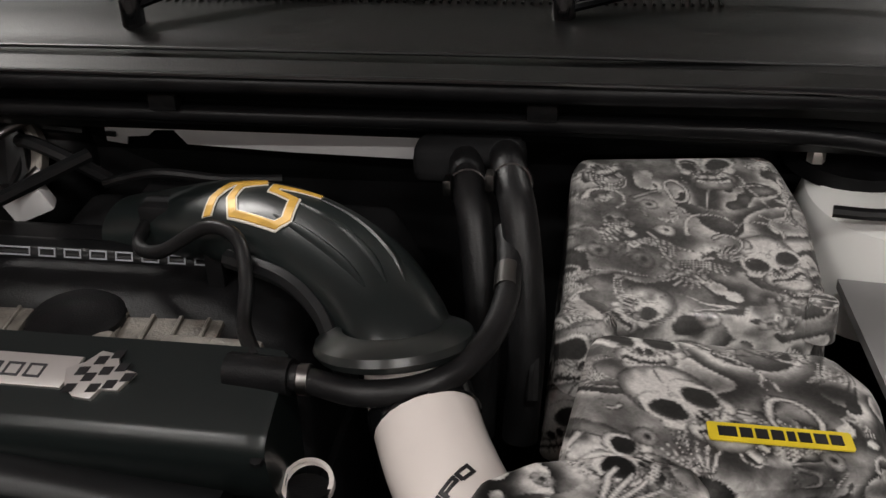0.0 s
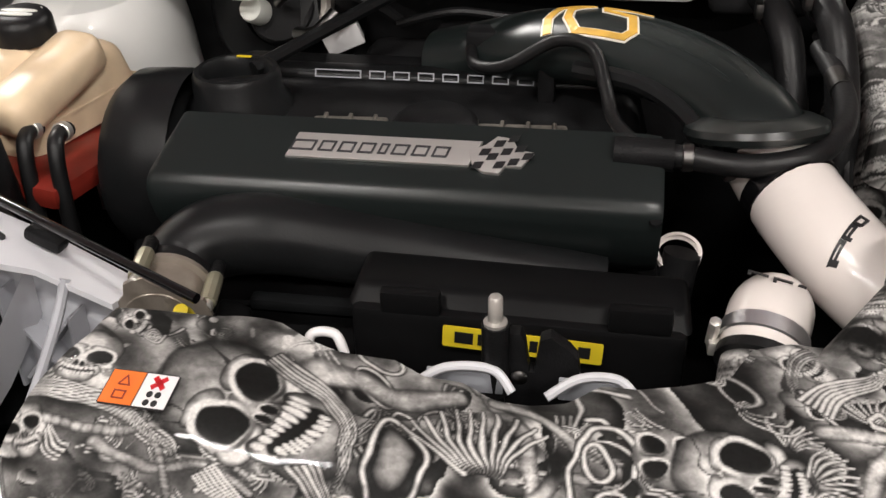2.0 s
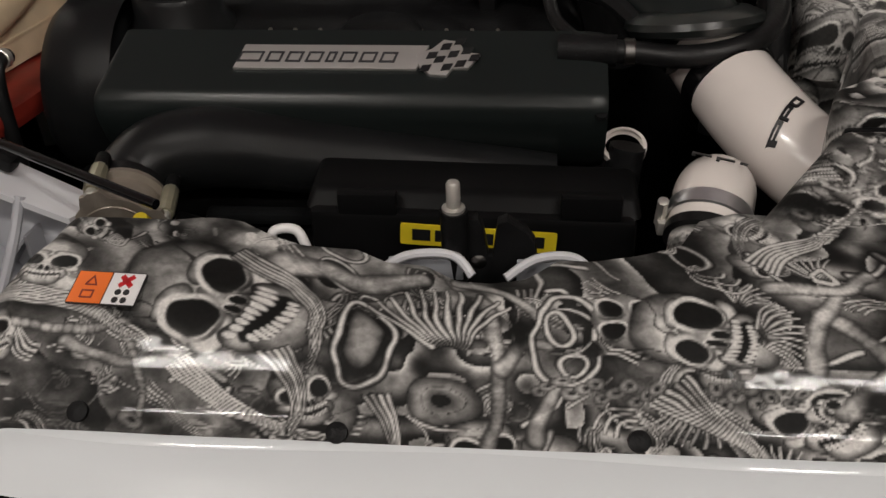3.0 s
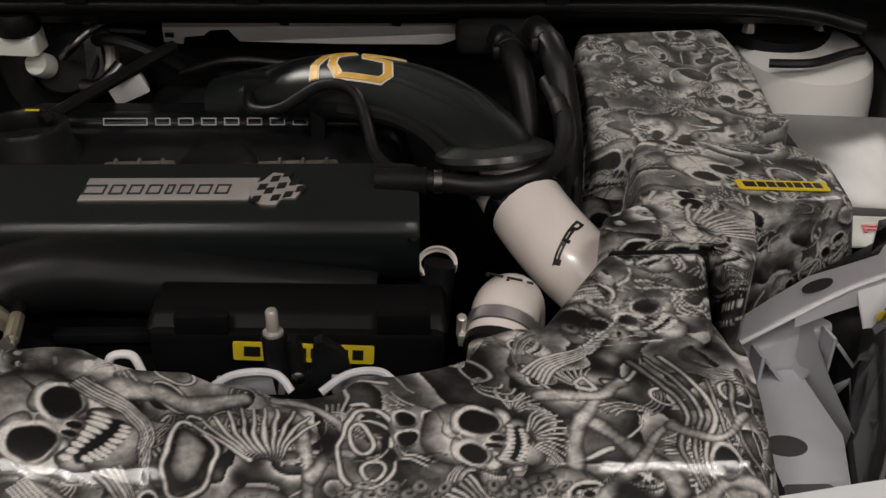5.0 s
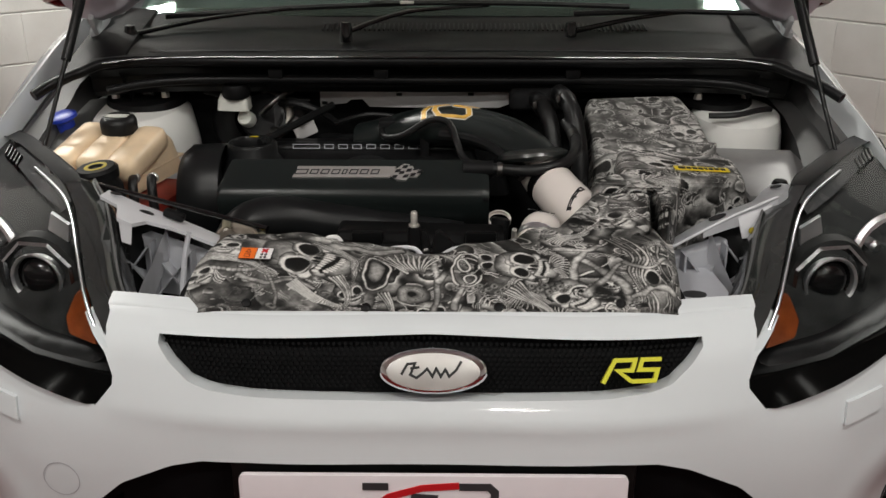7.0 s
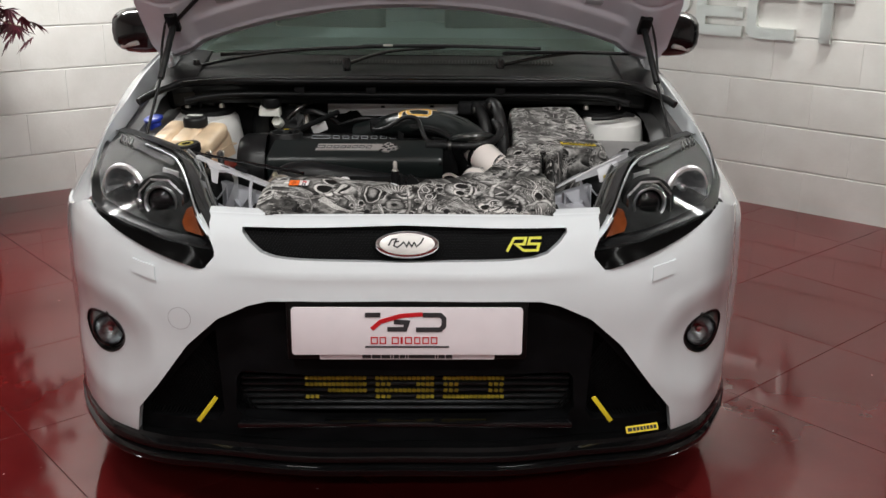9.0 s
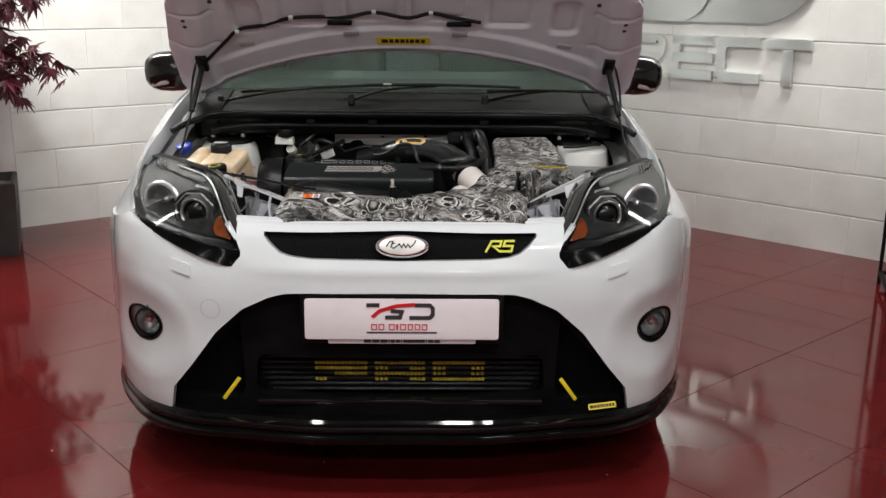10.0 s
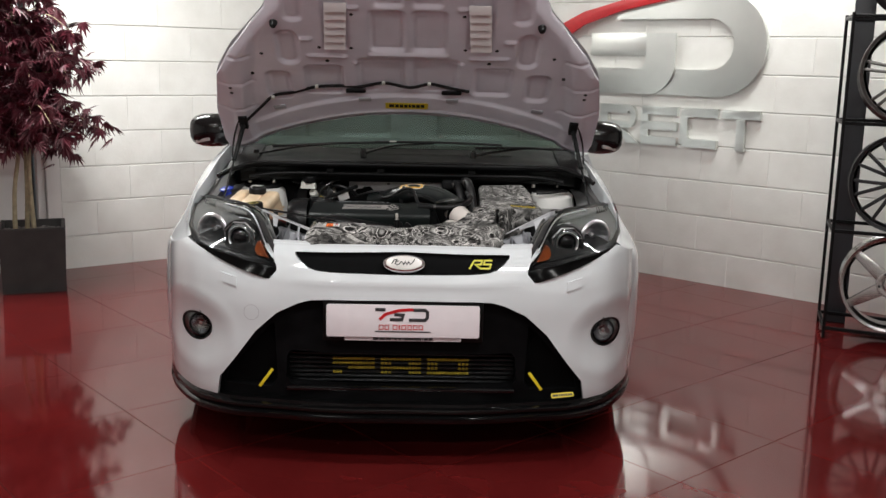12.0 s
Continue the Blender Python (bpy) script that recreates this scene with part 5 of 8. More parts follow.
def hood_relief(x, v):
    h = 0.018
    for c in POCKETS:
        d = soft_box(x, v, *c)
        h -= 0.011 * step(0.5 - d / 0.009) + 0.0035 * step(1 - abs(d + 0.012) / 0.006)
    for cx, cv, w in LEDGES:                                                            # short pressed steps
        h += 0.007 * step(0.5 - soft_box(x, v, cx, cv, w, 0.016, 0.006) / 0.008)
    if abs(x) > 0.60:                                                                   # creases across the side rails
        h -= 0.006 * max(step(1 - abs(v - q) / 0.010) for q in (0.26, 0.42, 0.57))
    e = v - (0.22 - 0.46 * x * x)
    h -= 0.012 * step(1 - e / 0.03) - 0.004 * step(1 - abs(e - 0.035) / 0.012)      # rolled rear edge
    h -= 0.010 * step((e - 0.12) / 0.02) * step((0.66 - abs(x)) / 0.05)            # frame stands proud along the rear
    h += 0.016 * step((abs(x) - 0.60 - 0.03 * math.sin(7 * v)) / 0.05)               # side rails
    h -= 0.030 * step((abs(x) - (0.70 if v < 0.5 else 0.70 - 0.75 * (v - 0.5))) / 0.09)
    return h


HOOD = [(0.0, 0.22), (0.2, 0.202), (0.39, 0.15), (0.55, 0.081), (0.66, 0.02), (0.70, -0.005), (0.74, -0.03), (0.772, -0.02), (0.785, 0.02), (0.785, 0.23), (0.745, 0.465), (0.675, 0.60), (0.585, 0.72), (0.525, 0.80), (0.497, 0.87), (0.45, 0.96), (0.34, 1.02), (0.15, 1.04), (0, 1.045)]
hood = part("bonnet", sheet(mirrored(HOOD), [], 0.0062, lambda x, v, k: hood_at(XC + x, v, hood_relief(x, v) - k), 0.012), MAUVE, car, "raised white bonnet, its pressed inner frame toned mauve-grey for shade", flat_angle=60)
part("bonnet_skin", sheet(mirrored([(x * 1.004, v) for x, v in HOOD]), [], 0.04, lambda x, v, k: hood_at(XC + x, v, -0.012 - 0.03 * (1 - (x / 0.8) ** 2)), 0.0), WHITE, hood)
for sgn in (1, -1):
    for i in range(6):
        c = hood_at(XC + sgn * (0.275 - 0.003 * i), 0.640 + 0.040 * i, 0.014)
        part("vent_louvre", box(0.080, 0.036, 0.004, 0.0015, on_face(c, (1, 0, 0), HV) @ pose(0, 0, 0, -20)), PAPER, hood, "pale vent louvre")
    part("rubber_buffer", lathe([(0, 0.022), (0.010, 0.021), (0.014, 0.012), (0.016, 0.0)], 14, on_face(hood_at(XC + sgn * 0.49, 0.756, 0.012), (1, 0, 0), HV)), RUBBER, hood)
    for u, v, r in ((0.557, 0.579, 0.006), (0.608, 0.466, 0.008), (0.70, 0.40, 0.006), (0.70, 0.37, 0.006), (0.31, 0.545, 0.007), (0.335, 0.62, 0.006), (0.215, 0.62, 0.006), (0.205, 0.80, 0.006)):
        part("clip_hole", lathe([(0, 0.0015), (r, 0.001), (r * 1.2, 0)], 10, on_face(hood_at(XC + sgn * u, v, hood_relief(u, v) + 0.001), (1, 0, 0), HV)), INK, hood)
    for u, v, ang in ((0.525, 0.255, 12), (0.175, 0.328, 2)):
        part("foam_pad", box(0.05, 0.021, 0.005, 0.002, on_face(hood_at(XC + sgn * u, v, hood_relief(u, v) + 0.002), (1, 0, 0), HV) @ pose(0, 0, 0, 0, 0, -sgn * ang)), LILAC, hood, "grey foam pad")
loom = [(-0.700, 0.165), (-0.60, 0.27), (-0.546, 0.325), (-0.47, 0.345), (-0.371, 0.385), (-0.27, 0.390), (-0.193, 0.395), (-0.102, 0.417), (0.0, 0.405), (0.077, 0.415), (0.145, 0.395), (0.235, 0.385)]
part("washer_hose", tube([hood_at(u, v, hood_relief(u, v) + 0.010) for u, v in loom], 0.0062, 8, 5), RUBBER, hood, "black washer hose clipped along the bonnet")
for u, v in ((-0.215, 0.378), (0.165, 0.375)):
    part("washer_jet", box(0.08, 0.016, 0.012, 0.005, on_face(hood_at(u, v, hood_relief(u, v) + 0.010), (1, 0.05, 0), HV)), BLACK, hood, "black washer jet")
for u, v in ((-0.55, 0.322), (-0.37, 0.387), (-0.105, 0.418), (0.075, 0.415)):
    part("hose_clip", box(0.014, 0.016, 0.012, 0.002, on_face(hood_at(u, v, hood_relief(u, v) + 0.011), (1, 0, 0), HV)), MILK, hood)
stk = on_face(hood_at(-0.014, 0.290, hood_relief(0, 0.29) + 0.001), (1, 0, 0), HV)
hs = part("bonnet_sticker", prism(rounded(0.172, 0.036, 0.004), 0.001, 0, stk), YELLOW, car, "yellow sticker under the bonnet", smooth=False)
WORD = [0.021, 0.014, 0.014, 0.014, 0.009, 0.014, 0.014, 0.014]
part("print", bars(WORD, 0.018, 0.004, 0.0006, stk @ pose(0, 0, 0.001)), INK, hs, smooth=False)
part("bonnet_latch_striker", tube([hood_at(XC - 0.015, 0.93, 0.01), hood_at(XC - 0.015, 0.93, 0.05), hood_at(XC + 0.015, 0.93, 0.05), hood_at(XC + 0.015, 0.93, 0.01)], 0.005, 8, 3), STEEL, hood)
# gas struts
for sgn, lowx, lowy, lowz in ((1, 0.735, 0.60, 0.79), (-1, -0.745, 0.62, 0.80)):
    top = hood_at(XC + sgn * 0.682, 0.172, 0.045)
    low = Vector((lowx, lowy, lowz))
    mid = top.lerp(low, 0.42)
    strut = part("gas_strut", tube([top, mid], 0.0095, 12, 1, bend=False), SATIN, car, "black bonnet gas strut")
    part("rod", tube([mid, low], 0.0042, 10, 1, bend=False), SATIN, strut, "thin dark rod")
    part("strut_end", lathe([(0, -0.012), (0.011, -0.010), (0.012, 0.006), (0, 0.010)], 12, Matrix.Translation(low)), SATIN, strut)
    part("strut_mount", box(0.036, 0.075, 0.03, 0.006, on_face(hood_at(XC + sgn * 0.682, 0.182, 0.03), (1, 0, 0), HV)), BLACK, strut, "black strut bracket")
    part("strut_cable", tube([hood_at(XC + sgn * 0.70, 0.19, 0.03), top + Vector((sgn * 0.05, 0.06, -0.05)), Vector((XC + sgn * 0.735, 0.86, 0.99))], 0.004, 8, 6), RUBBER, car)
    part("bonnet_hinge", joined(box(0.02, 0.10, 0.035, 0.006, pose(XC + sgn * 0.735, 1.04, 1.005, 25)), box(0.012, 0.06, 0.05, 0.004, pose(XC + sgn * 0.725, 0.99, 1.03, 40))), WHITE, car, "white bonnet hinge")

# ---- cabin and scuttle ----
cowl = []
for x in np.linspace(-0.70, 0.70, 40):
    sink = 0.012 * max(0, (abs(x) - 0.5) / 0.2) ** 2
    cowl.append([(XC + x, y + 0.03 * (x / 0.7) ** 2 * (1 if y > 0.95 else 0), z - sink) for y, z in ((0.968, 0.80), (0.962, 0.893), (0.865, 0.900), (0.853, 0.912), (0.85, 0.940), (0.83, 0.958), (0.832, 0.972), (0.868, 0.978), (0.875, 0.972), (0.885, 0.970), (0.93, 0.982), (0.985, 0.992), (1.04, 1.000), (1.075, 1.012), (1.12, 1.02))])
part("scuttle_panel", loft(cowl, closed=False), SCUTTLE, car, "black plastic scuttle panel under the windscreen", flat_angle=30)
part("scuttle_grille", joined(*[box(0.003, 0.045, 0.003, 0, pose(XC - 0.25 + 0.010 * i, 1.035, 1.002, 8)) for i in range(70)]), SCUTTLE, car, "fine black ribs of the scuttle vent", smooth=False)
part("bonnet_seal", tube([(-0.770, 0.715, 0.925), (-0.745, 0.742, 0.940), (-0.70, 0.775, 0.957), (-0.62, 0.81, 0.972), (-0.3, 0.812, 0.972), (0, 0.812, 0.973), (0.3, 0.812, 0.972), (0.60, 0.81, 0.972), (0.68, 0.775, 0.957), (0.725, 0.742, 0.940), (0.752, 0.715, 0.925)], 0.0105, 10, 8), SEALR, car, "black rubber bonnet seal")
# thin tubes added along both edges to catch a line of highlight
part("scuttle_edge", tube([(-0.60, 0.905, 0.972), (-0.3, 0.898, 0.9775), (0, 0.897, 0.978), (0.3, 0.898, 0.9775), (0.60, 0.905, 0.972)], 0.0022, 8, 8), SATIN, car, "rolled edge of the scuttle")
part("seal_gleam_tube", tube([(-0.66, 0.792, 0.972), (-0.5, 0.803, 0.9815), (0, 0.803, 0.9825), (0.5, 0.803, 0.9815), (0.64, 0.792, 0.972)], 0.0022, 8, 8), GLOSSB, car, "thin glossy tube added along the bonnet seal for a bright line")
part("lower_seal", tube([(-0.66, 0.80, 0.915), (-0.5, 0.835, 0.93), (0, 0.838, 0.93), (0.5, 0.835, 0.93), (0.64, 0.80, 0.915)], 0.009, 10, 6), SEALR, car)
for u in (-0.33, -0.12, 0.26):
    part("seal_clip", box(0.03, 0.02, 0.018, 0.004, pose(u, 0.835, 0.945)), BLACK, car)
for sgn in (1, -1):
    part("scuttle_corner", loft([[(XC + sgn * x, y, z) for x, z in ((0.62, zz - 0.06), (0.64, zz), (0.70, zz + 0.004), (0.755, zz - 0.012), (0.775, zz - 0.05))] for y, zz in ((0.84, 0.945), (0.90, 0.972), (0.98, 0.992), (1.06, 1.005), (1.15, 1.02))], closed=False), BLACK, car, "black plastic scuttle corner")
# wipers
for piv, elbow, tip, b0, b1 in (((-0.2, 0.955, 1.005), (-0.075, 1.03, 1.035), (0.10, 1.07, 1.042), (-0.16, 1.075, 1.046), (0.40, 1.05, 1.044)), ((-0.665, 1.0, 0.99), (-0.50, 1.03, 1.02), (-0.33, 1.06, 1.036), (-0.60, 1.05, 1.02), (-0.08, 1.08, 1.045)), ((0.27, 0.99, 1.0), (0.40, 1.03, 1.02), (0.52, 1.05, 1.032), (0.28, 1.04, 1.03), (0.68, 1.05, 1.03))):
    arm = part("wiper", joined(tube([piv, elbow, tip], [0.010, 0.008, 0.005], 8, 5, 0.6), lathe([(0, 0.022), (0.010, 0.020), (0.013, 0.008), (0.013, -0.02)], 16, Matrix.Translation(piv))), GLOSSB, car, "black windscreen wiper arm")
    part("wiper_blade", tube([b0, tuple((Vector(b0) + Vector(b1)) / 2 + Vector((0, 0, 0.004))), b1], 0.006, 6, 5), RUBBER, arm)
part("washer_bracket", box(0.03, 0.012, 0.006, 0.002, pose(-0.078, 1.06, 1.05)), STEEL, car)
# windscreen and shell behind
SC = [(1.085, 1.018, 0.685), (1.28, 1.115, 0.665), (1.50, 1.225, 0.635), (1.72, 1.335, 0.60), (1.92, 1.415, 0.57)]
def scr(i, u, k=0.0):
    y, z, w = SC[i]
    return (XC + u * w, y + 0.05 * u * u + k, z - 0.012 * u * u - k)
screen = part("windscreen", loft([[scr(i, u) for u in np.linspace(-1, 1, 25)] for i in range(5)], closed=False), SCREEN, car, "tinted windscreen with green reflections", face=(0, -1, 1))
screen.visible_shadow = False
part("windscreen_shade_band", loft([[(p[0], p[1] - 0.003, p[2] - 0.003) for p in [scr(0, u) for u in np.linspace(-1, 1, 25)]], [(p[0], p[1] + 0.03, p[2] + 0.014) for p in [scr(0, u) for u in np.linspace(-1, 1, 25)]]], closed=False), GLOSSB, screen)
for sgn in (1, -1):
    part("screen_pillar", tube([(XC + sgn * 0.745, 1.12, 1.02), (XC + sgn * 0.72, 1.32, 1.12), (XC + sgn * 0.68, 1.60, 1.27), (XC + sgn * 0.62, 1.95, 1.43)], 0.042, 12, 5, 0.7), WHITE, car, "white screen pillar")
part("dashboard", loft([[(XC + x, y, z) for x in np.linspace(-0.68, 0.68, 12)] for y, z in ((1.10, 0.985), (1.30, 1.02), (1.50, 1.03), (1.58, 0.99), (1.60, 0.70))], closed=False), DASHM, car, "dark grey dashboard behind the windscreen")
for sgn in (1, -1):
    seat = part("front_seat", joined(box(0.48, 0.13, 0.62, 0.05, pose(XC + sgn * 0.37, 2.35, 0.90, -14), 4), box(0.27, 0.10, 0.20, 0.04, pose(XC + sgn * 0.37, 2.42, 1.27, -8), 4)), DASHM, car, "dark front seat with a headrest")
part("rear_view_mirror", box(0.24, 0.03, 0.06, 0.014, pose(XC, 1.72, 1.26, 10), 3), BLACK, car)
BODY = [  # y, half width at sill, waist, waist height
    (1.45, 0.90, 0.90, 0.97), (2.0, 0.895, 0.895, 0.99), (2.8, 0.895, 0.90, 1.01), (3.4, 0.91, 0.915, 1.03), (3.9, 0.88, 0.86, 1.04), (4.20, 0.78, 0.74, 1.02), (4.28, 0.70, 0.66, 0.95)]
rows = []
for y, ws, ww, zw in BODY:
    half = [(0.0, 0.20), (ws * 0.96, 0.20), (ws, 0.27), (ws + 0.008, 0.45), (ww + 0.012, 0.68), (ww, 0.86), (ww - 0.05, zw), (0.0, zw - 0.01)]
    ring = half + [(-a, b) for a, b in reversed(half[1:-1])]
    rows.append([(XC + a, y, b) for a, b in ring])
part("body_shell", loft(rows, caps=True), WHITE, car, "white painted body sides")
ROOF = [(1.92, 0.57, 1.42), (2.3, 0.585, 1.475), (2.8, 0.58, 1.485), (3.3, 0.56, 1.46), (3.75, 0.52, 1.395)]
part("roof", loft([[(XC + u * w, y, z - 0.035 * abs(u) ** 3 - t) for u in np.linspace(-1, 1, 15)] for t in (0,) for y, w, z in ROOF], closed=False), WHITE, car, "white roof panel")
for sgn in (1, -1):
    part("side_window", loft([[(XC + sgn * 0.845, y, 0.99), (XC + sgn * (w + 0.02), y, z - 0.05)] for y, w, z in ((1.55, 0.68, 1.24), (1.92, 0.59, 1.40), (2.6, 0.60, 1.455), (3.3, 0.575, 1.43), (3.8, 0.53, 1.30))], closed=False), GLOSSB, car, "dark side windows")
part("tailgate", loft([[(XC + u * w, y, z) for u in np.linspace(-1, 1, 9)] for y, z, w in ((3.75, 1.39, 0.52), (4.05, 1.22, 0.60), (4.22, 1.0, 0.68))], closed=False), GLOSSB, car, "dark rear screen")
# door mirrors
for sgn in (1, -1):
    c = Vector((XC - 0.02 + sgn * 0.918, 1.50, 1.053))
    sec = []
    for k, (off, sc) in enumerate(((-0.085, 0.35), (-0.07, 0.75), (-0.03, 1.0), (0.02, 1.0), (0.05, 0.9))):
        sec.append([(c.x + sgn * 0.012 * math.sin(k) + 0.105 * sc * math.copysign(abs(math.cos(a)) ** 0.7, math.cos(a)), c.y + off, c.z + 0.078 * sc * math.copysign(abs(math.sin(a)) ** 0.7, math.sin(a))) for a in (2 * math.pi * i / 20 for i in range(20))])
    mir = part("door_mirror", loft(sec, caps=True), GLOSSB, car, "gloss black door mirror with a clear indicator")
    part("mirror_indicator", box(0.075, 0.02, 0.016, 0.006, pose(c.x + sgn * 0.045, c.y - 0.068, c.z - 0.045, 0, sgn * 12, sgn * 25)), PLATEM, mir, "clear indicator lens")
    part("mirror_arm", tube([(XC + sgn * 0.79, 1.56, 1.0), (XC - 0.02 + sgn * 0.85, 1.53, 1.02)], 0.03, 10, 3, 0.6), BLACK, mir)
# wheels
for wx in (1, -1):
    for wy in (0.93, 3.55):
        m = Matrix.Translation((XC + wx * 0.785, wy, 0.325)) @ Matrix.Rotation(radians(90 * wx), 4, "Y")
        tyre = part("wheel", lathe([(0.235, -0.10), (0.30, -0.115), (0.325, -0.09), (0.327, 0.0), (0.325, 0.09), (0.30, 0.115), (0.235, 0.10)], 40, m), RUBBER, car, "black low-profile tyre on an alloy rim")
        part("rim", joined(lathe([(0.235, 0.10), (0.225, 0.09), (0.22, -0.09)], 36, m), *[box(0.045, 0.20, 0.02, 0.006, m @ pose(0, 0, 0.07, 0, 0, 72 * i) @ pose(0, 0.12, 0), 1) for i in range(5)], lathe([(0.06, 0.05), (0.06, 0.085), (0, 0.09)], 20, m)), HUB, tyre, "gunmetal alloy rim")

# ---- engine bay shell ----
# boxes closing off the bay, coloured near-black to hold its shade
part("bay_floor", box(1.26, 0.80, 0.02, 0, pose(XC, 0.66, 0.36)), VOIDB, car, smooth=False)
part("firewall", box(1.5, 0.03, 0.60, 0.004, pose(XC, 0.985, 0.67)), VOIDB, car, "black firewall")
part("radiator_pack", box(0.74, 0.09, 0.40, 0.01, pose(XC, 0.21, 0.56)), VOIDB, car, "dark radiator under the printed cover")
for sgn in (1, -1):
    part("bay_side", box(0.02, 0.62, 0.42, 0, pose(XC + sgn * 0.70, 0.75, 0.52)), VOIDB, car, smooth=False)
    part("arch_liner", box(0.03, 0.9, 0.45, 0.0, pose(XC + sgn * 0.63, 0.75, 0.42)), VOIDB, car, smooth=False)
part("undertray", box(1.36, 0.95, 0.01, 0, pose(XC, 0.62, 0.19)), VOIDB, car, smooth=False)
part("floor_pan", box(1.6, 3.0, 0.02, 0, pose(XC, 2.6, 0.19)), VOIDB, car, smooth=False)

# ---- engine bay fittings ----
# printed radiator cover
COVER = [(-0.362, 0.118), (-0.20, 0.114), (0, 0.113), (0.2, 0.115), (0.345, 0.120), (0.348, 0.20), (0.356, 0.26), (0.362, 0.335), (0.340, 0.345), (0.325, 0.285), (0.25, 0.292), (0.165, 0.292), (0.138, 0.282), (0.123, 0.254), (0.09, 0.243), (0.064, 0.236), (0.04, 0.238), (0.018, 0.230), (-0.004, 0.226), (-0.021, 0.229), (-0.05, 0.236), (-0.077, 0.240), (-0.10, 0.255), (-0.14, 0.257), (-0.165, 0.266), (-0.187, 0.278), (-0.224, 0.284), (-0.279, 0.287), (-0.318, 0.289), (-0.338, 0.28), (-0.348, 0.22)]
FRONT = keyed([(0.11, 0.768), (0.125, 0.776), (0.15, 0.795), (0.175, 0.811), (0.20, 0.818), (0.25, 0.818), (0.30, 0.815), (0.35, 0.80)])


def cover_z(x, y):
    z = FRONT(y)
    z += 0.004 * step((-0.15 - x) / 0.08) * step((y - 0.15) / 0.08)
    z += 0.010 * step((x - 0.09) / 0.08) * step((y - 0.16) / 0.10)
    z -= 0.030 * step((-0.315 - x) / 0.045) ** 1
    z -= 0.025 * step((x - 0.325) / 0.03)
    z -= 0.009 * step((-0.19 - x) / 0.06) * step((y - 0.22) / 0.06)
    z += 0.004 * math.sin(18 * x) * step((y - 0.16) / 0.06)
    z -= 0.010 * step((0.05 - abs(x + 0.005)) / 0.03) * step((y - 0.19) / 0.04)
    return z


cover_bm = sheet(COVER, [], 0.0032, lambda x, y, k: Vector((x, y, cover_z(x, y) - k)), 0.028)
bmesh.ops.subdivide_edges(cover_bm, edges=cover_bm.edges[:], cuts=2, use_grid_fill=True)
printed(part("radiator_cover", cover_bm, WRAP, car, "glossy radiator cover in a grey skull-pattern film", flat_angle=60))
for x, y in ((-0.262, 0.126), (-0.095, 0.120), (0.089, 0.122), (0.258, 0.128)):
    part("cover_clip", lathe([(0, 0.003), (0.004, 0.0025), (0.0068, 0.0015), (0.0075, -0.004)], 14, pose(x, y - 0.002, cover_z(x, y - 0.002) + 0.001, 35)), BLACK, car, "black push clip")
# warning label: orange and white halves
lm = on_face((-0.2575, 0.192, cover_z(-0.2575, 0.192) + 0.0015), (1, -0.05, 0.0), (0.05, 1, 0.20)) @ Matrix.Diagonal((0.86, 1, 1, 1))
lw = part("warning_label", prism(rounded(0.056, 0.029, 0.002), 0.0008, 0, lm), INK, car, "small orange and white warning label", smooth=False)
part("orange_half", prism([(-0.027, -0.0135), (0.0, -0.0135), (0.0, 0.0135), (-0.027, 0.0135)], 0.0011, 0, lm), ORANGE, lw, smooth=False)
part("white_half", prism([(0.001, -0.0135), (0.027, -0.0135), (0.027, 0.0135), (0.001, 0.0135)], 0.0011, 0, lm), PAPER, lw, smooth=False)
part("red_symbol", strokes([[(0.009, 0.002), (0.019, 0.011)], [(0.009, 0.011), (0.019, 0.002)]], 0.004, 0.0014, lm), REDP, lw, smooth=False)
part("fan_symbol", joined(*[prism(disc(0.0026, 10), 0.0014, 0, lm @ pose(0.014 + 0.0034 * a, -0.0065 + 0.0034 * b, 0)) for a in (-1, 1) for b in (-1, 1)]), INK, lw, smooth=False)
part("triangle_symbol", strokes([[(-0.018, 0.002), (-0.009, 0.002), (-0.0135, 0.0095), (-0.018, 0.002)], [(-0.018, -0.009), (-0.009, -0.009), (-0.009, -0.003), (-0.018, -0.003), (-0.018, -0.009)]], 0.0012, 0.0014, lm), REDPL, lw, smooth=False)


def block_skin(bottom, top, bevel=0.014, segs=4):
    """A moulded box between two outlines of the same count, its rims rounded."""
    bm = bmesh.new()
    lo, hi = [bm.verts.new(p) for p in bottom], [bm.verts.new(p) for p in top]
    n = len(lo)
    for i in range(n):
        bm.faces.new((lo[i], lo[(i + 1) % n], hi[(i + 1) % n], hi[i]))
    cap = bm.faces.new(hi)
    bm.faces.new(lo)
    rims = [e for e in bm.edges if all(v in hi for v in e.verts)] + [e for e in bm.edges if (e.verts[0] in hi) != (e.verts[1] in hi)]
    bmesh.ops.bevel(bm, geom=rims, offset=bevel, segments=segs, profile=0.5, affect="EDGES", clamp_overlap=True)
    return bm


# intake duct, scoop, air box and battery cover in the same film
printed(part("intake_duct", block_skin([(0.150, 0.262, 0.77), (0.330, 0.262, 0.77), (0.338, 0.362, 0.77), (0.225, 0.362, 0.77)], [(0.168, 0.268, 0.826), (0.318, 0.264, 0.842), (0.333, 0.358, 0.864), (0.247, 0.362, 0.860)], 0.010), WRAP, car, "glossy air intake duct in a skull-pattern film"), 0.003)
part("duct_joint", block_skin([(0.24, 0.358, 0.77), (0.34, 0.340, 0.77), (0.342, 0.372, 0.77), (0.25, 0.376, 0.77)], [(0.249, 0.362, 0.853), (0.336, 0.352, 0.858), (0.340, 0.370, 0.858), (0.252, 0.374, 0.854)], 0.004, 2), BLACK, car, "black rubber joint between duct and scoop")
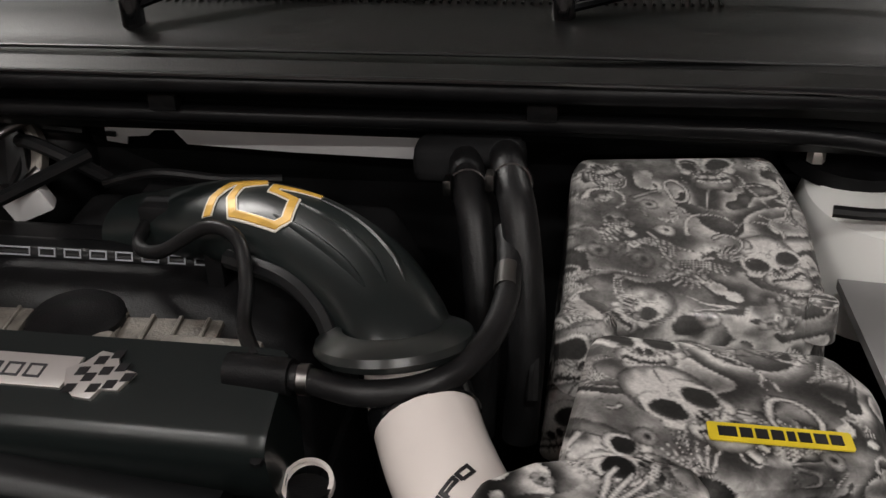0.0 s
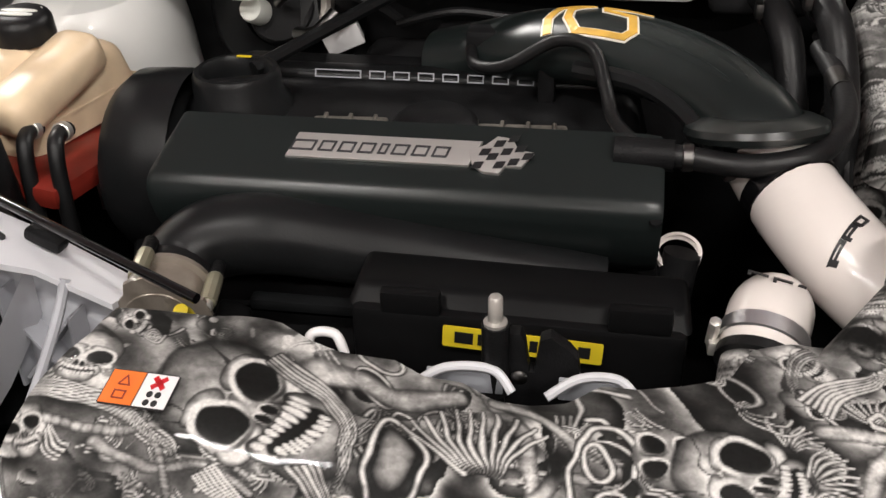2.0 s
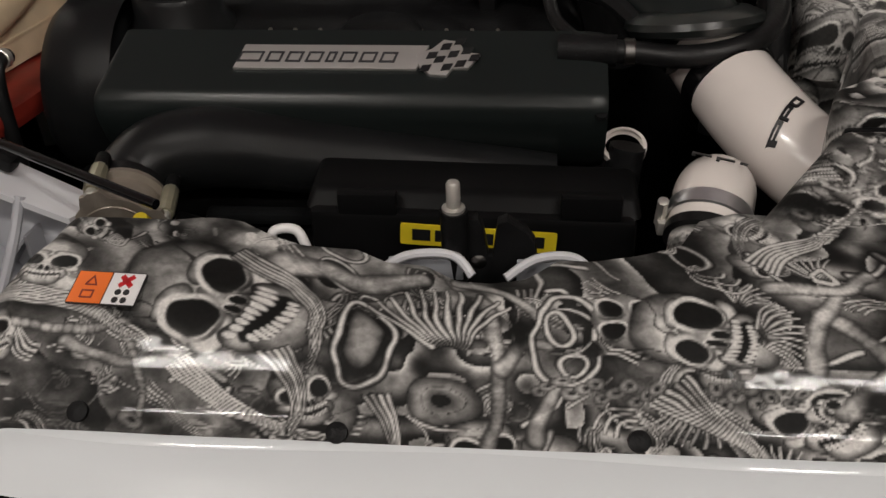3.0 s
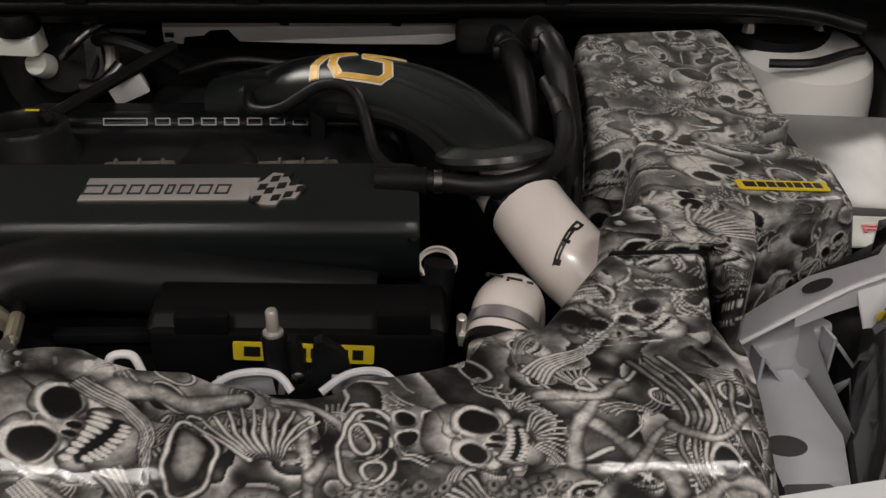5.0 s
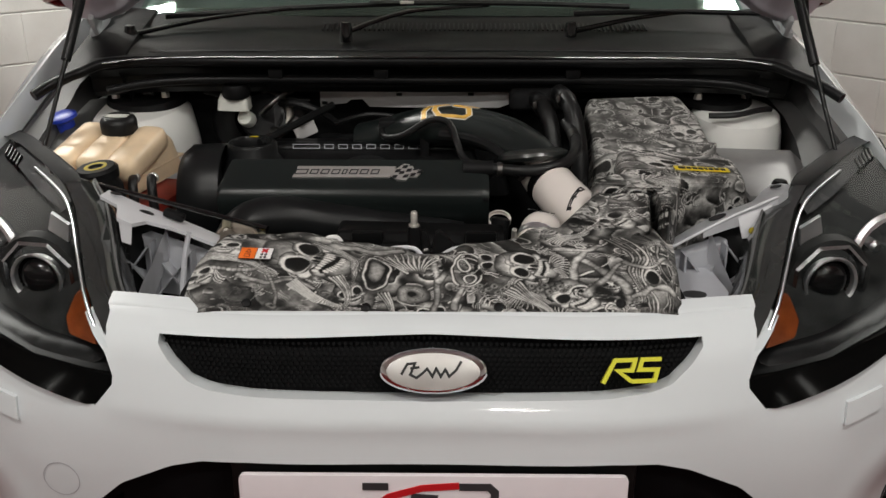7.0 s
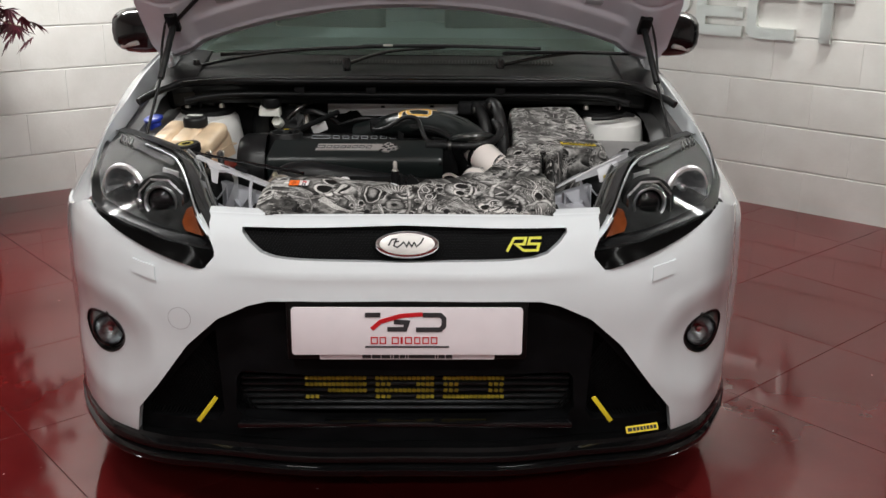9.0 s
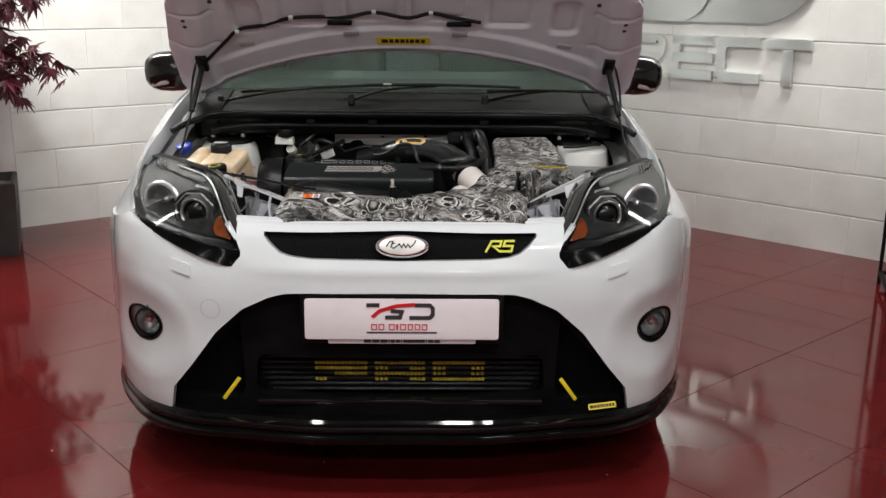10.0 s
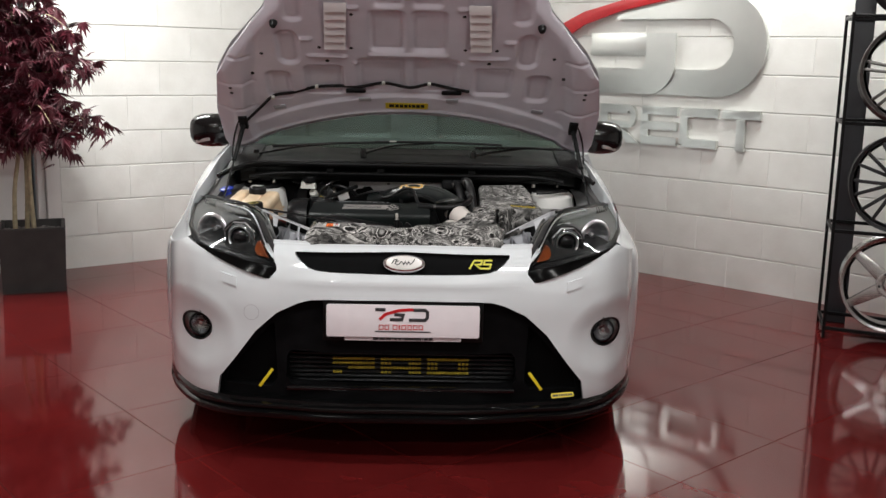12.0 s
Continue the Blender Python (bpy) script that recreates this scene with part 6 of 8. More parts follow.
SCOOP = [(0.252, 0.374), (0.246, 0.392), (0.254, 0.415), (0.285, 0.434), (0.34, 0.448), (0.385, 0.440), (0.395, 0.420), (0.378, 0.355), (0.352, 0.298), (0.340, 0.302), (0.345, 0.366)]
printed(part("intake_scoop", block_skin([(x, y, 0.775) for x, y in SCOOP], [(x, y, 0.868 - 0.05 * max(0, 0.37 - y) - 0.10 * max(0, 0.285 - x)) for x, y in SCOOP], 0.010), WRAP, car, "glossy intake scoop in a skull-pattern film"), 0.003)
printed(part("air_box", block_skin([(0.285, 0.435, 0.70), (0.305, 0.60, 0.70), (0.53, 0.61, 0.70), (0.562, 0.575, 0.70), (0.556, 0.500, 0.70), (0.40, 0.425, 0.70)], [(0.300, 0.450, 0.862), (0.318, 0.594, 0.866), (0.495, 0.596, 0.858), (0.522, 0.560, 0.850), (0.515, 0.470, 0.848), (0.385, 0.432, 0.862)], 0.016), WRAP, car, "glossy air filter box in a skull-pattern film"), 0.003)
sm = on_face((0.444, 0.487, 0.8578), (1, 0.08, -0.075), (-0.05, 1, 0.06))
ab = part("air_box_sticker", prism(rounded(0.095, 0.017, 0.002), 0.0012, 0, sm), YELLOW, car, "yellow sticker on the air filter box", smooth=False)
part("print", bars([w * 0.58 for w in WORD], 0.009, 0.0022, 0.0006, sm @ pose(0, 0, 0.0012)), INK, ab, smooth=False)
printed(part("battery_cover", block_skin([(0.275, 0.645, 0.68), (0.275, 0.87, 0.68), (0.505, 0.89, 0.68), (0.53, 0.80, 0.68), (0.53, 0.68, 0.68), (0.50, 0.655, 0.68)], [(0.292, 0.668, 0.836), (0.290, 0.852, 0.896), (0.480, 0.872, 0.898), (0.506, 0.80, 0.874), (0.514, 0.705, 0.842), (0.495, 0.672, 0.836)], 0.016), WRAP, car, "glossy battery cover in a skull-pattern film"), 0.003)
printed(part("battery_cover_lug", lathe([(0, 0.012), (0.02, 0.010), (0.026, 0.0), (0.026, -0.06)], 20, pose(0.312, 0.655, 0.828)), WRAP, car), 0.003)
printed(part("air_box_lug", lathe([(0, 0.006), (0.012, 0.005), (0.014, -0.03)], 16, pose(0.505, 0.68, 0.842)), WRAP, car), 0.003)

# inlet plenum
PLEN = [(0.560, 0.846), (0.553, 0.8522), (0.486, 0.8245), (0.479, 0.8195), (0.475, 0.811), (0.476, 0.796), (0.482, 0.775), (0.492, 0.755), (0.51, 0.735), (0.56, 0.72)]
bm = bmesh.new()
prof = [(-0.3795, 0.955), (-0.3775, 0.985), (-0.3735, 1.0), (-0.33, 1.0), (-0.2, 1.0), (0.07, 1.0), (0.082, 0.985), (0.086, 0.95)]
plen = part("inlet_plenum", loft([[(x + (0.16 * (y - 0.475) if x < -0.36 else 0), 0.505 + (y - 0.505) * k, 0.775 + (z - 0.775) * k) for y, z in PLEN] for x, k in prof], caps=True), PLENUM, car, "dark green-grey satin inlet plenum", flat_angle=35)
slope = Vector((0, 0.087, 0.036)).normalized()
nm = on_face((-0.160, 0.5194, 0.8385), (1, 0.0, 0), slope)
name_plate = part("name_plate", prism([(-0.093, -0.0145), (0.075, -0.0145), (0.085, 0.0145), (-0.086, 0.0145)], 0.0035, 0.0006, nm), PLATEM, car, "satin silver name plate on the plenum", flat_angle=30)
part("print", bars([0.022, 0.014, 0.014, 0.014, 0.008, 0.014, 0.014, 0.014], 0.0125, 0.0045, 0.0008, nm @ pose(-0.018, -0.001, 0.0035), 0.003, True), DARKINK, name_plate, "dark word bars", smooth=False)
fl = part("flag_badge", prism([(0.078, -0.012), (0.088, -0.021), (0.103, -0.022), (0.108, -0.013), (0.122, -0.013), (0.132, 0.004), (0.118, 0.006), (0.112, 0.019), (0.098, 0.021), (0.088, 0.010), (0.074, 0.003)], 0.004, 0.0006, nm), PLATEM, car, "waving chequered flag badge")
for r in range(5):
    for c in range(5):
        if (r + c) % 2 == 0 and (r, c) not in ((4, 0), (4, 4), (0, 4), (3, 4)):
            part("flag_check", prism([(0.0, 0.0), (0.0085, 0.001), (0.011, 0.0085), (0.0025, 0.0075)], 0.0008, 0, nm @ pose(0.078 + 0.0096 * c + 0.0026 * r, -0.0185 + 0.0078 * r + 0.003 * math.sin(1.3 * c), 0.004)), INK, fl, smooth=False)
part("plenum_flange", box(0.36, 0.016, 0.012, 0.004, pose(-0.10, 0.445, 0.715)), SATIN, car)
part("plenum_bolt", lathe([(0, 0.004), (0.005, 0.003), (0.006, 0)], 8, pose(0.080, 0.476, 0.806, 20)), SATIN, car)
part("inlet_pipe", tube([(-0.334, 0.405, 0.755), (-0.333, 0.428, 0.762), (-0.312, 0.452, 0.774), (-0.262, 0.466, 0.776), (-0.19, 0.475, 0.764), (-0.08, 0.478, 0.75), (0.04, 0.478, 0.735)], [0.034, 0.036, 0.037, 0.038, 0.036, 0.032, 0.028], 20, 6), SATIN, car, "smooth black inlet pipe into the plenum")
# throttle body
ax = Vector((-0.177, 0.984, 0.02)).normalized()
facing = Vector((0.36, -0.60, 0.48))
facing = (facing - ax * facing.dot(ax)).normalized()      # the side of the body that shows, local y
side = facing.cross(ax)
tm = Matrix.Translation((-0.3294, 0.3832, 0.7542)) @ Matrix((side, facing, ax)).transposed().to_4x4()
thr = part("throttle_body", lathe([(0.0, -0.035), (0.030, -0.035), (0.034, -0.03), (0.034, 0.006), (0.0395, 0.008), (0.0395, 0.013), (0.035, 0.014), (0.035, 0.020)], 32, tm), CASTB, car, "beige cast throttle body")
part("throttle_flange", prism([(0.046 * math.cos(a) * k, 0.046 * math.sin(a) * k) for a, k in ((math.tau * i / 32, 1.0 if i % 8 in (3, 4, 5) else 0.82) for i in range(32))], 0.005, 0.001, tm @ pose(0, 0, -0.034)), CASTB, thr, "cast mounting flange")
for a in (45, 135, 225, 315):
    at = tm @ pose(0.043 * math.cos(radians(a)), 0.043 * math.sin(radians(a)), 0.0)
    part("throttle_post", lathe([(0, -0.026), (0.0068, -0.026), (0.0075, -0.024), (0.0075, 0.010), (0.0066, 0.012), (0, 0.012)], 10, at), POSTM, thr, "dull brass-coloured bolt sleeve", flat_angle=20)
    part("post_cap", lathe([(0.0062, 0.012), (0.0062, 0.030), (0.0035, 0.034), (0, 0.035)], 12, at), BLACK, thr)
    part("post_washer", lathe([(0.0035, -0.034), (0.0050, -0.033), (0.0050, -0.026)], 10, at), STEEL, thr)
part("throttle_motor", joined(box(0.030, 0.038, 0.034, 0.007, tm @ pose(-0.056, 0.000, -0.010), 3), lathe([(0, 0.014), (0.012, 0.013), (0.014, 0.010), (0.014, -0.018), (0, -0.018)], 18, tm @ pose(-0.066, 0.008, -0.026) @ pose(0, 0, 0, 30, -40))), BOXB, thr, "black motor housing")
part("throttle_gasket", lathe([(0.034, 0.015), (0.0380, 0.016), (0.0380, 0.032), (0.034, 0.034)], 28, tm), RUBBER, thr)
part("yellow_cap", lathe([(0, 0.012), (0.006, 0.011), (0.0075, 0.0), (0.0075, -0.012)], 12, pose(-0.282, 0.318, 0.788, 30)), YELLOW, car, "small yellow dipstick cap")

# cam cover with oil filler
cam_cov = part("cam_cover", block_skin([(-0.41, 0.565, 0.70), (0.09, 0.565, 0.70), (0.09, 0.83, 0.70), (-0.41, 0.83, 0.70)], [(-0.395, 0.60, 0.808), (0.07, 0.60, 0.808), (0.06, 0.79, 0.828), (-0.39, 0.79, 0.828)], 0.016), BLACK, car, "matt black cam cover")
part("cam_cover_rib", box(0.44, 0.03, 0.022, 0.008, pose(-0.16, 0.735, 0.818, 6), 3), SATIN, cam_cov, "raised rib on the cam cover")
part("cover_lettering", bars([0.052, 0.018, 0.018, 0.018, 0.018, 0.018, 0.018, 0.018], 0.009, 0.009, 0.001, on_face((-0.165, 0.7215, 0.8265), (1, 0, 0), (0, 0.35, 1)), 0.0, True), GREYP, cam_cov, "row of pale raised bars", smooth=False)
fill = part("oil_filler_neck", lathe([(0.058, -0.03), (0.056, 0.0), (0.047, 0.012), (0.046, 0.032), (0.043, 0.037), (0.038, 0.037), (0.035, 0.032), (0.034, 0.015), (0, 0.015)], 32, pose(-0.350, 0.655, 0.818)), SATIN, car, "black oil filler neck and cap")
part("filler_grip", box(0.06, 0.012, 0.014, 0.004, pose(-0.350, 0.655, 0.838, 0, 0, 20)), BLACK, fill)
part("filler_mark", box(0.016, 0.004, 0.001, 0, pose(-0.352, 0.688, 0.8555)), YELLOW, fill, "yellow mark", smooth=False)
part("coil_cover", lathe([(0, 0.018), (0.035, 0.017), (0.043, 0.010), (0.045, -0.01)], 28, pose(-0.135, 0.622, 0.812)), BLACK, car, "round black breather cap")
part("belt_cover", joined(lathe([(0, 0.034), (0.05, 0.034), (0.085, 0.028), (0.098, 0.012), (0.10, -0.02), (0.10, -0.05)], 36, pose(-0.446, 0.640, 0.752, 0, -90, 0))), SATIN, car, "round grey-black timing belt cover")
part("belt_cover_body", block_skin([(-0.46, 0.50, 0.60), (-0.385, 0.50, 0.60), (-0.385, 0.72, 0.60), (-0.46, 0.72, 0.60)], [(-0.452, 0.60, 0.79), (-0.40, 0.60, 0.79), (-0.40, 0.72, 0.842), (-0.45, 0.72, 0.838)], 0.025), SATIN, car, "black plastic timing cover")
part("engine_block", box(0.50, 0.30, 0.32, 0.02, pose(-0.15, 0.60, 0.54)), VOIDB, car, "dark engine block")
for x0 in (-0.255, -0.115, -0.02, 0.02):
    part("inlet_runner", box(0.052, 0.05, 0.03, 0.008, pose(x0, 0.582, 0.808)), CAST, car, "dull cast inlet runner")
part("ignition_box", box(0.14, 0.08, 0.05, 0.012, pose(-0.10, 0.835, 0.815, 0, 0, 4), 3), BLACK, car)
part("coil_bracket", box(0.018, 0.02, 0.09, 0.004, pose(-0.03, 0.70, 0.825)), BLACK, car)
def drape(bm, target, lift, cuts=3):
    """Lay a flat shape, drawn from above, down onto a curved body."""
    tree = BVHTree.FromPolygons([v.co.copy() for v in target.data.vertices], [tuple(p.vertices) for p in target.data.polygons])
    if cuts:
        bmesh.ops.subdivide_edges(bm, edges=bm.edges[:], cuts=cuts, use_grid_fill=True)
    for v in bm.verts:
        hit = tree.ray_cast(Vector((v.co.x, v.co.y, 1.2)), Vector((0, 0, -1)))[0]
        if hit is not None:
            v.co.z = hit.z + lift + v.co.z
    return bm


# over-engine air pipe with its emblem
pipe = [(-0.16, 0.79, 0.822), (-0.10, 0.775, 0.838), (-0.04, 0.748, 0.858), (0.02, 0.715, 0.870), (0.075, 0.682, 0.872), (0.125, 0.640, 0.868), (0.155, 0.602, 0.860), (0.168, 0.580, 0.852), (0.174, 0.568, 0.842)]
air = part("boost_pipe", tube(pipe, [0.043, 0.047, 0.051, 0.052, 0.049, 0.046, 0.044, 0.044, 0.045], 26, 6, 0.70), PLENUM, car, "satin black moulded air pipe over the engine")
part("pipe_flange", lathe([(0.040, 0.014), (0.050, 0.012), (0.062, 0.006), (0.064, 0.0), (0.060, -0.006), (0.045, -0.01)], 32, Matrix.Translation((0.166, 0.572, 0.853)) @ Vector((-0.10, 0.30, 1)).to_track_quat("Z", "Y").to_matrix().to_4x4()), FLANGEB, air, "glossy black lip at the pipe's end")
for off in (-0.010, 0.010, 0.028):
    part("pipe_ridge", drape(moved(tube([(0.045 + off * 0.6, 0.690 + off, 0), (0.085 + off, 0.662 + off * 0.8, 0), (0.125 + off, 0.625 + off * 0.5, 0), (0.148 + off * 0.8, 0.596 + off * 0.3, 0)], [0.001, 0.004, 0.004, 0.001], 6, 6), Matrix.Diagonal((1, 1, 0.5, 1))), air, 0.0, 0), PLENUM, air, "raised ridge along the pipe")
part("pipe_rib", tube([(0.0, 0.660, 0.868), (0.06, 0.632, 0.868), (0.10, 0.598, 0.858), (0.125, 0.555, 0.845), (0.145, 0.525, 0.83)], 0.009, 8, 6), SATIN, air)


lay = Matrix(((1.0, 0.22, 0, 0.021), (-0.46, 0.74, 0, 0.703), (0, 0, 1, 0), (0, 0, 0, 1)))
SWEEP = [[(-0.0457, -0.034), (-0.051, -0.009), (-0.046, 0.021), (-0.0175, 0.0436)], [(-0.014, 0.036), (-0.034, 0.0175), (-0.031, -0.007), (-0.0176, -0.030), (0.030, -0.032), (0.037, -0.021), (0.029, 0.012), (0.003, 0.0185), (0.000, 0.031), (0.0436, 0.041)]]
for k, line in enumerate(SWEEP):
    part("pipe_emblem_edge", drape(strokes([line], 0.0115, 0.001, lay), air, 0.0005), PALE, air, "pale outline", smooth=False)
    part("pipe_emblem", drape(strokes([line], 0.0078, 0.0016, lay), air, 0.0008), GOLD, air, "amber angular emblem", smooth=False)
part("breather_hose", tube([(-0.115, 0.745, 0.855), (-0.105, 0.70, 0.852), (-0.07, 0.675, 0.862), (-0.02, 0.668, 0.893), (0.015, 0.650, 0.893), (0.030, 0.620, 0.868), (0.040, 0.580, 0.852), (0.060, 0.548, 0.845)], 0.0065, 10, 6), RUBBER, car, "thin black breather hose")
part("sensor_plug", box(0.04, 0.03, 0.025, 0.005, pose(-0.10, 0.75, 0.862)), BLACK, car)
# hose from plenum to the right, with its clamp
hose = part("vacuum_hose", tube([(0.055, 0.534, 0.843), (0.10, 0.530, 0.843), (0.155, 0.515, 0.845), (0.208, 0.526, 0.852), (0.238, 0.568, 0.860), (0.248, 0.63, 0.866), (0.243, 0.69, 0.872), (0.238, 0.72, 0.876)], 0.0105, 12, 6), RUBBER, car, "thick black vacuum hose")
part("hose_clamp", lathe([(0.0115, -0.005), (0.0125, -0.004), (0.0125, 0.004), (0.0115, 0.005)], 18, Matrix.Translation((0.105, 0.529, 0.843)) @ pose(0, 0, 0, 0, 90, 0)), HUB, hose, "dull hose clamp")
part("hose_socket", tube([(0.042, 0.535, 0.842), (0.094, 0.531, 0.843)], 0.0145, 14, 3), BLACK, hose)
part("hose_sleeve", tube([(0.247, 0.635, 0.867), (0.245, 0.665, 0.870)], 0.0110, 12, 3), HUB, hose)
# heater hoses
for hx, hy, hz, d in ((0.198, 0.758, 0.888, 0.0), (0.240, 0.735, 0.906, 0.02)):
    hh = part("heater_hose", tube([(hx - 0.01, hy + 0.06, hz + 0.01), (hx, hy + 0.01, hz + 0.008), (hx + 0.012, hy - 0.03, hz - 0.02), (hx + 0.022, hy - 0.07, hz - 0.10), (hx + 0.018, hy - 0.09, hz - 0.20)], 0.0165, 14, 6), RUBBER, car, "thick black heater hose")
    part("hose_clamp", lathe([(0.0175, -0.006), (0.019, -0.005), (0.019, 0.005), (0.0175, 0.006)], 18, Matrix.Translation((hx, hy + 0.008, hz + 0.006)) @ pose(0, 0, 0, 70, 0, 0)), HUB, hh, "spring hose clamp")
    part("clamp_ear", box(0.008, 0.016, 0.016, 0.002, pose(hx - 0.018, hy + 0.0, hz + 0.012)), HUB, hh)
part("hose_housing", box(0.11, 0.05, 0.04, 0.015, pose(0.19, 0.835, 0.893), 3), VOIDB, car)
# white silicone hoses
wh = part("silicone_hose", tube([(0.182, 0.566, 0.826), (0.194, 0.535, 0.816), (0.214, 0.492, 0.803), (0.243, 0.452, 0.786), (0.284, 0.424, 0.765), (0.345, 0.410, 0.742)], [0.041, 0.041, 0.041, 0.041, 0.041, 0.040], 24, 7), SILICONE, car, "glossy white silicone turbo hose")
part("hose_band", lathe([(0.0415, -0.009), (0.0432, -0.008), (0.0432, 0.008), (0.0415, 0.009)], 28, Matrix.Translation((0.1955, 0.532, 0.8152)) @ Vector((0.014, -0.028, -0.010)).to_track_quat("Z", "Y").to_matrix().to_4x4()), GLOSSB, wh, "black hose band")
pr = Matrix(((0.44, -0.50, 0, 0.230), (0.55, 0.30, 0, 0.444), (0, 0, 1, 0), (0, 0, 0, 1)))
part("hose_print", drape(strokes([[(-0.03, -0.006), (-0.03, 0.006), (-0.014, 0.006), (-0.014, 0.0), (-0.028, 0.0)], [(-0.009, -0.006), (-0.009, 0.006), (0.007, 0.006), (0.007, 0.0), (-0.007, 0.0)], [(0.012, -0.004), (0.012, 0.006), (0.026, 0.006), (0.026, -0.004), (0.012, -0.004)]], 0.0036, 0.001, pr), wh, 0.0006), INK, wh, "plain dark print bars", smooth=False)
cp = part("silicone_coupler", tube([(0.156, 0.338, 0.774), (0.160, 0.355, 0.784), (0.165, 0.376, 0.788), (0.172, 0.396, 0.778), (0.176, 0.407, 0.750), (0.178, 0.410, 0.72)], [0.0315, 0.0315, 0.0315, 0.031, 0.030, 0.030], 28, 7), SILICONE, car, "white silicone coupler with a T-bolt clamp")
cm = Matrix.Translation((0.1592, 0.352, 0.7825)) @ Vector((0.006, 0.021, 0.009)).to_track_quat("Z", "Y").to_matrix().to_4x4()
part("t_bolt_clamp", lathe([(0.0316, -0.007), (0.0332, -0.006), (0.0332, 0.006), (0.0316, 0.007)], 32, cm), REFLECT, cp, "polished steel clamp band")
part("clamp_bolt", joined(lathe([(0, 0.014), (0.0045, 0.012), (0.0045, -0.016), (0, -0.018)], 8, pose(0.122, 0.351, 0.790, 20)), box(0.014, 0.016, 0.012, 0.002, pose(0.126, 0.353, 0.776))), STEEL, cp)
part("coupler_print", strokes([[(-0.020, -0.003), (-0.020, 0.003), (-0.006, 0.003)], [(-0.001, -0.003), (-0.001, 0.003), (0.012, 0.003)], [(0.016, 0.002), (0.022, 0.001)]], 0.0028, 0.001, on_face((0.166, 0.379, 0.8195), (1, -0.25, -0.10), (0.2, 1, -0.1))), INK, cp, "plain dark print bars", smooth=False)
printed(part("alloy_pipe", tube([(0.158, 0.348, 0.780), (0.152, 0.320, 0.764), (0.152, 0.29, 0.742), (0.155, 0.255, 0.70)], 0.0275, 22, 6), WRAP, car, "alloy pipe in a skull-pattern film"), 0.003)
part("coupler_lip", lathe([(0.028, -0.005), (0.0330, -0.004), (0.0330, 0.004), (0.031, 0.005)], 28, Matrix.Translation((0.156, 0.337, 0.7735)) @ Vector((0.006, 0.021, 0.010)).to_track_quat("Z", "Y").to_matrix().to_4x4()), RUBBER, cp)
# dipstick tube with a pale ring
dip = part("breather_tube", tube([(0.108, 0.502, 0.762), (0.104, 0.495, 0.735), (0.098, 0.470, 0.68), (0.095, 0.45, 0.60)], 0.017, 16, 5), BLACK, car, "upright black breather tube")
part("pale_ring", lathe([(0.0175, -0.003), (0.021, -0.003), (0.021, 0.004), (0.0175, 0.005)], 24, Matrix.Translation((0.105, 0.508, 0.757)) @ pose(0, 0, 0, 25)), SILICONE, dip, "pale plastic ring")
# fuse box
fb = part("relay_box", block_skin([(-0.165, 0.372, 0.60), (0.108, 0.372, 0.60), (0.108, 0.445, 0.60), (-0.165, 0.445, 0.60)], [(-0.165, 0.374, 0.768), (0.108, 0.374, 0.762), (0.108, 0.445, 0.763), (-0.165, 0.445, 0.769)], 0.006, 2), BOXB, car, "black plastic relay box with a clipped lid")
part("lid", block_skin([(-0.169, 0.381, 0.766), (0.112, 0.381, 0.760), (0.112, 0.449, 0.760), (-0.169, 0.449, 0.766)], [(-0.164, 0.396, 0.780), (0.108, 0.396, 0.774), (0.108, 0.446, 0.774), (-0.164, 0.446, 0.780)], 0.006), BOXB, fb, "black lid")
for x0 in (-0.115, 0.070):
    part("lid_clip", box(0.05, 0.012, 0.022, 0.003, pose(x0, 0.381, 0.773)), BOXB, fb)
ym = on_face((-0.0225, 0.3705, 0.7465), (1, 0, -0.055), (0, 0.06, 1))
yl = part("relay_box_sticker", prism(rounded(0.130, 0.020, 0.002), 0.001, 0, ym), YELLOW, car, "yellow sticker on the relay box", smooth=False)
part("print", bars([w * 0.72 for w in WORD], 0.0105, 0.0040, 0.0006, ym @ pose(0, 0, 0.001)), INK, yl, smooth=False)
# bonnet latch and stud
latch = part("bonnet_latch", prism([(-0.0275, 0.755), (-0.0275, 0.817), (-0.024, 0.822), (-0.017, 0.822), (-0.0137, 0.816), (-0.010, 0.790), (-0.0065, 0.790), (-0.003, 0.818), (0.004, 0.8215), (0.018, 0.811), (0.024, 0.803), (0.0265, 0.785), (0.022, 0.755)], 0.012, 0.0015, on_face((0, 0.296, 0), (1, 0, 0), (0, 0, 1))), BLACK, car, "black bonnet latch between white plates", flat_angle=25)
part("latch_rivet", lathe([(0, 0.003), (0.004, 0.0025), (0.006, 0.001), (0.006, 0)], 12, pose(-0.016, 0.2735, 0.793, 90)), HUB, latch)
part("latch_stud", lathe([(0.0085, -0.004), (0.0085, 0.0), (0.0052, 0.001), (0.0052, 0.019), (0.004, 0.021), (0, 0.022)], 12, pose(-0.034, 0.282, 0.834)), STEEL, latch, "zinc threaded stud")
part("stud_sleeve", tube([(-0.034, 0.282, 0.832), (-0.034, 0.284, 0.77)], 0.010, 12, 2, bend=False), BLACK, latch)
for x0, x1 in ((-0.090, -0.020), (0.004, 0.068)):
    part("latch_plate", tube([(x0, 0.258, 0.790), (x0 + 0.022, 0.270, 0.799), (x1 - 0.015, 0.272, 0.799), (x1, 0.262, 0.788)], 0.0035, 8, 6), INNER, car, "white painted latch plate edge")
    part("latch_web", box(x1 - x0 - 0.015, 0.004, 0.018, 0.001, pose((x0 + x1) / 2, 0.276, 0.784)), GREYP, car)
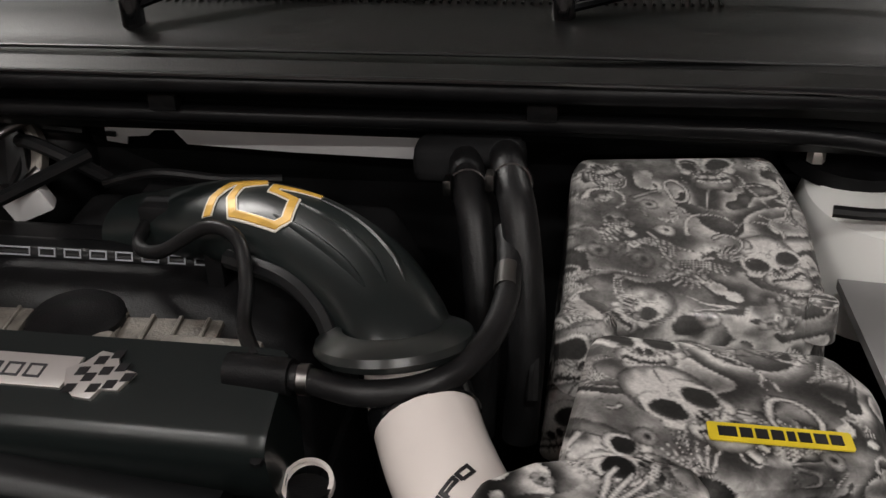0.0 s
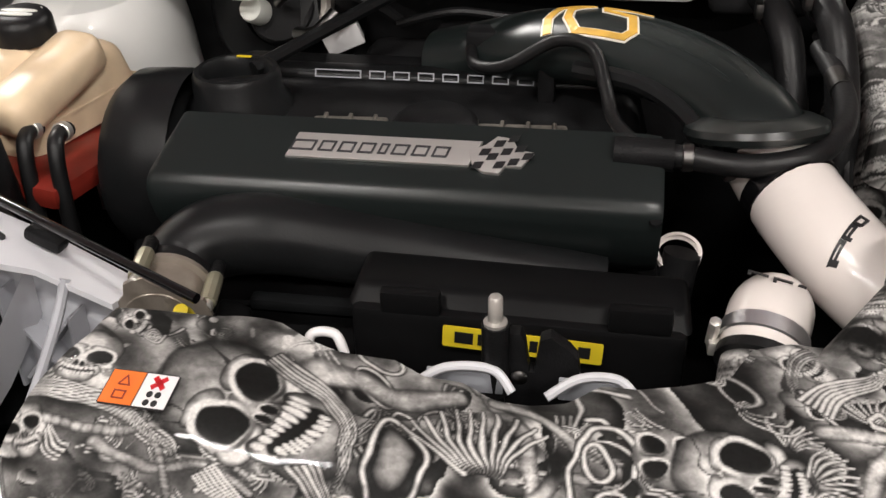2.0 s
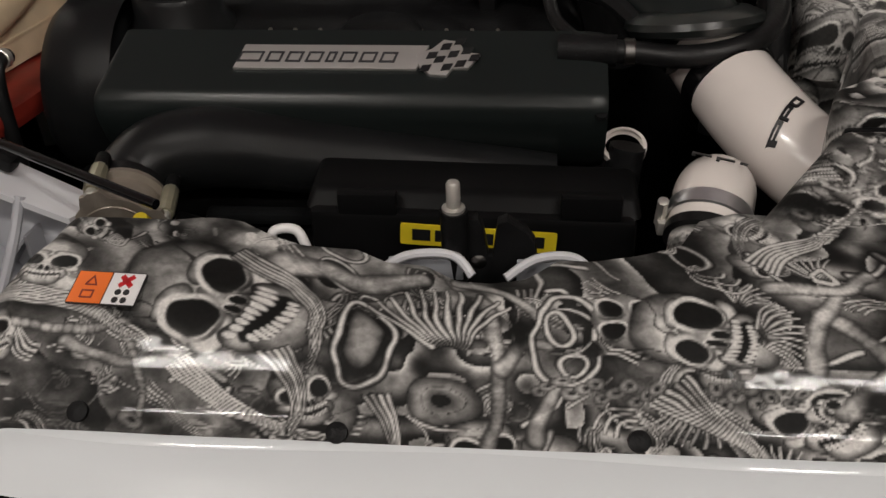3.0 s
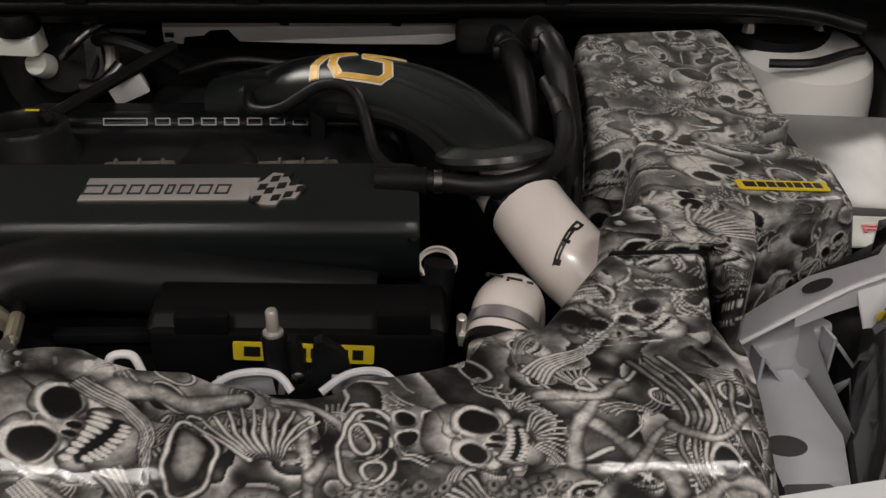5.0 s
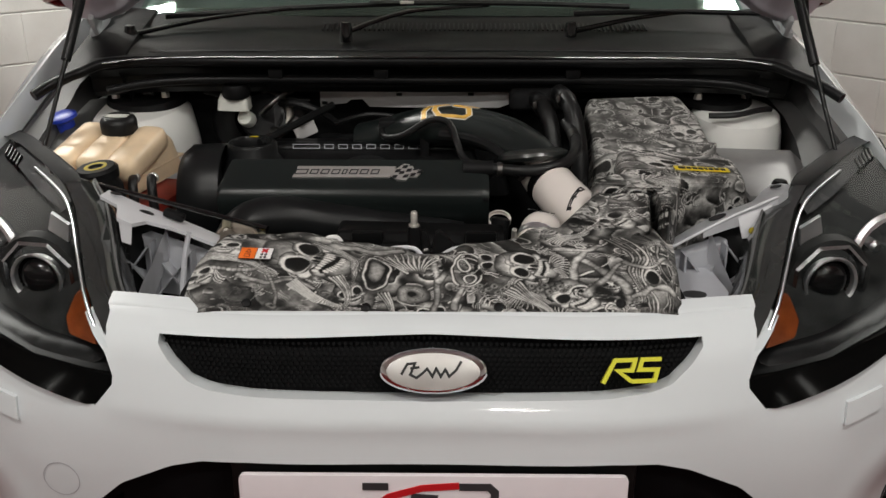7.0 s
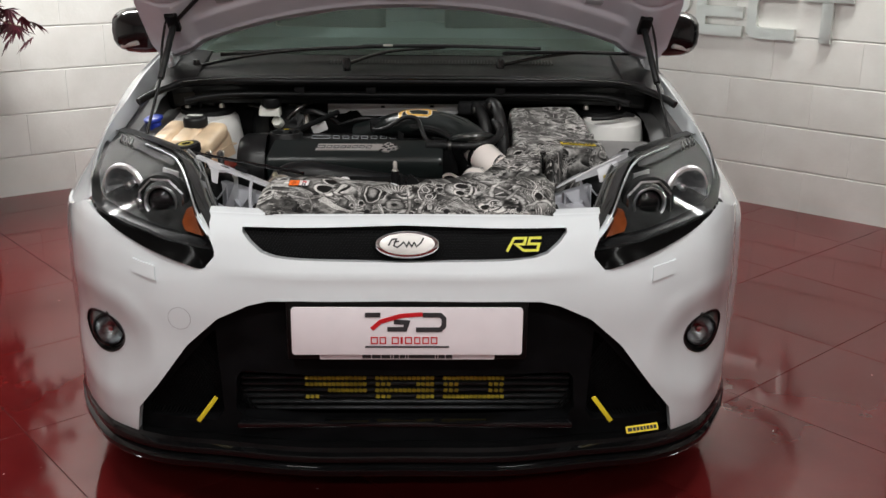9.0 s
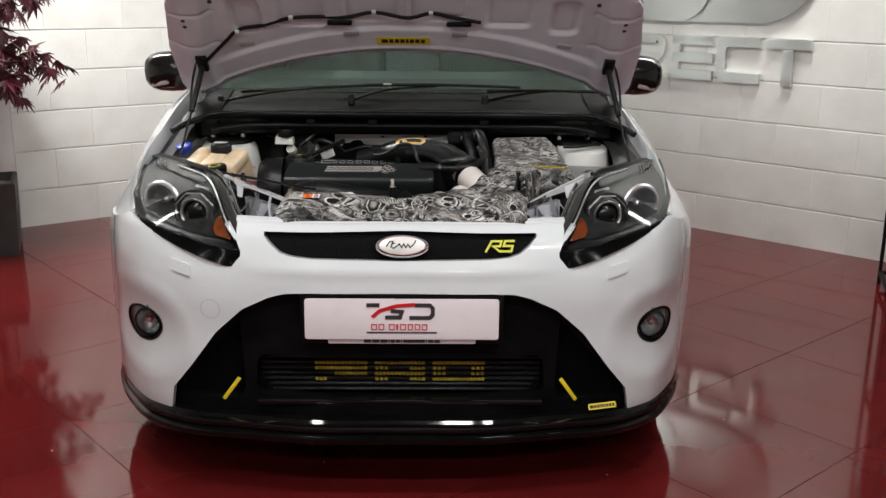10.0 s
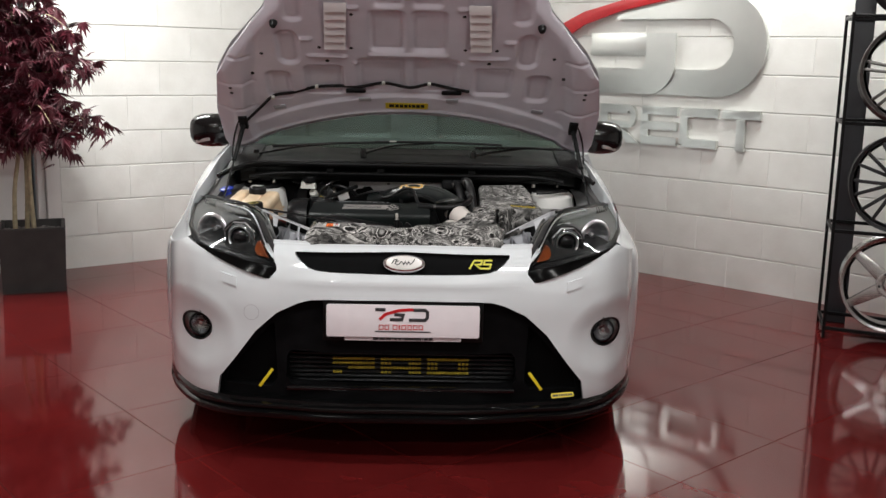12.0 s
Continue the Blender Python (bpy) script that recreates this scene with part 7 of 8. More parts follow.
part("cover_loop", tube([(-0.170, 0.276, 0.800), (-0.166, 0.281, 0.811), (-0.150, 0.282, 0.811), (-0.142, 0.276, 0.798)], 0.0038, 10, 6), PAPER, car, "white plastic loop")

# right bracket and panel
RB = [((0.370, 0.338, 0.776), (0.370, 0.372, 0.771)), ((0.420, 0.346, 0.800), (0.414, 0.388, 0.792)), ((0.455, 0.352, 0.817), (0.450, 0.401, 0.807)), ((0.478, 0.354, 0.828), (0.482, 0.397, 0.822)),
      ((0.505, 0.350, 0.843), (0.508, 0.395, 0.834)), ((0.532, 0.349, 0.857), (0.528, 0.418, 0.843)), ((0.552, 0.366, 0.862), (0.544, 0.432, 0.849)), ((0.564, 0.394, 0.862), (0.557, 0.424, 0.855))]


def sheet_metal(points, t, r=0.003):
    """A folded strip of sheet: an outline in space, thickened downwards."""
    bm = bmesh.new()
    top = [bm.verts.new(p) for p in points]
    low = [bm.verts.new((p[0], p[1], p[2] - t)) for p in points]
    n = len(top)
    bmesh.ops.contextual_create(bm, geom=top)
    bmesh.ops.contextual_create(bm, geom=low)
    for i in range(n):
        bm.faces.new((top[i], top[(i + 1) % n], low[(i + 1) % n], low[i]))
    bmesh.ops.triangulate(bm, faces=[f for f in bm.faces if len(f.verts) > 4])
    return bm


def lamp_bracket(metal, holes, tab, name):
    ob = part("headlamp_bracket", metal, INNER, car, name, flat_angle=25)
    for hx, hy, hz, rx, ry, az in holes:
        part("slot", prism(disc(1.0, 18, rx, ry), 0.0016, 0, pose(hx, hy, hz, 0, -18 if hx > 0 else 18, az)), INK, ob, smooth=False)
    part("bracket_tab", sheet_metal(tab, 0.004), INNER, ob)
    return ob


rbk = lamp_bracket(shell(loft([list(p) for p in RB], closed=False), 0.005), [(0.448, 0.375, 0.8125, 0.015, 0.007, 10), (0.542, 0.396, 0.8575, 0.009, 0.006, -20)], [(0.474, 0.352, 0.822), (0.524, 0.347, 0.846), (0.505, 0.335, 0.800), (0.480, 0.338, 0.795)], "white painted headlamp bracket")
part("bracket_lip", tube([(0.372, 0.338, 0.777), (0.420, 0.346, 0.801), (0.455, 0.352, 0.818), (0.478, 0.354, 0.829), (0.505, 0.350, 0.844), (0.532, 0.349, 0.858)], 0.0026, 6, 3), INNER, rbk, "turned lip of the bracket")
part("bracket_skirt", shell(loft([[p[0], (p[0][0], p[0][1] - 0.004, p[0][2] - h)] for p, h in zip(RB[1:7], (0.010, 0.016, 0.020, 0.018, 0.016, 0.010))], closed=False), 0.003), INNER, rbk, "folded front edge of the bracket")
part("tab_bolt", lathe([(0, 0.002), (0.005, 0.0015), (0.006, 0)], 14, pose(0.494, 0.336, 0.805, 75)), COREY, rbk, "yellow-zinc bolt")


def corner_panel(s):
    """Pale plastic panel beside the radiator cover, with a drain hole and ribs."""
    pts = [(s * 0.352, 0.165, 0.738), (s * 0.350, 0.35, 0.735), (s * 0.438, 0.352, 0.735), (s * 0.445, 0.26, 0.735), (s * 0.425, 0.19, 0.737), (s * 0.425, 0.15, 0.742), (s * 0.42, 0.150, 0.744)]
    ob = part("lamp_corner_panel", sheet_metal(pts, 0.005), CORNERM, car, "pale painted corner panel beside the radiator")
    part("drain_hole", prism(disc(1.0, 20, 0.019, 0.013), 0.0016, 0, pose(s * 0.390, 0.247, 0.7352)), INK, ob, smooth=False)
    part("drain_slot", prism(rounded(0.042, 0.03, 0.006), 0.0016, 0, pose(s * 0.392, 0.185, 0.737)), INK, ob, smooth=False)
    return ob


corner_panel(1)
LB = [(-0.538, 0.368, 0.848), (-0.507, 0.353, 0.838), (-0.488, 0.290, 0.840), (-0.466, 0.290, 0.830), (-0.455, 0.325, 0.822), (-0.419, 0.342, 0.804), (-0.354, 0.337, 0.779), (-0.345, 0.380, 0.772), (-0.438, 0.400, 0.804), (-0.489, 0.403, 0.823), (-0.540, 0.417, 0.841)]
part("cover_edge_strut", tube([(-0.395, 0.345, 0.795), (-0.398, 0.32, 0.765), (-0.385, 0.25, 0.748), (-0.366, 0.17, 0.745), (-0.36, 0.13, 0.748)], 0.0045, 8, 5), LILAC, car, "pale grey plastic strut beside the cover")
lbk = lamp_bracket(sheet_metal(LB, 0.006), [(-0.520, 0.390, 0.8435, 0.009, 0.006, 20), (-0.466, 0.366, 0.8195, 0.012, 0.006, 0)], [(-0.486, 0.292, 0.838), (-0.466, 0.292, 0.830), (-0.470, 0.288, 0.80), (-0.484, 0.288, 0.805)], "white painted headlamp bracket with a black cable clip")
part("cable_clip", box(0.035, 0.016, 0.012, 0.004, pose(-0.425, 0.378, 0.812, 0, 18, -10)), BLACK, lbk)
# pale lamp carrier on both sides: a beam with crossed ribs before it
for s in (1, -1):
    car_ob = part("lamp_carrier", block_skin([(s * 0.362, 0.345, 0.675), (s * 0.54, 0.372, 0.690), (s * 0.54, 0.398, 0.690), (s * 0.362, 0.372, 0.675)], [(s * 0.362, 0.348, 0.748), (s * 0.54, 0.374, 0.800), (s * 0.54, 0.396, 0.804), (s * 0.362, 0.370, 0.752)], 0.004, 2), LILAC, car, "pale grey lamp carrier beam with crossed ribs")
    for i, (x0, z0, tilt, tall) in enumerate(((0.392, 0.722, 0, 0.085), (0.425, 0.722, 38, 0.085), (0.425, 0.722, -38, 0.085), (0.458, 0.728, 0, 0.10), (0.490, 0.735, 38, 0.09), (0.490, 0.735, -38, 0.09))):
        part("carrier_rib", box(0.003, 0.022, tall, 0, pose(s * x0, 0.338 + 0.14 * (x0 - 0.362), z0, 0, s * tilt, s * 8)), LILAC, car_ob)
    wall = [[(s * x, y, z), (s * (x + 0.002), y + 0.001, z - 0.055)] for x, y, z in ((0.432, 0.356, 0.802), (0.440, 0.340, 0.782), (0.447, 0.310, 0.758), (0.451, 0.265, 0.744), (0.446, 0.215, 0.741), (0.434, 0.165, 0.744))]
    part("carrier_wall", shell(loft(wall, closed=False), 0.003), INNER, car_ob, "pale curved wall of the lamp carrier")
    part("lamp_back", box(0.20, 0.10, 0.20, 0.04, pose(XC + s * 0.545, 0.43, 0.70, 0, 0, s * 35), 4), BLACK, car, "black back of the headlamp")
# prop rod
part("bonnet_prop_rod", tube([(-0.66, 0.483, 0.848), (-0.62, 0.465, 0.8454), (-0.44, 0.382, 0.8326), (-0.26, 0.299, 0.8198)], 0.0042, 10, 4), GLOSSB, car, "thin black bonnet prop rod")

# expansion tank
tank = part("expansion_tank", block_skin([(-0.735, 0.634, 0.765), (-0.565, 0.595, 0.765), (-0.505, 0.765, 0.772), (-0.695, 0.797, 0.772)], [(-0.722, 0.644, 0.842), (-0.572, 0.607, 0.842), (-0.522, 0.752, 0.850), (-0.690, 0.779, 0.850)], 0.022, 5), TANKM, car, "aged cream plastic expansion tank")
for i in range(3):
    part("tank_lobe", box(0.060, 0.150, 0.05, 0.023, pose(-0.680 + 0.058 * i, 0.676 - 0.014 * i, 0.832, 14, 0, -14), 5), TANKM, tank)
tcap = part("tank_cap", lathe([(0, 0.030), (0.024, 0.030), (0.031, 0.026), (0.034, 0.020), (0.034, 0.0), (0.026, -0.002), (0.026, -0.02)], 24, pose(-0.610, 0.702, 0.862, 6)), RUBBER, tank, "ribbed black screw cap")
part("cap_print", joined(*[prism(disc(0.022, 16, 1, 0.18), 0.0012, 0, pose(-0.610, 0.702 + 0.011 * i, 0.8918, 6)) for i in (-1, 0, 1)]), MILK, tank, "pale cap print", smooth=False)
part("tank_seam", block_skin([(-0.733, 0.634, 0.790), (-0.567, 0.596, 0.790), (-0.509, 0.762, 0.797), (-0.696, 0.794, 0.797)], [(-0.733, 0.634, 0.794), (-0.567, 0.596, 0.794), (-0.509, 0.762, 0.801), (-0.696, 0.794, 0.801)], 0.001, 1), TANKM, tank)
part("tank_tray", box(0.25, 0.175, 0.026, 0.010, pose(-0.612, 0.648, 0.752, 0, 0, -14)), REDPL, car, "red plastic tray under the tank")
for dx in (-0.004, 0.030):
    th = part("tank_hose", tube([(-0.552 + dx, 0.600, 0.802), (-0.550 + dx, 0.578, 0.806), (-0.545 + dx, 0.558, 0.795), (-0.540 + dx, 0.545, 0.74), (-0.53 + dx, 0.53, 0.62)], 0.0085, 12, 6), RUBBER, car, "black rubber tank hose")
    part("hose_clip", lathe([(0.009, -0.005), (0.0105, -0.004), (0.0105, 0.004), (0.009, 0.005)], 14, pose(-0.551 + dx, 0.588, 0.805, 80)), STEEL, th)
# steering fluid pot
pot_m = pose(-0.595, 0.522, 0.828, 4, -6)
res = part("steering_reservoir", lathe([(0, -0.10), (0.035, -0.10), (0.038, -0.02), (0.030, 0.0), (0, 0.0)], 24, pot_m), BLACK, car, "black fluid reservoir with a yellow-marked cap")
part("reservoir_cap", lathe([(0.030, -0.004), (0.037, -0.002), (0.038, 0.014), (0.033, 0.020), (0.012, 0.020), (0.010, 0.016), (0, 0.016)], 12, pot_m), BLACK, res, "ribbed black cap")
part("cap_ring", lathe([(0.013, 0.0205), (0.018, 0.0212), (0.020, 0.0205)], 24, pot_m), COREY, res, "yellow ring print", smooth=False)
part("reservoir_arm", tube([(-0.60, 0.52, 0.80), (-0.64, 0.50, 0.81), (-0.67, 0.49, 0.79)], 0.018, 10, 5), BLACK, res)
# strut towers
def tower(s, label):
    cx, cy = (-0.640, 0.905) if s < 0 else (0.606, 0.885)
    return part("strut_tower", lathe([(0.165, -0.26), (0.152, -0.08), (0.140, -0.018), (0.120, 0.0), (0.075, 0.004), (0, 0.004)], 40, pose(cx, cy, 0.862, 6) @ Matrix.Diagonal((0.80 if s < 0 else 0.62, 0.88 if s < 0 else 0.68, 1 if s < 0 else 0.45, 1))), TOWERW, car, label)


for s in (1, -1):
    shelf = [[(XC + s * x, y, z), (XC + s * (x + 0.045), y - 0.008, z - 0.004), (XC + s * (x + 0.075), y - 0.012, z - 0.03)] for x, y, z in ((0.690, 0.93, 0.872), (0.696, 0.84, 0.858), (0.698, 0.76, 0.832), (0.692, 0.68, 0.800), (0.676, 0.60, 0.775), (0.655, 0.54, 0.760))]
    part("inner_wing_shelf", shell(loft(shelf, closed=False), 0.003), FLANGE, car, "shelf beside the strut tower in a darkened grey")
tl = tower(-1, "white painted strut tower")
tr = tower(1, "white painted strut tower")
part("tower_top_mount", lathe([(0.085, -0.002), (0.08, 0.012), (0.05, 0.02), (0.02, 0.02), (0.018, 0.036), (0, 0.038)], 28, pose(-0.622, 0.93, 0.868, 6)), BLACK, tl, "black strut mount")
part("tower_top_mount", lathe([(0.075, -0.002), (0.07, 0.012), (0.045, 0.02), (0.02, 0.02), (0.018, 0.036), (0, 0.038)], 28, pose(0.575, 0.935, 0.868, 6)), BLACK, tr, "black strut mount")
for dx, dy in ((-0.05, -0.05), (0.05, -0.04), (0.0, 0.06)):
    part("mount_nut", lathe([(0, 0.014), (0.006, 0.013), (0.009, 0.008), (0.009, 0)], 6, pose(-0.622 + dx, 0.93 + dy, 0.882)), STEEL, tl)
    part("mount_nut", lathe([(0, 0.014), (0.006, 0.013), (0.009, 0.008), (0.009, 0)], 6, pose(0.575 + dx, 0.935 + dy, 0.882)), STEEL, tr)
part("tower_cable", tube([(0.530, 0.805, 0.868), (0.58, 0.795, 0.872), (0.635, 0.82, 0.876), (0.66, 0.835, 0.874)], 0.006, 8, 6), RUBBER, car, "black cable across the strut tower")
# brake fluid reservoir and its neighbours
bk = part("brake_reservoir", block_skin([(-0.458, 0.848, 0.864), (-0.392, 0.840, 0.864), (-0.392, 0.89, 0.864), (-0.458, 0.89, 0.864)], [(-0.455, 0.852, 0.890), (-0.394, 0.842, 0.890), (-0.394, 0.885, 0.898), (-0.455, 0.885, 0.898)], 0.008), MILK, car, "milky brake fluid reservoir with a black cap")
part("reservoir_cap", lathe([(0.027, 0.0), (0.029, 0.004), (0.029, 0.022), (0.025, 0.028), (0, 0.028)], 20, pose(-0.418, 0.862, 0.892, 8)), BLACK, bk, "ribbed black cap")
part("cap_mark", box(0.02, 0.012, 0.001, 0, pose(-0.416, 0.862, 0.9205, 8)), COREY, bk, "yellow print", smooth=False)
pump = part("vacuum_pump", joined(lathe([(0, 0.02), (0.045, 0.02), (0.05, 0.012), (0.05, -0.03)], 24, pose(-0.372, 0.905, 0.835, 60, 0, -10))), BLACK, car, "dark vacuum pump")
part("pump_disc", lathe([(0, 0.012), (0.0145, 0.011), (0.0165, 0.006), (0.0165, -0.02)], 22, pose(-0.404, 0.872, 0.842, 62, 0, -10)), MILK, pump, "pale round plug")
part("pump_lug", joined(prism([(-0.012, -0.05), (0.012, -0.05), (0.010, 0.02), (0.0, 0.030), (-0.010, 0.02)], 0.006, 0.001, on_face((-0.338, 0.89, 0.853), (1, 0.2, 0), (0, 0.4, 1)))), SATIN, pump, "dark lug with a hole")
part("engine_sensor", box(0.045, 0.02, 0.03, 0.004, pose(-0.272, 0.795, 0.842, 10, -20, 15)), PAPER, car, "white tape round a sensor lead")
part("dark_rail", tube([(-0.34, 0.68, 0.845), (-0.28, 0.76, 0.862), (-0.22, 0.84, 0.878)], 0.008, 8, 4), SATIN, car)
# pump flange, bolts and pipe, connectors on the strut mount, cast parts behind the plenum
pf = part("pump_flange", lathe([(0.030, 0.0), (0.050, 0.0), (0.054, -0.004), (0.054, -0.016), (0.048, -0.02)], 26, pose(-0.366, 0.898, 0.842, 60, 0, -10)), CAST, pump, "bare cast flange of the pump")
for i in range(5):
    a = 0.5 + 1.256 * i
    part("flange_bolt", lathe([(0, 0.008), (0.005, 0.007), (0.006, 0.0)], 6, pose(-0.366, 0.898, 0.842, 60, 0, -10) @ pose(0.045 * math.cos(a), 0.045 * math.sin(a), 0)), STEEL, pf)
part("pump_pipe", tube([(-0.372, 0.872, 0.852), (-0.352, 0.850, 0.872), (-0.330, 0.862, 0.890), (-0.300, 0.900, 0.900)], 0.006, 10, 6), HUB, pump, "bare metal pipe")
part("pump_pipe", tube([(-0.350, 0.868, 0.815), (-0.322, 0.850, 0.823), (-0.300, 0.870, 0.842)], 0.009, 10, 6), HUB, pump)
for x0, y0, turn in ((-0.655, 0.888, 20), (-0.600, 0.882, -12)):
    cb = part("mount_connector", box(0.030, 0.024, 0.024, 0.003, pose(x0, y0, 0.902, 6, 0, turn)), BOXB, tl, "square black connector")
    part("connector_face", box(0.018, 0.003, 0.013, 0.001, pose(x0, y0, 0.902, 6, 0, turn) @ pose(0, -0.0125, 0)), PANEL, cb)
for x0, n0 in ((-0.224, 3), (-0.055, 4)):
    hd = part("cam_carrier_casting", box(0.026 * n0, 0.034, 0.016, 0.004, pose(x0, 0.622, 0.807, 4, 0, 3), 2), CASTD, car, "bare cast aluminium between the engine covers")
    for i in range(n0):
        part("casting_rib", box(0.004, 0.036, 0.008, 0.001, pose(x0 + 0.026 * (i - 0.5 * (n0 - 1)), 0.621, 0.814, 4, 0, 3), 1), CASTD, hd)
# pale panel on the firewall
FP = [(-0.262, 0.845), (-0.235, 0.843), (-0.232, 0.853), (-0.205, 0.856), (-0.195, 0.864), (-0.170, 0.866), (-0.155, 0.850), (-0.02, 0.852), (0.12, 0.857), (0.165, 0.874), (0.200, 0.886), (0.200, 0.893), (-0.262, 0.884)]
fp = part("firewall_shield", prism(FP, 0.004, 0.001, on_face((0, 0.925, 0), (1, -0.12, 0), (0, 0.0, 1))), PAPER, car, "pale grey shield along the firewall")
for x0, z0 in ((-0.250, 0.857), (-0.09, 0.88), (0.06, 0.885)):
    part("shield_hole", box(0.012, 0.003, 0.006, 0, on_face((x0, 0.918 - 0.12 * x0, z0), (1, -0.12, 0), (0, 0, 1)) @ pose(0, 0, 0.002, 90)), INK, fp, smooth=False)
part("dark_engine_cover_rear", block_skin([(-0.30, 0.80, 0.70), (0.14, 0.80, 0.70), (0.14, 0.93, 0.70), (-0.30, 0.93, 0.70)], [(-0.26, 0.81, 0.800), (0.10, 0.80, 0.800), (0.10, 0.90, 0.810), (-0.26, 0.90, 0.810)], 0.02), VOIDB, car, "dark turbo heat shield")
# right side: grey tray and label
part("battery_tray_lid", sheet_metal([(0.540, 0.785, 0.808), (0.690, 0.775, 0.806), (0.738, 0.690, 0.765), (0.690, 0.600, 0.765), (0.570, 0.610, 0.768)], 0.01), PANELG, car, "smooth grey fuse panel lid")
tb = part("tray_label", sheet_metal([(0.572, 0.600, 0.762), (0.690, 0.592, 0.760), (0.672, 0.545, 0.752), (0.560, 0.548, 0.752)], 0.002), MILK, car, "pale label with red and black pictograms")
part("red_pictogram", strokes([[(-0.008, -0.006), (-0.008, 0.006), (0.008, 0.006), (0.008, -0.006)], [(-0.008, 0.0), (0.008, 0.0)]], 0.003, 0.0012, on_face((0.592, 0.573, 0.7585), (1, -0.05, 0), (0, 1, 0.16))), REDP, tb, smooth=False)
part("book_pictogram", strokes([[(-0.012, -0.006), (-0.012, 0.007), (0, 0.005), (0.012, 0.007), (0.012, -0.006), (0, -0.008), (-0.012, -0.006)], [(0, -0.008), (0, 0.005)]], 0.002, 0.0012, on_face((0.648, 0.570, 0.7575), (1, -0.05, 0), (0, 1, 0.16))), INK, tb, smooth=False)
part("bracket_cap", lathe([(0, 0.006), (0.010, 0.005), (0.013, 0.0), (0.013, -0.006)], 18, pose(0.560, 0.432, 0.852)), BLACK, car)
part("washer_filler", lathe([(0, 0.008), (0.020, 0.008), (0.028, 0.004), (0.028, -0.002), (0.018, -0.008), (0.016, -0.06)], 20, pose(-0.755, 0.80, 0.862, 10, -10)), BLUEP, car, "blue washer filler cap")

# small wiring and connectors at the back of the bay
for x0, y0, z0, w in ((-0.545, 0.965, 0.905, 0.05), (-0.475, 0.955, 0.900, 0.035)):
    plug = part("wiring_connector", box(w, 0.035, 0.03, 0.005, pose(x0, y0, z0, 8, 0, 6), 2), BLACK, car, "black wiring connector")
    part("connector_tab", box(w * 0.4, 0.012, 0.008, 0.002, pose(x0, y0 - 0.012, z0 + 0.018, 8)), SATIN, plug)
for pts, r in (([(-0.50, 0.93, 0.885), (-0.44, 0.92, 0.875), (-0.36, 0.93, 0.872), (-0.28, 0.94, 0.862)], 0.006), ([(-0.34, 0.90, 0.865), (-0.30, 0.87, 0.875), (-0.25, 0.86, 0.860), (-0.22, 0.87, 0.835)], 0.008),
               ([(-0.22, 0.86, 0.835), (-0.15, 0.845, 0.858), (-0.08, 0.85, 0.852), (-0.02, 0.87, 0.845)], 0.005), ([(0.25, 0.80, 0.86), (0.262, 0.74, 0.85), (0.268, 0.68, 0.82), (0.27, 0.63, 0.76)], 0.006)):
    part("wiring_loom", tube(pts, r, 8, 6), RUBBER, car, "thin black wiring loom")
booster = part("brake_booster", lathe([(0.05, 0.03), (0.09, 0.02), (0.105, 0.0), (0.105, -0.03)], 32, pose(-0.39, 0.955, 0.82, 75, 0, 0)), SATIN, car, "dark round brake booster")
for a in (40, 140):
    part("booster_nut", lathe([(0, 0.012), (0.007, 0.011), (0.008, 0.0)], 6, pose(-0.39, 0.955, 0.82, 75, 0, 0) @ pose(0.07 * math.cos(radians(a)), 0.07 * math.sin(radians(a)), 0.022)), STEEL, booster)

# ---- sign on the block wall ----
SA = Vector((1.5, 3.37, 0))
SA = K + DR * (SA - K).dot(DR)      # the sign's zero, on the wall's face


def on_sign(s, z, off=0.0):
    """A pose on the right wall: x along it, y up, z into the room."""
    return on_face(SA + DR * s + Vector((0, 0, z)) + NR * (0.012 + off), DR, (0, 0, 1))


def arc(cx, cy, r, a0, a1, n=10):
    return [(cx + r * math.cos(radians(a0 + (a1 - a0) * i / n)), cy + r * math.sin(radians(a0 + (a1 - a0) * i / n))) for i in range(n + 1)]


def ring_band(outer, inner, d, m):
    """A flat band between two outlines of the same count, with depth."""
    bm = bmesh.new()
    lay = [[[bm.verts.new((x, y, z)) for x, y in loop] for loop in (outer, inner)] for z in (0, d)]
    n = len(outer)
    for i in range(n - 1):
        j = i + 1
        for z in (0, 1):
            bm.faces.new((lay[z][0][i], lay[z][0][j], lay[z][1][j], lay[z][1][i]))
        for k in (0, 1):
            bm.faces.new((lay[0][k][i], lay[0][k][j], lay[1][k][j], lay[1][k][i]))
    for i in (0, n - 1):
        bm.faces.new((lay[0][0][i], lay[1][0][i], lay[1][1][i], lay[0][1][i]))
    return moved(bm, m)


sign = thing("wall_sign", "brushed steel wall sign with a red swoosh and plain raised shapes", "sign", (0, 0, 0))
D = 0.03
outer = [(-0.55, 1.205)] + [(-0.1, 1.205), (0.1, 1.205)] + arc(0.53, 1.525, 0.32, -90, 90, 22) + [(0.1, 1.845), (-0.2, 1.845)]
inner = [(-0.55, 1.372)] + [(-0.1, 1.372), (0.1, 1.372)] + arc(0.48, 1.530, 0.158, -90, 90, 22) + [(0.1, 1.688), (-0.2, 1.688)]
part("sign_loop", ring_band(outer, inner, D, on_sign(0, 0)), BRUSHED, sign, "wide brushed steel loop", flat_angle=30)
o2 = [(-0.62, 1.205), (-0.30, 1.205), (-0.05, 1.205)] + arc(0.055, 1.40, 0.195, -90, 0, 10) + [(0.25, 1.50), (0.25, 1.598)]
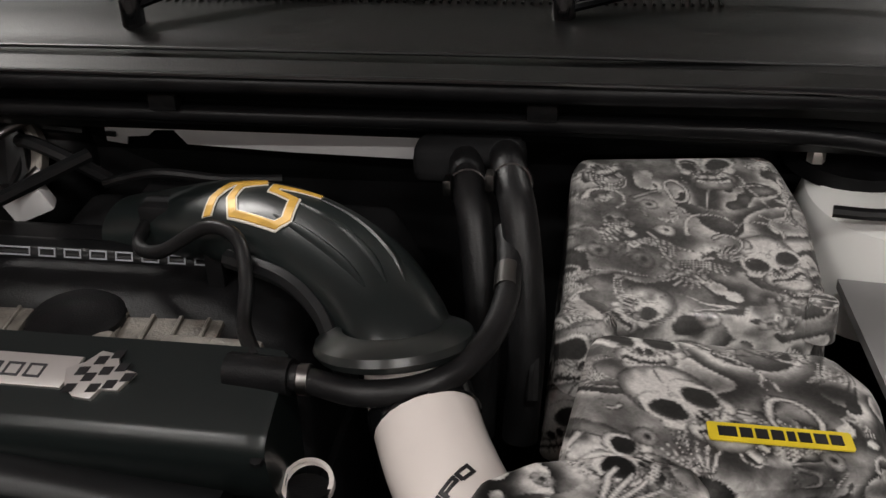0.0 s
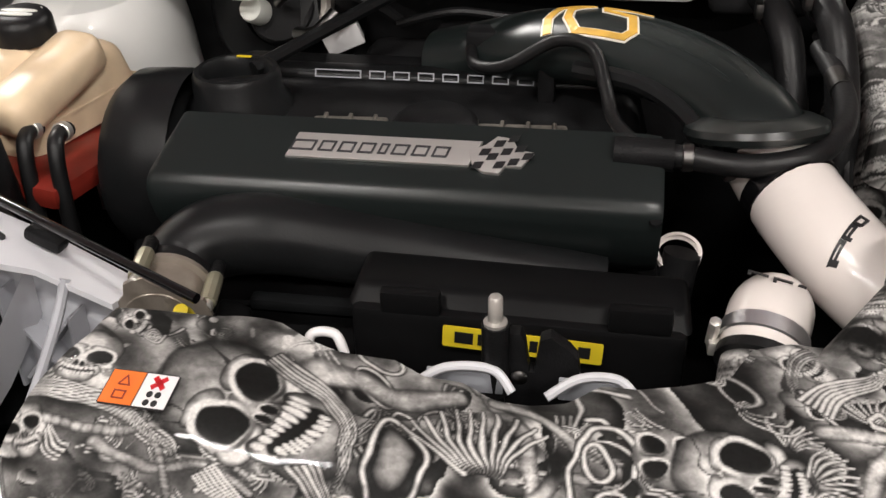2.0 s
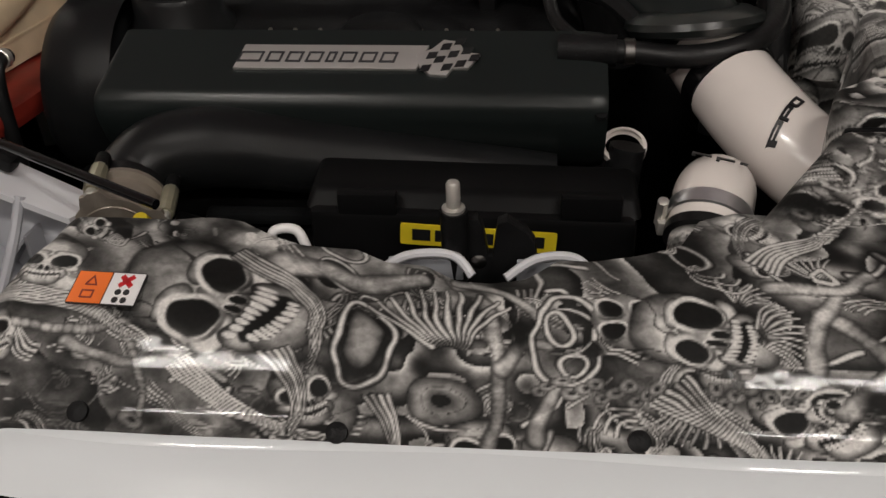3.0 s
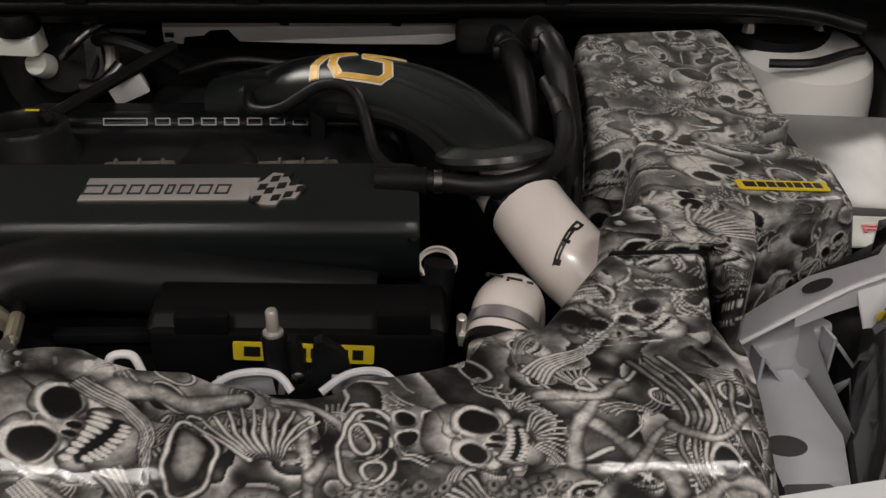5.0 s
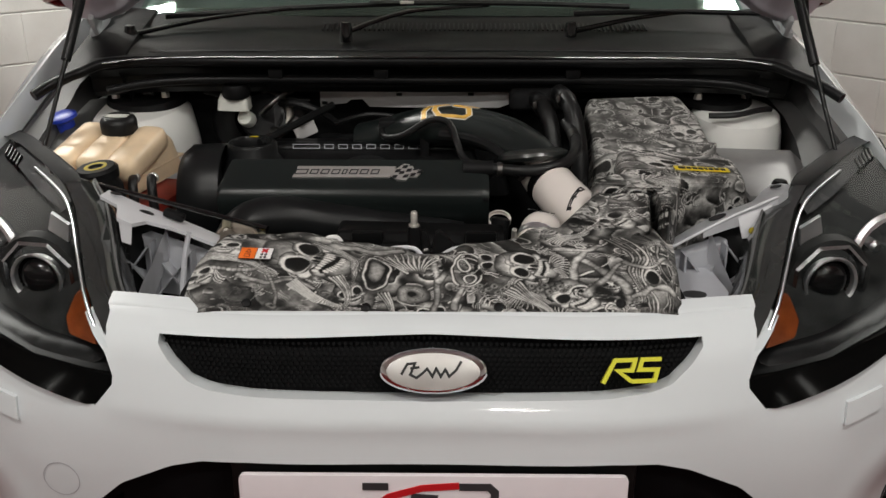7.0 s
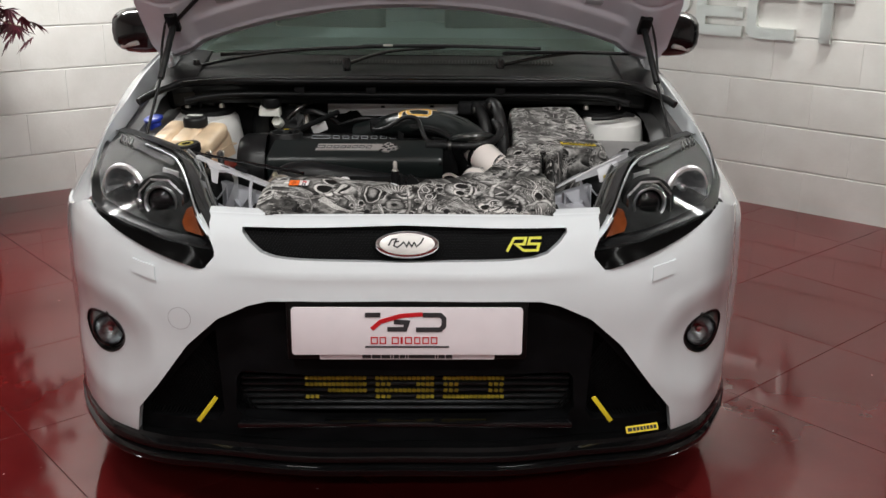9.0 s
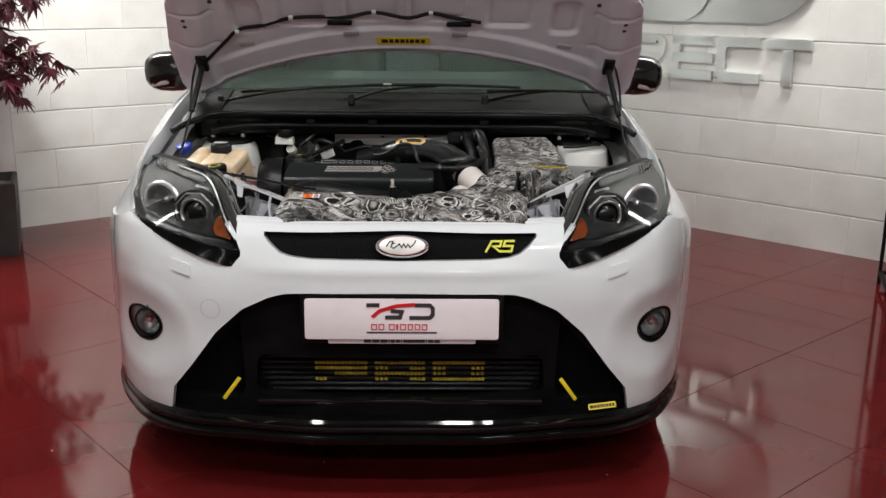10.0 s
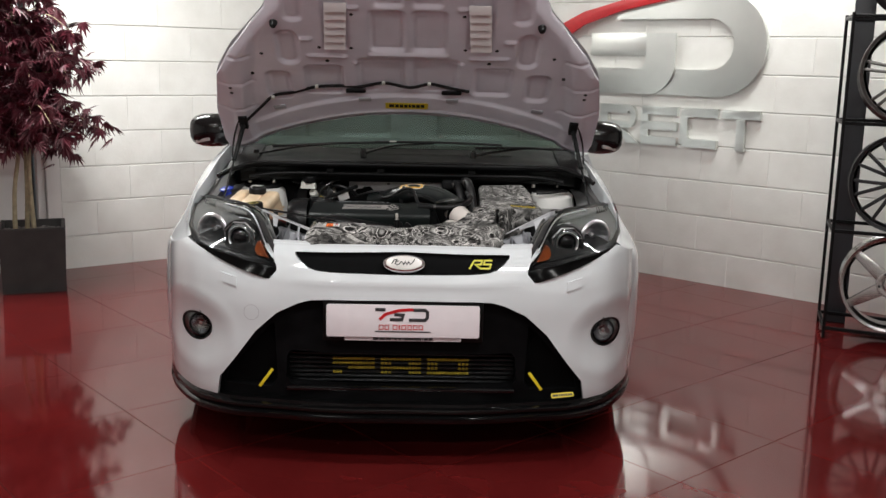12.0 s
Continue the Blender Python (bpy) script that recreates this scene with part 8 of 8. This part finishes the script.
i2 = [(-0.62, 1.372), (-0.30, 1.372), (-0.08, 1.372)] + arc(-0.02, 1.43, 0.06, -90, 0, 10) + [(0.04, 1.50), (0.04, 1.598)]
part("sign_hook", ring_band(o2, i2, 0.012, on_sign(0, 0, D + 0.004)), BRUSHED, sign, "brushed steel hook shape over the loop", flat_angle=30)
part("sign_bar", prism([(-0.40, 1.455), (0.03, 1.455), (0.03, 1.60), (-0.40, 1.60)], 0.010, 0.001, on_sign(0, 0, 0.004)), BRUSHED, sign)
part("sign_swoosh", prism([(-0.95, 1.28), (-0.70, 1.50), (-0.43, 1.655), (-0.15, 1.742), (0.22, 1.812), (0.55, 1.85), (0.55, 1.90), (0.2, 1.885), (-0.15, 1.81), (-0.44, 1.74), (-0.75, 1.60), (-1.02, 1.36)], 0.016, 0.001, on_sign(0, 0, D + 0.02)), REDP, sign, "red swoosh", flat_angle=30)
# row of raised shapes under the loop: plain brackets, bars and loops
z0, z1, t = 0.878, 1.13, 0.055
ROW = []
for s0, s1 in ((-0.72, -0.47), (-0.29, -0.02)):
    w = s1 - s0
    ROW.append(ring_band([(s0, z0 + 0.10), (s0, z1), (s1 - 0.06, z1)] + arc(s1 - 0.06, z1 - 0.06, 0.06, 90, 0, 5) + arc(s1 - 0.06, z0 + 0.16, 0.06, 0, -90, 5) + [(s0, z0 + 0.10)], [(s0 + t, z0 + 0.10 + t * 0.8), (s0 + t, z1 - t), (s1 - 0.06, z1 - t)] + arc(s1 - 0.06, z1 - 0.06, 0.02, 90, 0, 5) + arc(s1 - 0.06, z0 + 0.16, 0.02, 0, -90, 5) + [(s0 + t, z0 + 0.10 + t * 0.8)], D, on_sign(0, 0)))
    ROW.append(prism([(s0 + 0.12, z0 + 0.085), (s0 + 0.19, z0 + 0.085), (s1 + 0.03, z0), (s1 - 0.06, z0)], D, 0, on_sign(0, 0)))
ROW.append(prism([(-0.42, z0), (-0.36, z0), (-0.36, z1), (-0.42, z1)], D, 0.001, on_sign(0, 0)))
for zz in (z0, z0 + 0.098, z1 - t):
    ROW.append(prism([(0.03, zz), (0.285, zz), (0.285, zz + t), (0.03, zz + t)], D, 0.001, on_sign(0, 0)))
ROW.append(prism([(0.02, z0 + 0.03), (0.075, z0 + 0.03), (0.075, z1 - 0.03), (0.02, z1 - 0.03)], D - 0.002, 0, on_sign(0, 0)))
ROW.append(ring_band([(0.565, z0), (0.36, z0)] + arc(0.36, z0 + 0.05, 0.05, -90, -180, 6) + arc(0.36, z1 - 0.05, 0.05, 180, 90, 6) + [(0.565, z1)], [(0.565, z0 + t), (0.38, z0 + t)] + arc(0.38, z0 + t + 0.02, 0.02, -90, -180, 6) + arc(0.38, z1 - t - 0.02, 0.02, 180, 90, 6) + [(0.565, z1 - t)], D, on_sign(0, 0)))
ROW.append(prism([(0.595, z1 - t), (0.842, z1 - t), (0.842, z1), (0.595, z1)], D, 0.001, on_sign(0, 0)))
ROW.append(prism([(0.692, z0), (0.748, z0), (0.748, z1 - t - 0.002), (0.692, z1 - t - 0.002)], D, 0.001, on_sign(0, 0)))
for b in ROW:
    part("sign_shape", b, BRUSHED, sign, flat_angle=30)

# ---- wheel rack ----
rack = thing("wheel_rack", "black steel wheel display rack against the wall", "rack", (2.292, 2.09, 0))
RA, RD = Vector((0.90, -0.44, 0)).normalized(), Vector((-0.30, -0.95, 0)).normalized()
rm = Matrix((RA, RD, (0, 0, 1))).transposed().to_4x4()      # x along the rack, y to its front


def tube_box(a, b, w=0.018):
    a, b = Vector(a), Vector(b)
    d = b - a
    q = d.to_track_quat("Z", "Y").to_matrix().to_4x4()
    return moved(box(w, w, d.length, 0.002, None, 1), rm @ Matrix.Translation((a + b) / 2) @ q)


for x in (0.0, 1.25):
    for y in (0.0, 0.36):
        part("upright", tube_box((x, y, 0.0), (x, y, 1.68 if y == 0 else 1.68), 0.016), BLACK, rack)
LEV = (0.055, 0.575, 1.13, 1.66)
for z in LEV:
    for y in (0.0, 0.36):
        part("rail", tube_box((0, y, z), (1.25, y, z)), BLACK, rack)
    for x in (0.0, 1.25):
        part("cross_bar", tube_box((x, 0, z), (x, 0.36, z)), BLACK, rack)
for x in (0.09, 0.72):
    part("back_panel", moved(box(0.105, 0.02, 2.3, 0.004), rm @ pose(x, -0.03, 1.15)), PANEL, rack, "charcoal upright panel")


def alloy(name, label, mat, radius, style):
    """A bare alloy wheel about z: barrel, lip, spokes, hub."""
    ob = tagged(new(name), label, "wheel", "display wheels")
    part("barrel", lathe([(radius, 0.0), (radius * 0.985, 0.012), (radius * 0.93, 0.008), (radius * 0.90, -0.03), (radius * 0.88, -0.16), (radius * 0.97, -0.19), (radius, -0.20), (radius * 0.99, -0.205), (radius * 0.86, -0.165), (radius * 0.86, -0.03)], 48), mat, ob, "polished barrel and lip")
    n = {"five": 5, "mesh": 9, "twin": 7}[style]
    for i in range(n):
        a = 360 * i / n + 18
        if style == "five":
            bm = prism([(-0.036, 0.04), (0.036, 0.04), (0.022, radius * 0.93), (-0.022, radius * 0.93)], 0.03, 0.006, pose(0, 0, -0.05, -4, 0, a))
        elif style == "mesh":
            bm = joined(prism([(-0.010, 0.05), (0.010, 0.05), (0.048, radius * 0.93), (0.030, radius * 0.93)], 0.022, 0.004, pose(0, 0, -0.04, 0, 0, a)), prism([(-0.010, 0.05), (0.010, 0.05), (-0.030, radius * 0.93), (-0.048, radius * 0.93)], 0.022, 0.004, pose(0, 0, -0.042, 0, 0, a)))
        else:
            bm = joined(prism([(0.004, 0.05), (0.018, 0.05), (0.030, radius * 0.93), (0.012, radius * 0.93)], 0.024, 0.004, pose(0, 0, -0.04, -5, 0, a)), prism([(-0.018, 0.05), (-0.004, 0.05), (-0.012, radius * 0.93), (-0.030, radius * 0.93)], 0.024, 0.004, pose(0, 0, -0.04, -5, 0, a)))
        part("spoke", bm, mat, ob)
    part("hub", lathe([(0.075, -0.05), (0.072, -0.015), (0.05, -0.012), (0.036, -0.02), (0.034, -0.006), (0, -0.004)], 28), mat, ob)
    for i in range(5):
        part("bolt_hole", lathe([(0, 0.001), (0.009, 0.0), (0.009, -0.01)], 10, pose(0.055 * math.cos(radians(72 * i + 54)), 0.055 * math.sin(radians(72 * i + 54)), -0.013)), INK, ob)
    return ob


def stand_wheel(ob, x, z, r):
    lean = Matrix.Rotation(radians(90 - 6), 4, "X")
    ob.matrix_world = Matrix.Translation((2.292, 2.09, 0)) @ rm @ Matrix.Translation((x, 0.30, z + r)) @ Matrix((( -1, 0, 0), (0, -1, 0), (0, 0, 1))).to_4x4() @ lean


for i, x in enumerate((0.31, 0.87)):
    for name, label, mat, r, style, z in (("alloy_wheel", "silver five-spoke alloy wheel on the rack", SILVERW, 0.25, "five", LEV[0] + 0.004), ("alloy_wheel", "satin black mesh alloy wheel on the rack", BLACKW, 0.255, "mesh", LEV[1] + 0.004), ("alloy_wheel", "gunmetal twin-spoke alloy wheel on the rack", HUB, 0.255, "twin", LEV[2] + 0.004), ("alloy_wheel", "satin black mesh alloy wheel on the rack", BLACKW, 0.255, "mesh", LEV[3] + 0.004)):
        stand_wheel(alloy(name, label, mat, r, style), x, z, r)

# ---- potted maple ----
pot = thing("plant_pot", "square charcoal fibreclay planter on the floor", "planter", (-2.29, 2.61, 0))
pot.rotation_euler = (0, 0, radians(20))
PW, PH = 0.37, 0.385
bm = loft([[(sx * w, sy * w, z) for sx, sy in ((-1, -1), (1, -1), (1, 1), (-1, 1))] for w, z in ((PW / 2 * 0.94, 0.0), (PW / 2, PH - 0.006), (PW / 2 - 0.004, PH), (PW / 2 - 0.022, PH), (PW / 2 - 0.026, PH - 0.05), (PW / 2 - 0.03, PH - 0.06))])
bm.faces.new([v for v in bm.verts if v.co.z < 0.001])
part("planter_body", bm, POTM, pot, flat_angle=20)
random.seed(5)
pebbles = []
for i in range(240):
    r = random.uniform(0.006, 0.013)
    pebbles.append(lathe([(0, r * 0.6), (r * 0.8, r * 0.3), (r, -r * 0.2), (0, -r * 0.6)], 6, pose(random.uniform(-0.155, 0.155), random.uniform(-0.155, 0.155), PH - 0.047 + random.uniform(0, 0.006), random.uniform(-30, 30), 0, random.uniform(0, 360))))
peb = part("pebbles", joined(*pebbles), SOIL, pot, "grey pebble mulch")
peb["kind"] = "stuff"
part("soil", box(PW - 0.06, PW - 0.06, 0.03, 0, pose(0, 0, PH - 0.066)), SOIL, pot, smooth=False)

tree = thing("potted_maple", "artificial burgundy maple with slender pale stems", "tree", (-2.33, 2.61, 0.33))
random.seed(11)
stems = [[(-0.05, -0.03, 0), (-0.045, -0.02, 0.25), (-0.01, 0.0, 0.6), (-0.10, 0.03, 1.0), (-0.26, 0.0, 1.45)], [(0.0, 0.02, 0), (0.015, 0.02, 0.3), (0.01, 0.03, 0.65), (0.0, 0.0, 1.05), (-0.02, 0.02, 1.55)], [(0.055, -0.01, 0), (0.04, 0.0, 0.3), (0.055, -0.02, 0.6), (0.06, -0.05, 0.95), (0.08, -0.10, 1.3)]]
for st in stems:
    part("stem", tube(st, [0.015, 0.013, 0.012, 0.009, 0.004], 10, 6), BARK, tree, "pale slender stem")
tips, limbs = [], []
for i in range(64):
    st = random.choice(stems)
    k = random.uniform(0.50, 1.0)
    path = smooth_path(st, 6)
    b = path[int(k * (len(path) - 1))]
    ang, reach = random.uniform(0, 2 * math.pi), random.uniform(0.16, 0.44) * (1.1 - 0.45 * max(0, k - 0.6))
    mid = b + Vector((math.cos(ang) * reach * 0.5, math.sin(ang) * reach * 0.5, random.uniform(0.02, 0.10)))
    end = b + Vector((math.cos(ang) * reach, math.sin(ang) * reach, random.uniform(-0.14, 0.06)))
    limbs.append(tube([b, mid, end], [0.005, 0.0035, 0.0015], 5, 4))
    tips.append((b, mid, end))
part("limb", joined(*limbs), BARK, tree, "thin side twigs")
leaves = bmesh.new()


def leaf(m, size):
    """A palmate leaf: seven narrow drooping lobes from one point."""
    for a in (-75, -48, -24, 0, 24, 48, 75):
        ln = size * (1.0 - 0.45 * abs(a) / 75)
        w = 0.115 * ln
        t = radians(a)
        d, p = Vector((math.sin(t), math.cos(t), 0)), Vector((math.cos(t), -math.sin(t), 0))
        pts = [Vector((0, 0, 0)), d * ln * 0.45 + p * w + Vector((0, 0, -0.05 * ln)), d * ln + Vector((0, 0, -0.28 * ln)), d * ln * 0.45 - p * w + Vector((0, 0, -0.05 * ln))]
        leaves.faces.new([leaves.verts.new(m @ q) for q in pts])


for b, mid, end in tips:
    for i in range(30):
        k = random.uniform(0.15, 1.08)
        p = b.lerp(mid, min(1, 2 * k)) if k < 0.5 else mid.lerp(end, 2 * k - 1)
        p = p + Vector((random.gauss(0, 0.045), random.gauss(0, 0.045), random.gauss(0.0, 0.045)))
        leaf(Matrix.Translation(p) @ Euler((radians(random.uniform(-80, 10)), radians(random.uniform(-35, 35)), random.uniform(0, 2 * math.pi))).to_matrix().to_4x4(), random.uniform(0.07, 0.125))
cr = part("crown", leaves, LEAFM, tree, "burgundy palmate leaves", smooth=False)
cr["kind"] = "stuff"

# ---- wall blocks and floor tiles ----
block_wall(wall_right, K + DR * 0.002, DR, NR, 5.4, 12, FZ0, 0.2275)
block_wall(wall_left, K + DL * 2.788, -DL, NL, 2.78, 12, FZ0, 0.2275)
TILE_SIZE, TA = 0.60, radians(40)
tile_mesh = bpy.data.meshes.new("tile")
bm = prism([(-0.2992, -0.2992), (0.2992, -0.2992), (0.2992, 0.2992), (-0.2992, 0.2992)], 0.008, 0.0008, pose(0, 0, -0.008), 1)
bm.to_mesh(tile_mesh)
bm.free()
tile_mesh.materials.append(TILE)
T0 = Vector((0.115, -0.033, 0))
tu, tv = Vector((math.cos(TA), math.sin(TA), 0)), Vector((-math.sin(TA), math.cos(TA), 0))
area = [(p.x, p.y) for p in floor_poly]
for i in range(-14, 14):
    for j in range(-14, 14):
        c = T0 + tu * TILE_SIZE * (i + 0.5) + tv * TILE_SIZE * (j + 0.5)
        near = [c + tu * a + tv * b for a in (-0.3, 0.3) for b in (-0.3, 0.3)]
        if -5.0 < c.y and any(inside((q.x, q.y), area) for q in near):
            ob = new("tile", tile_mesh)
            ob.matrix_world = Matrix.Translation(c) @ Matrix.Rotation(TA, 4, "Z")
            ob.parent = ground
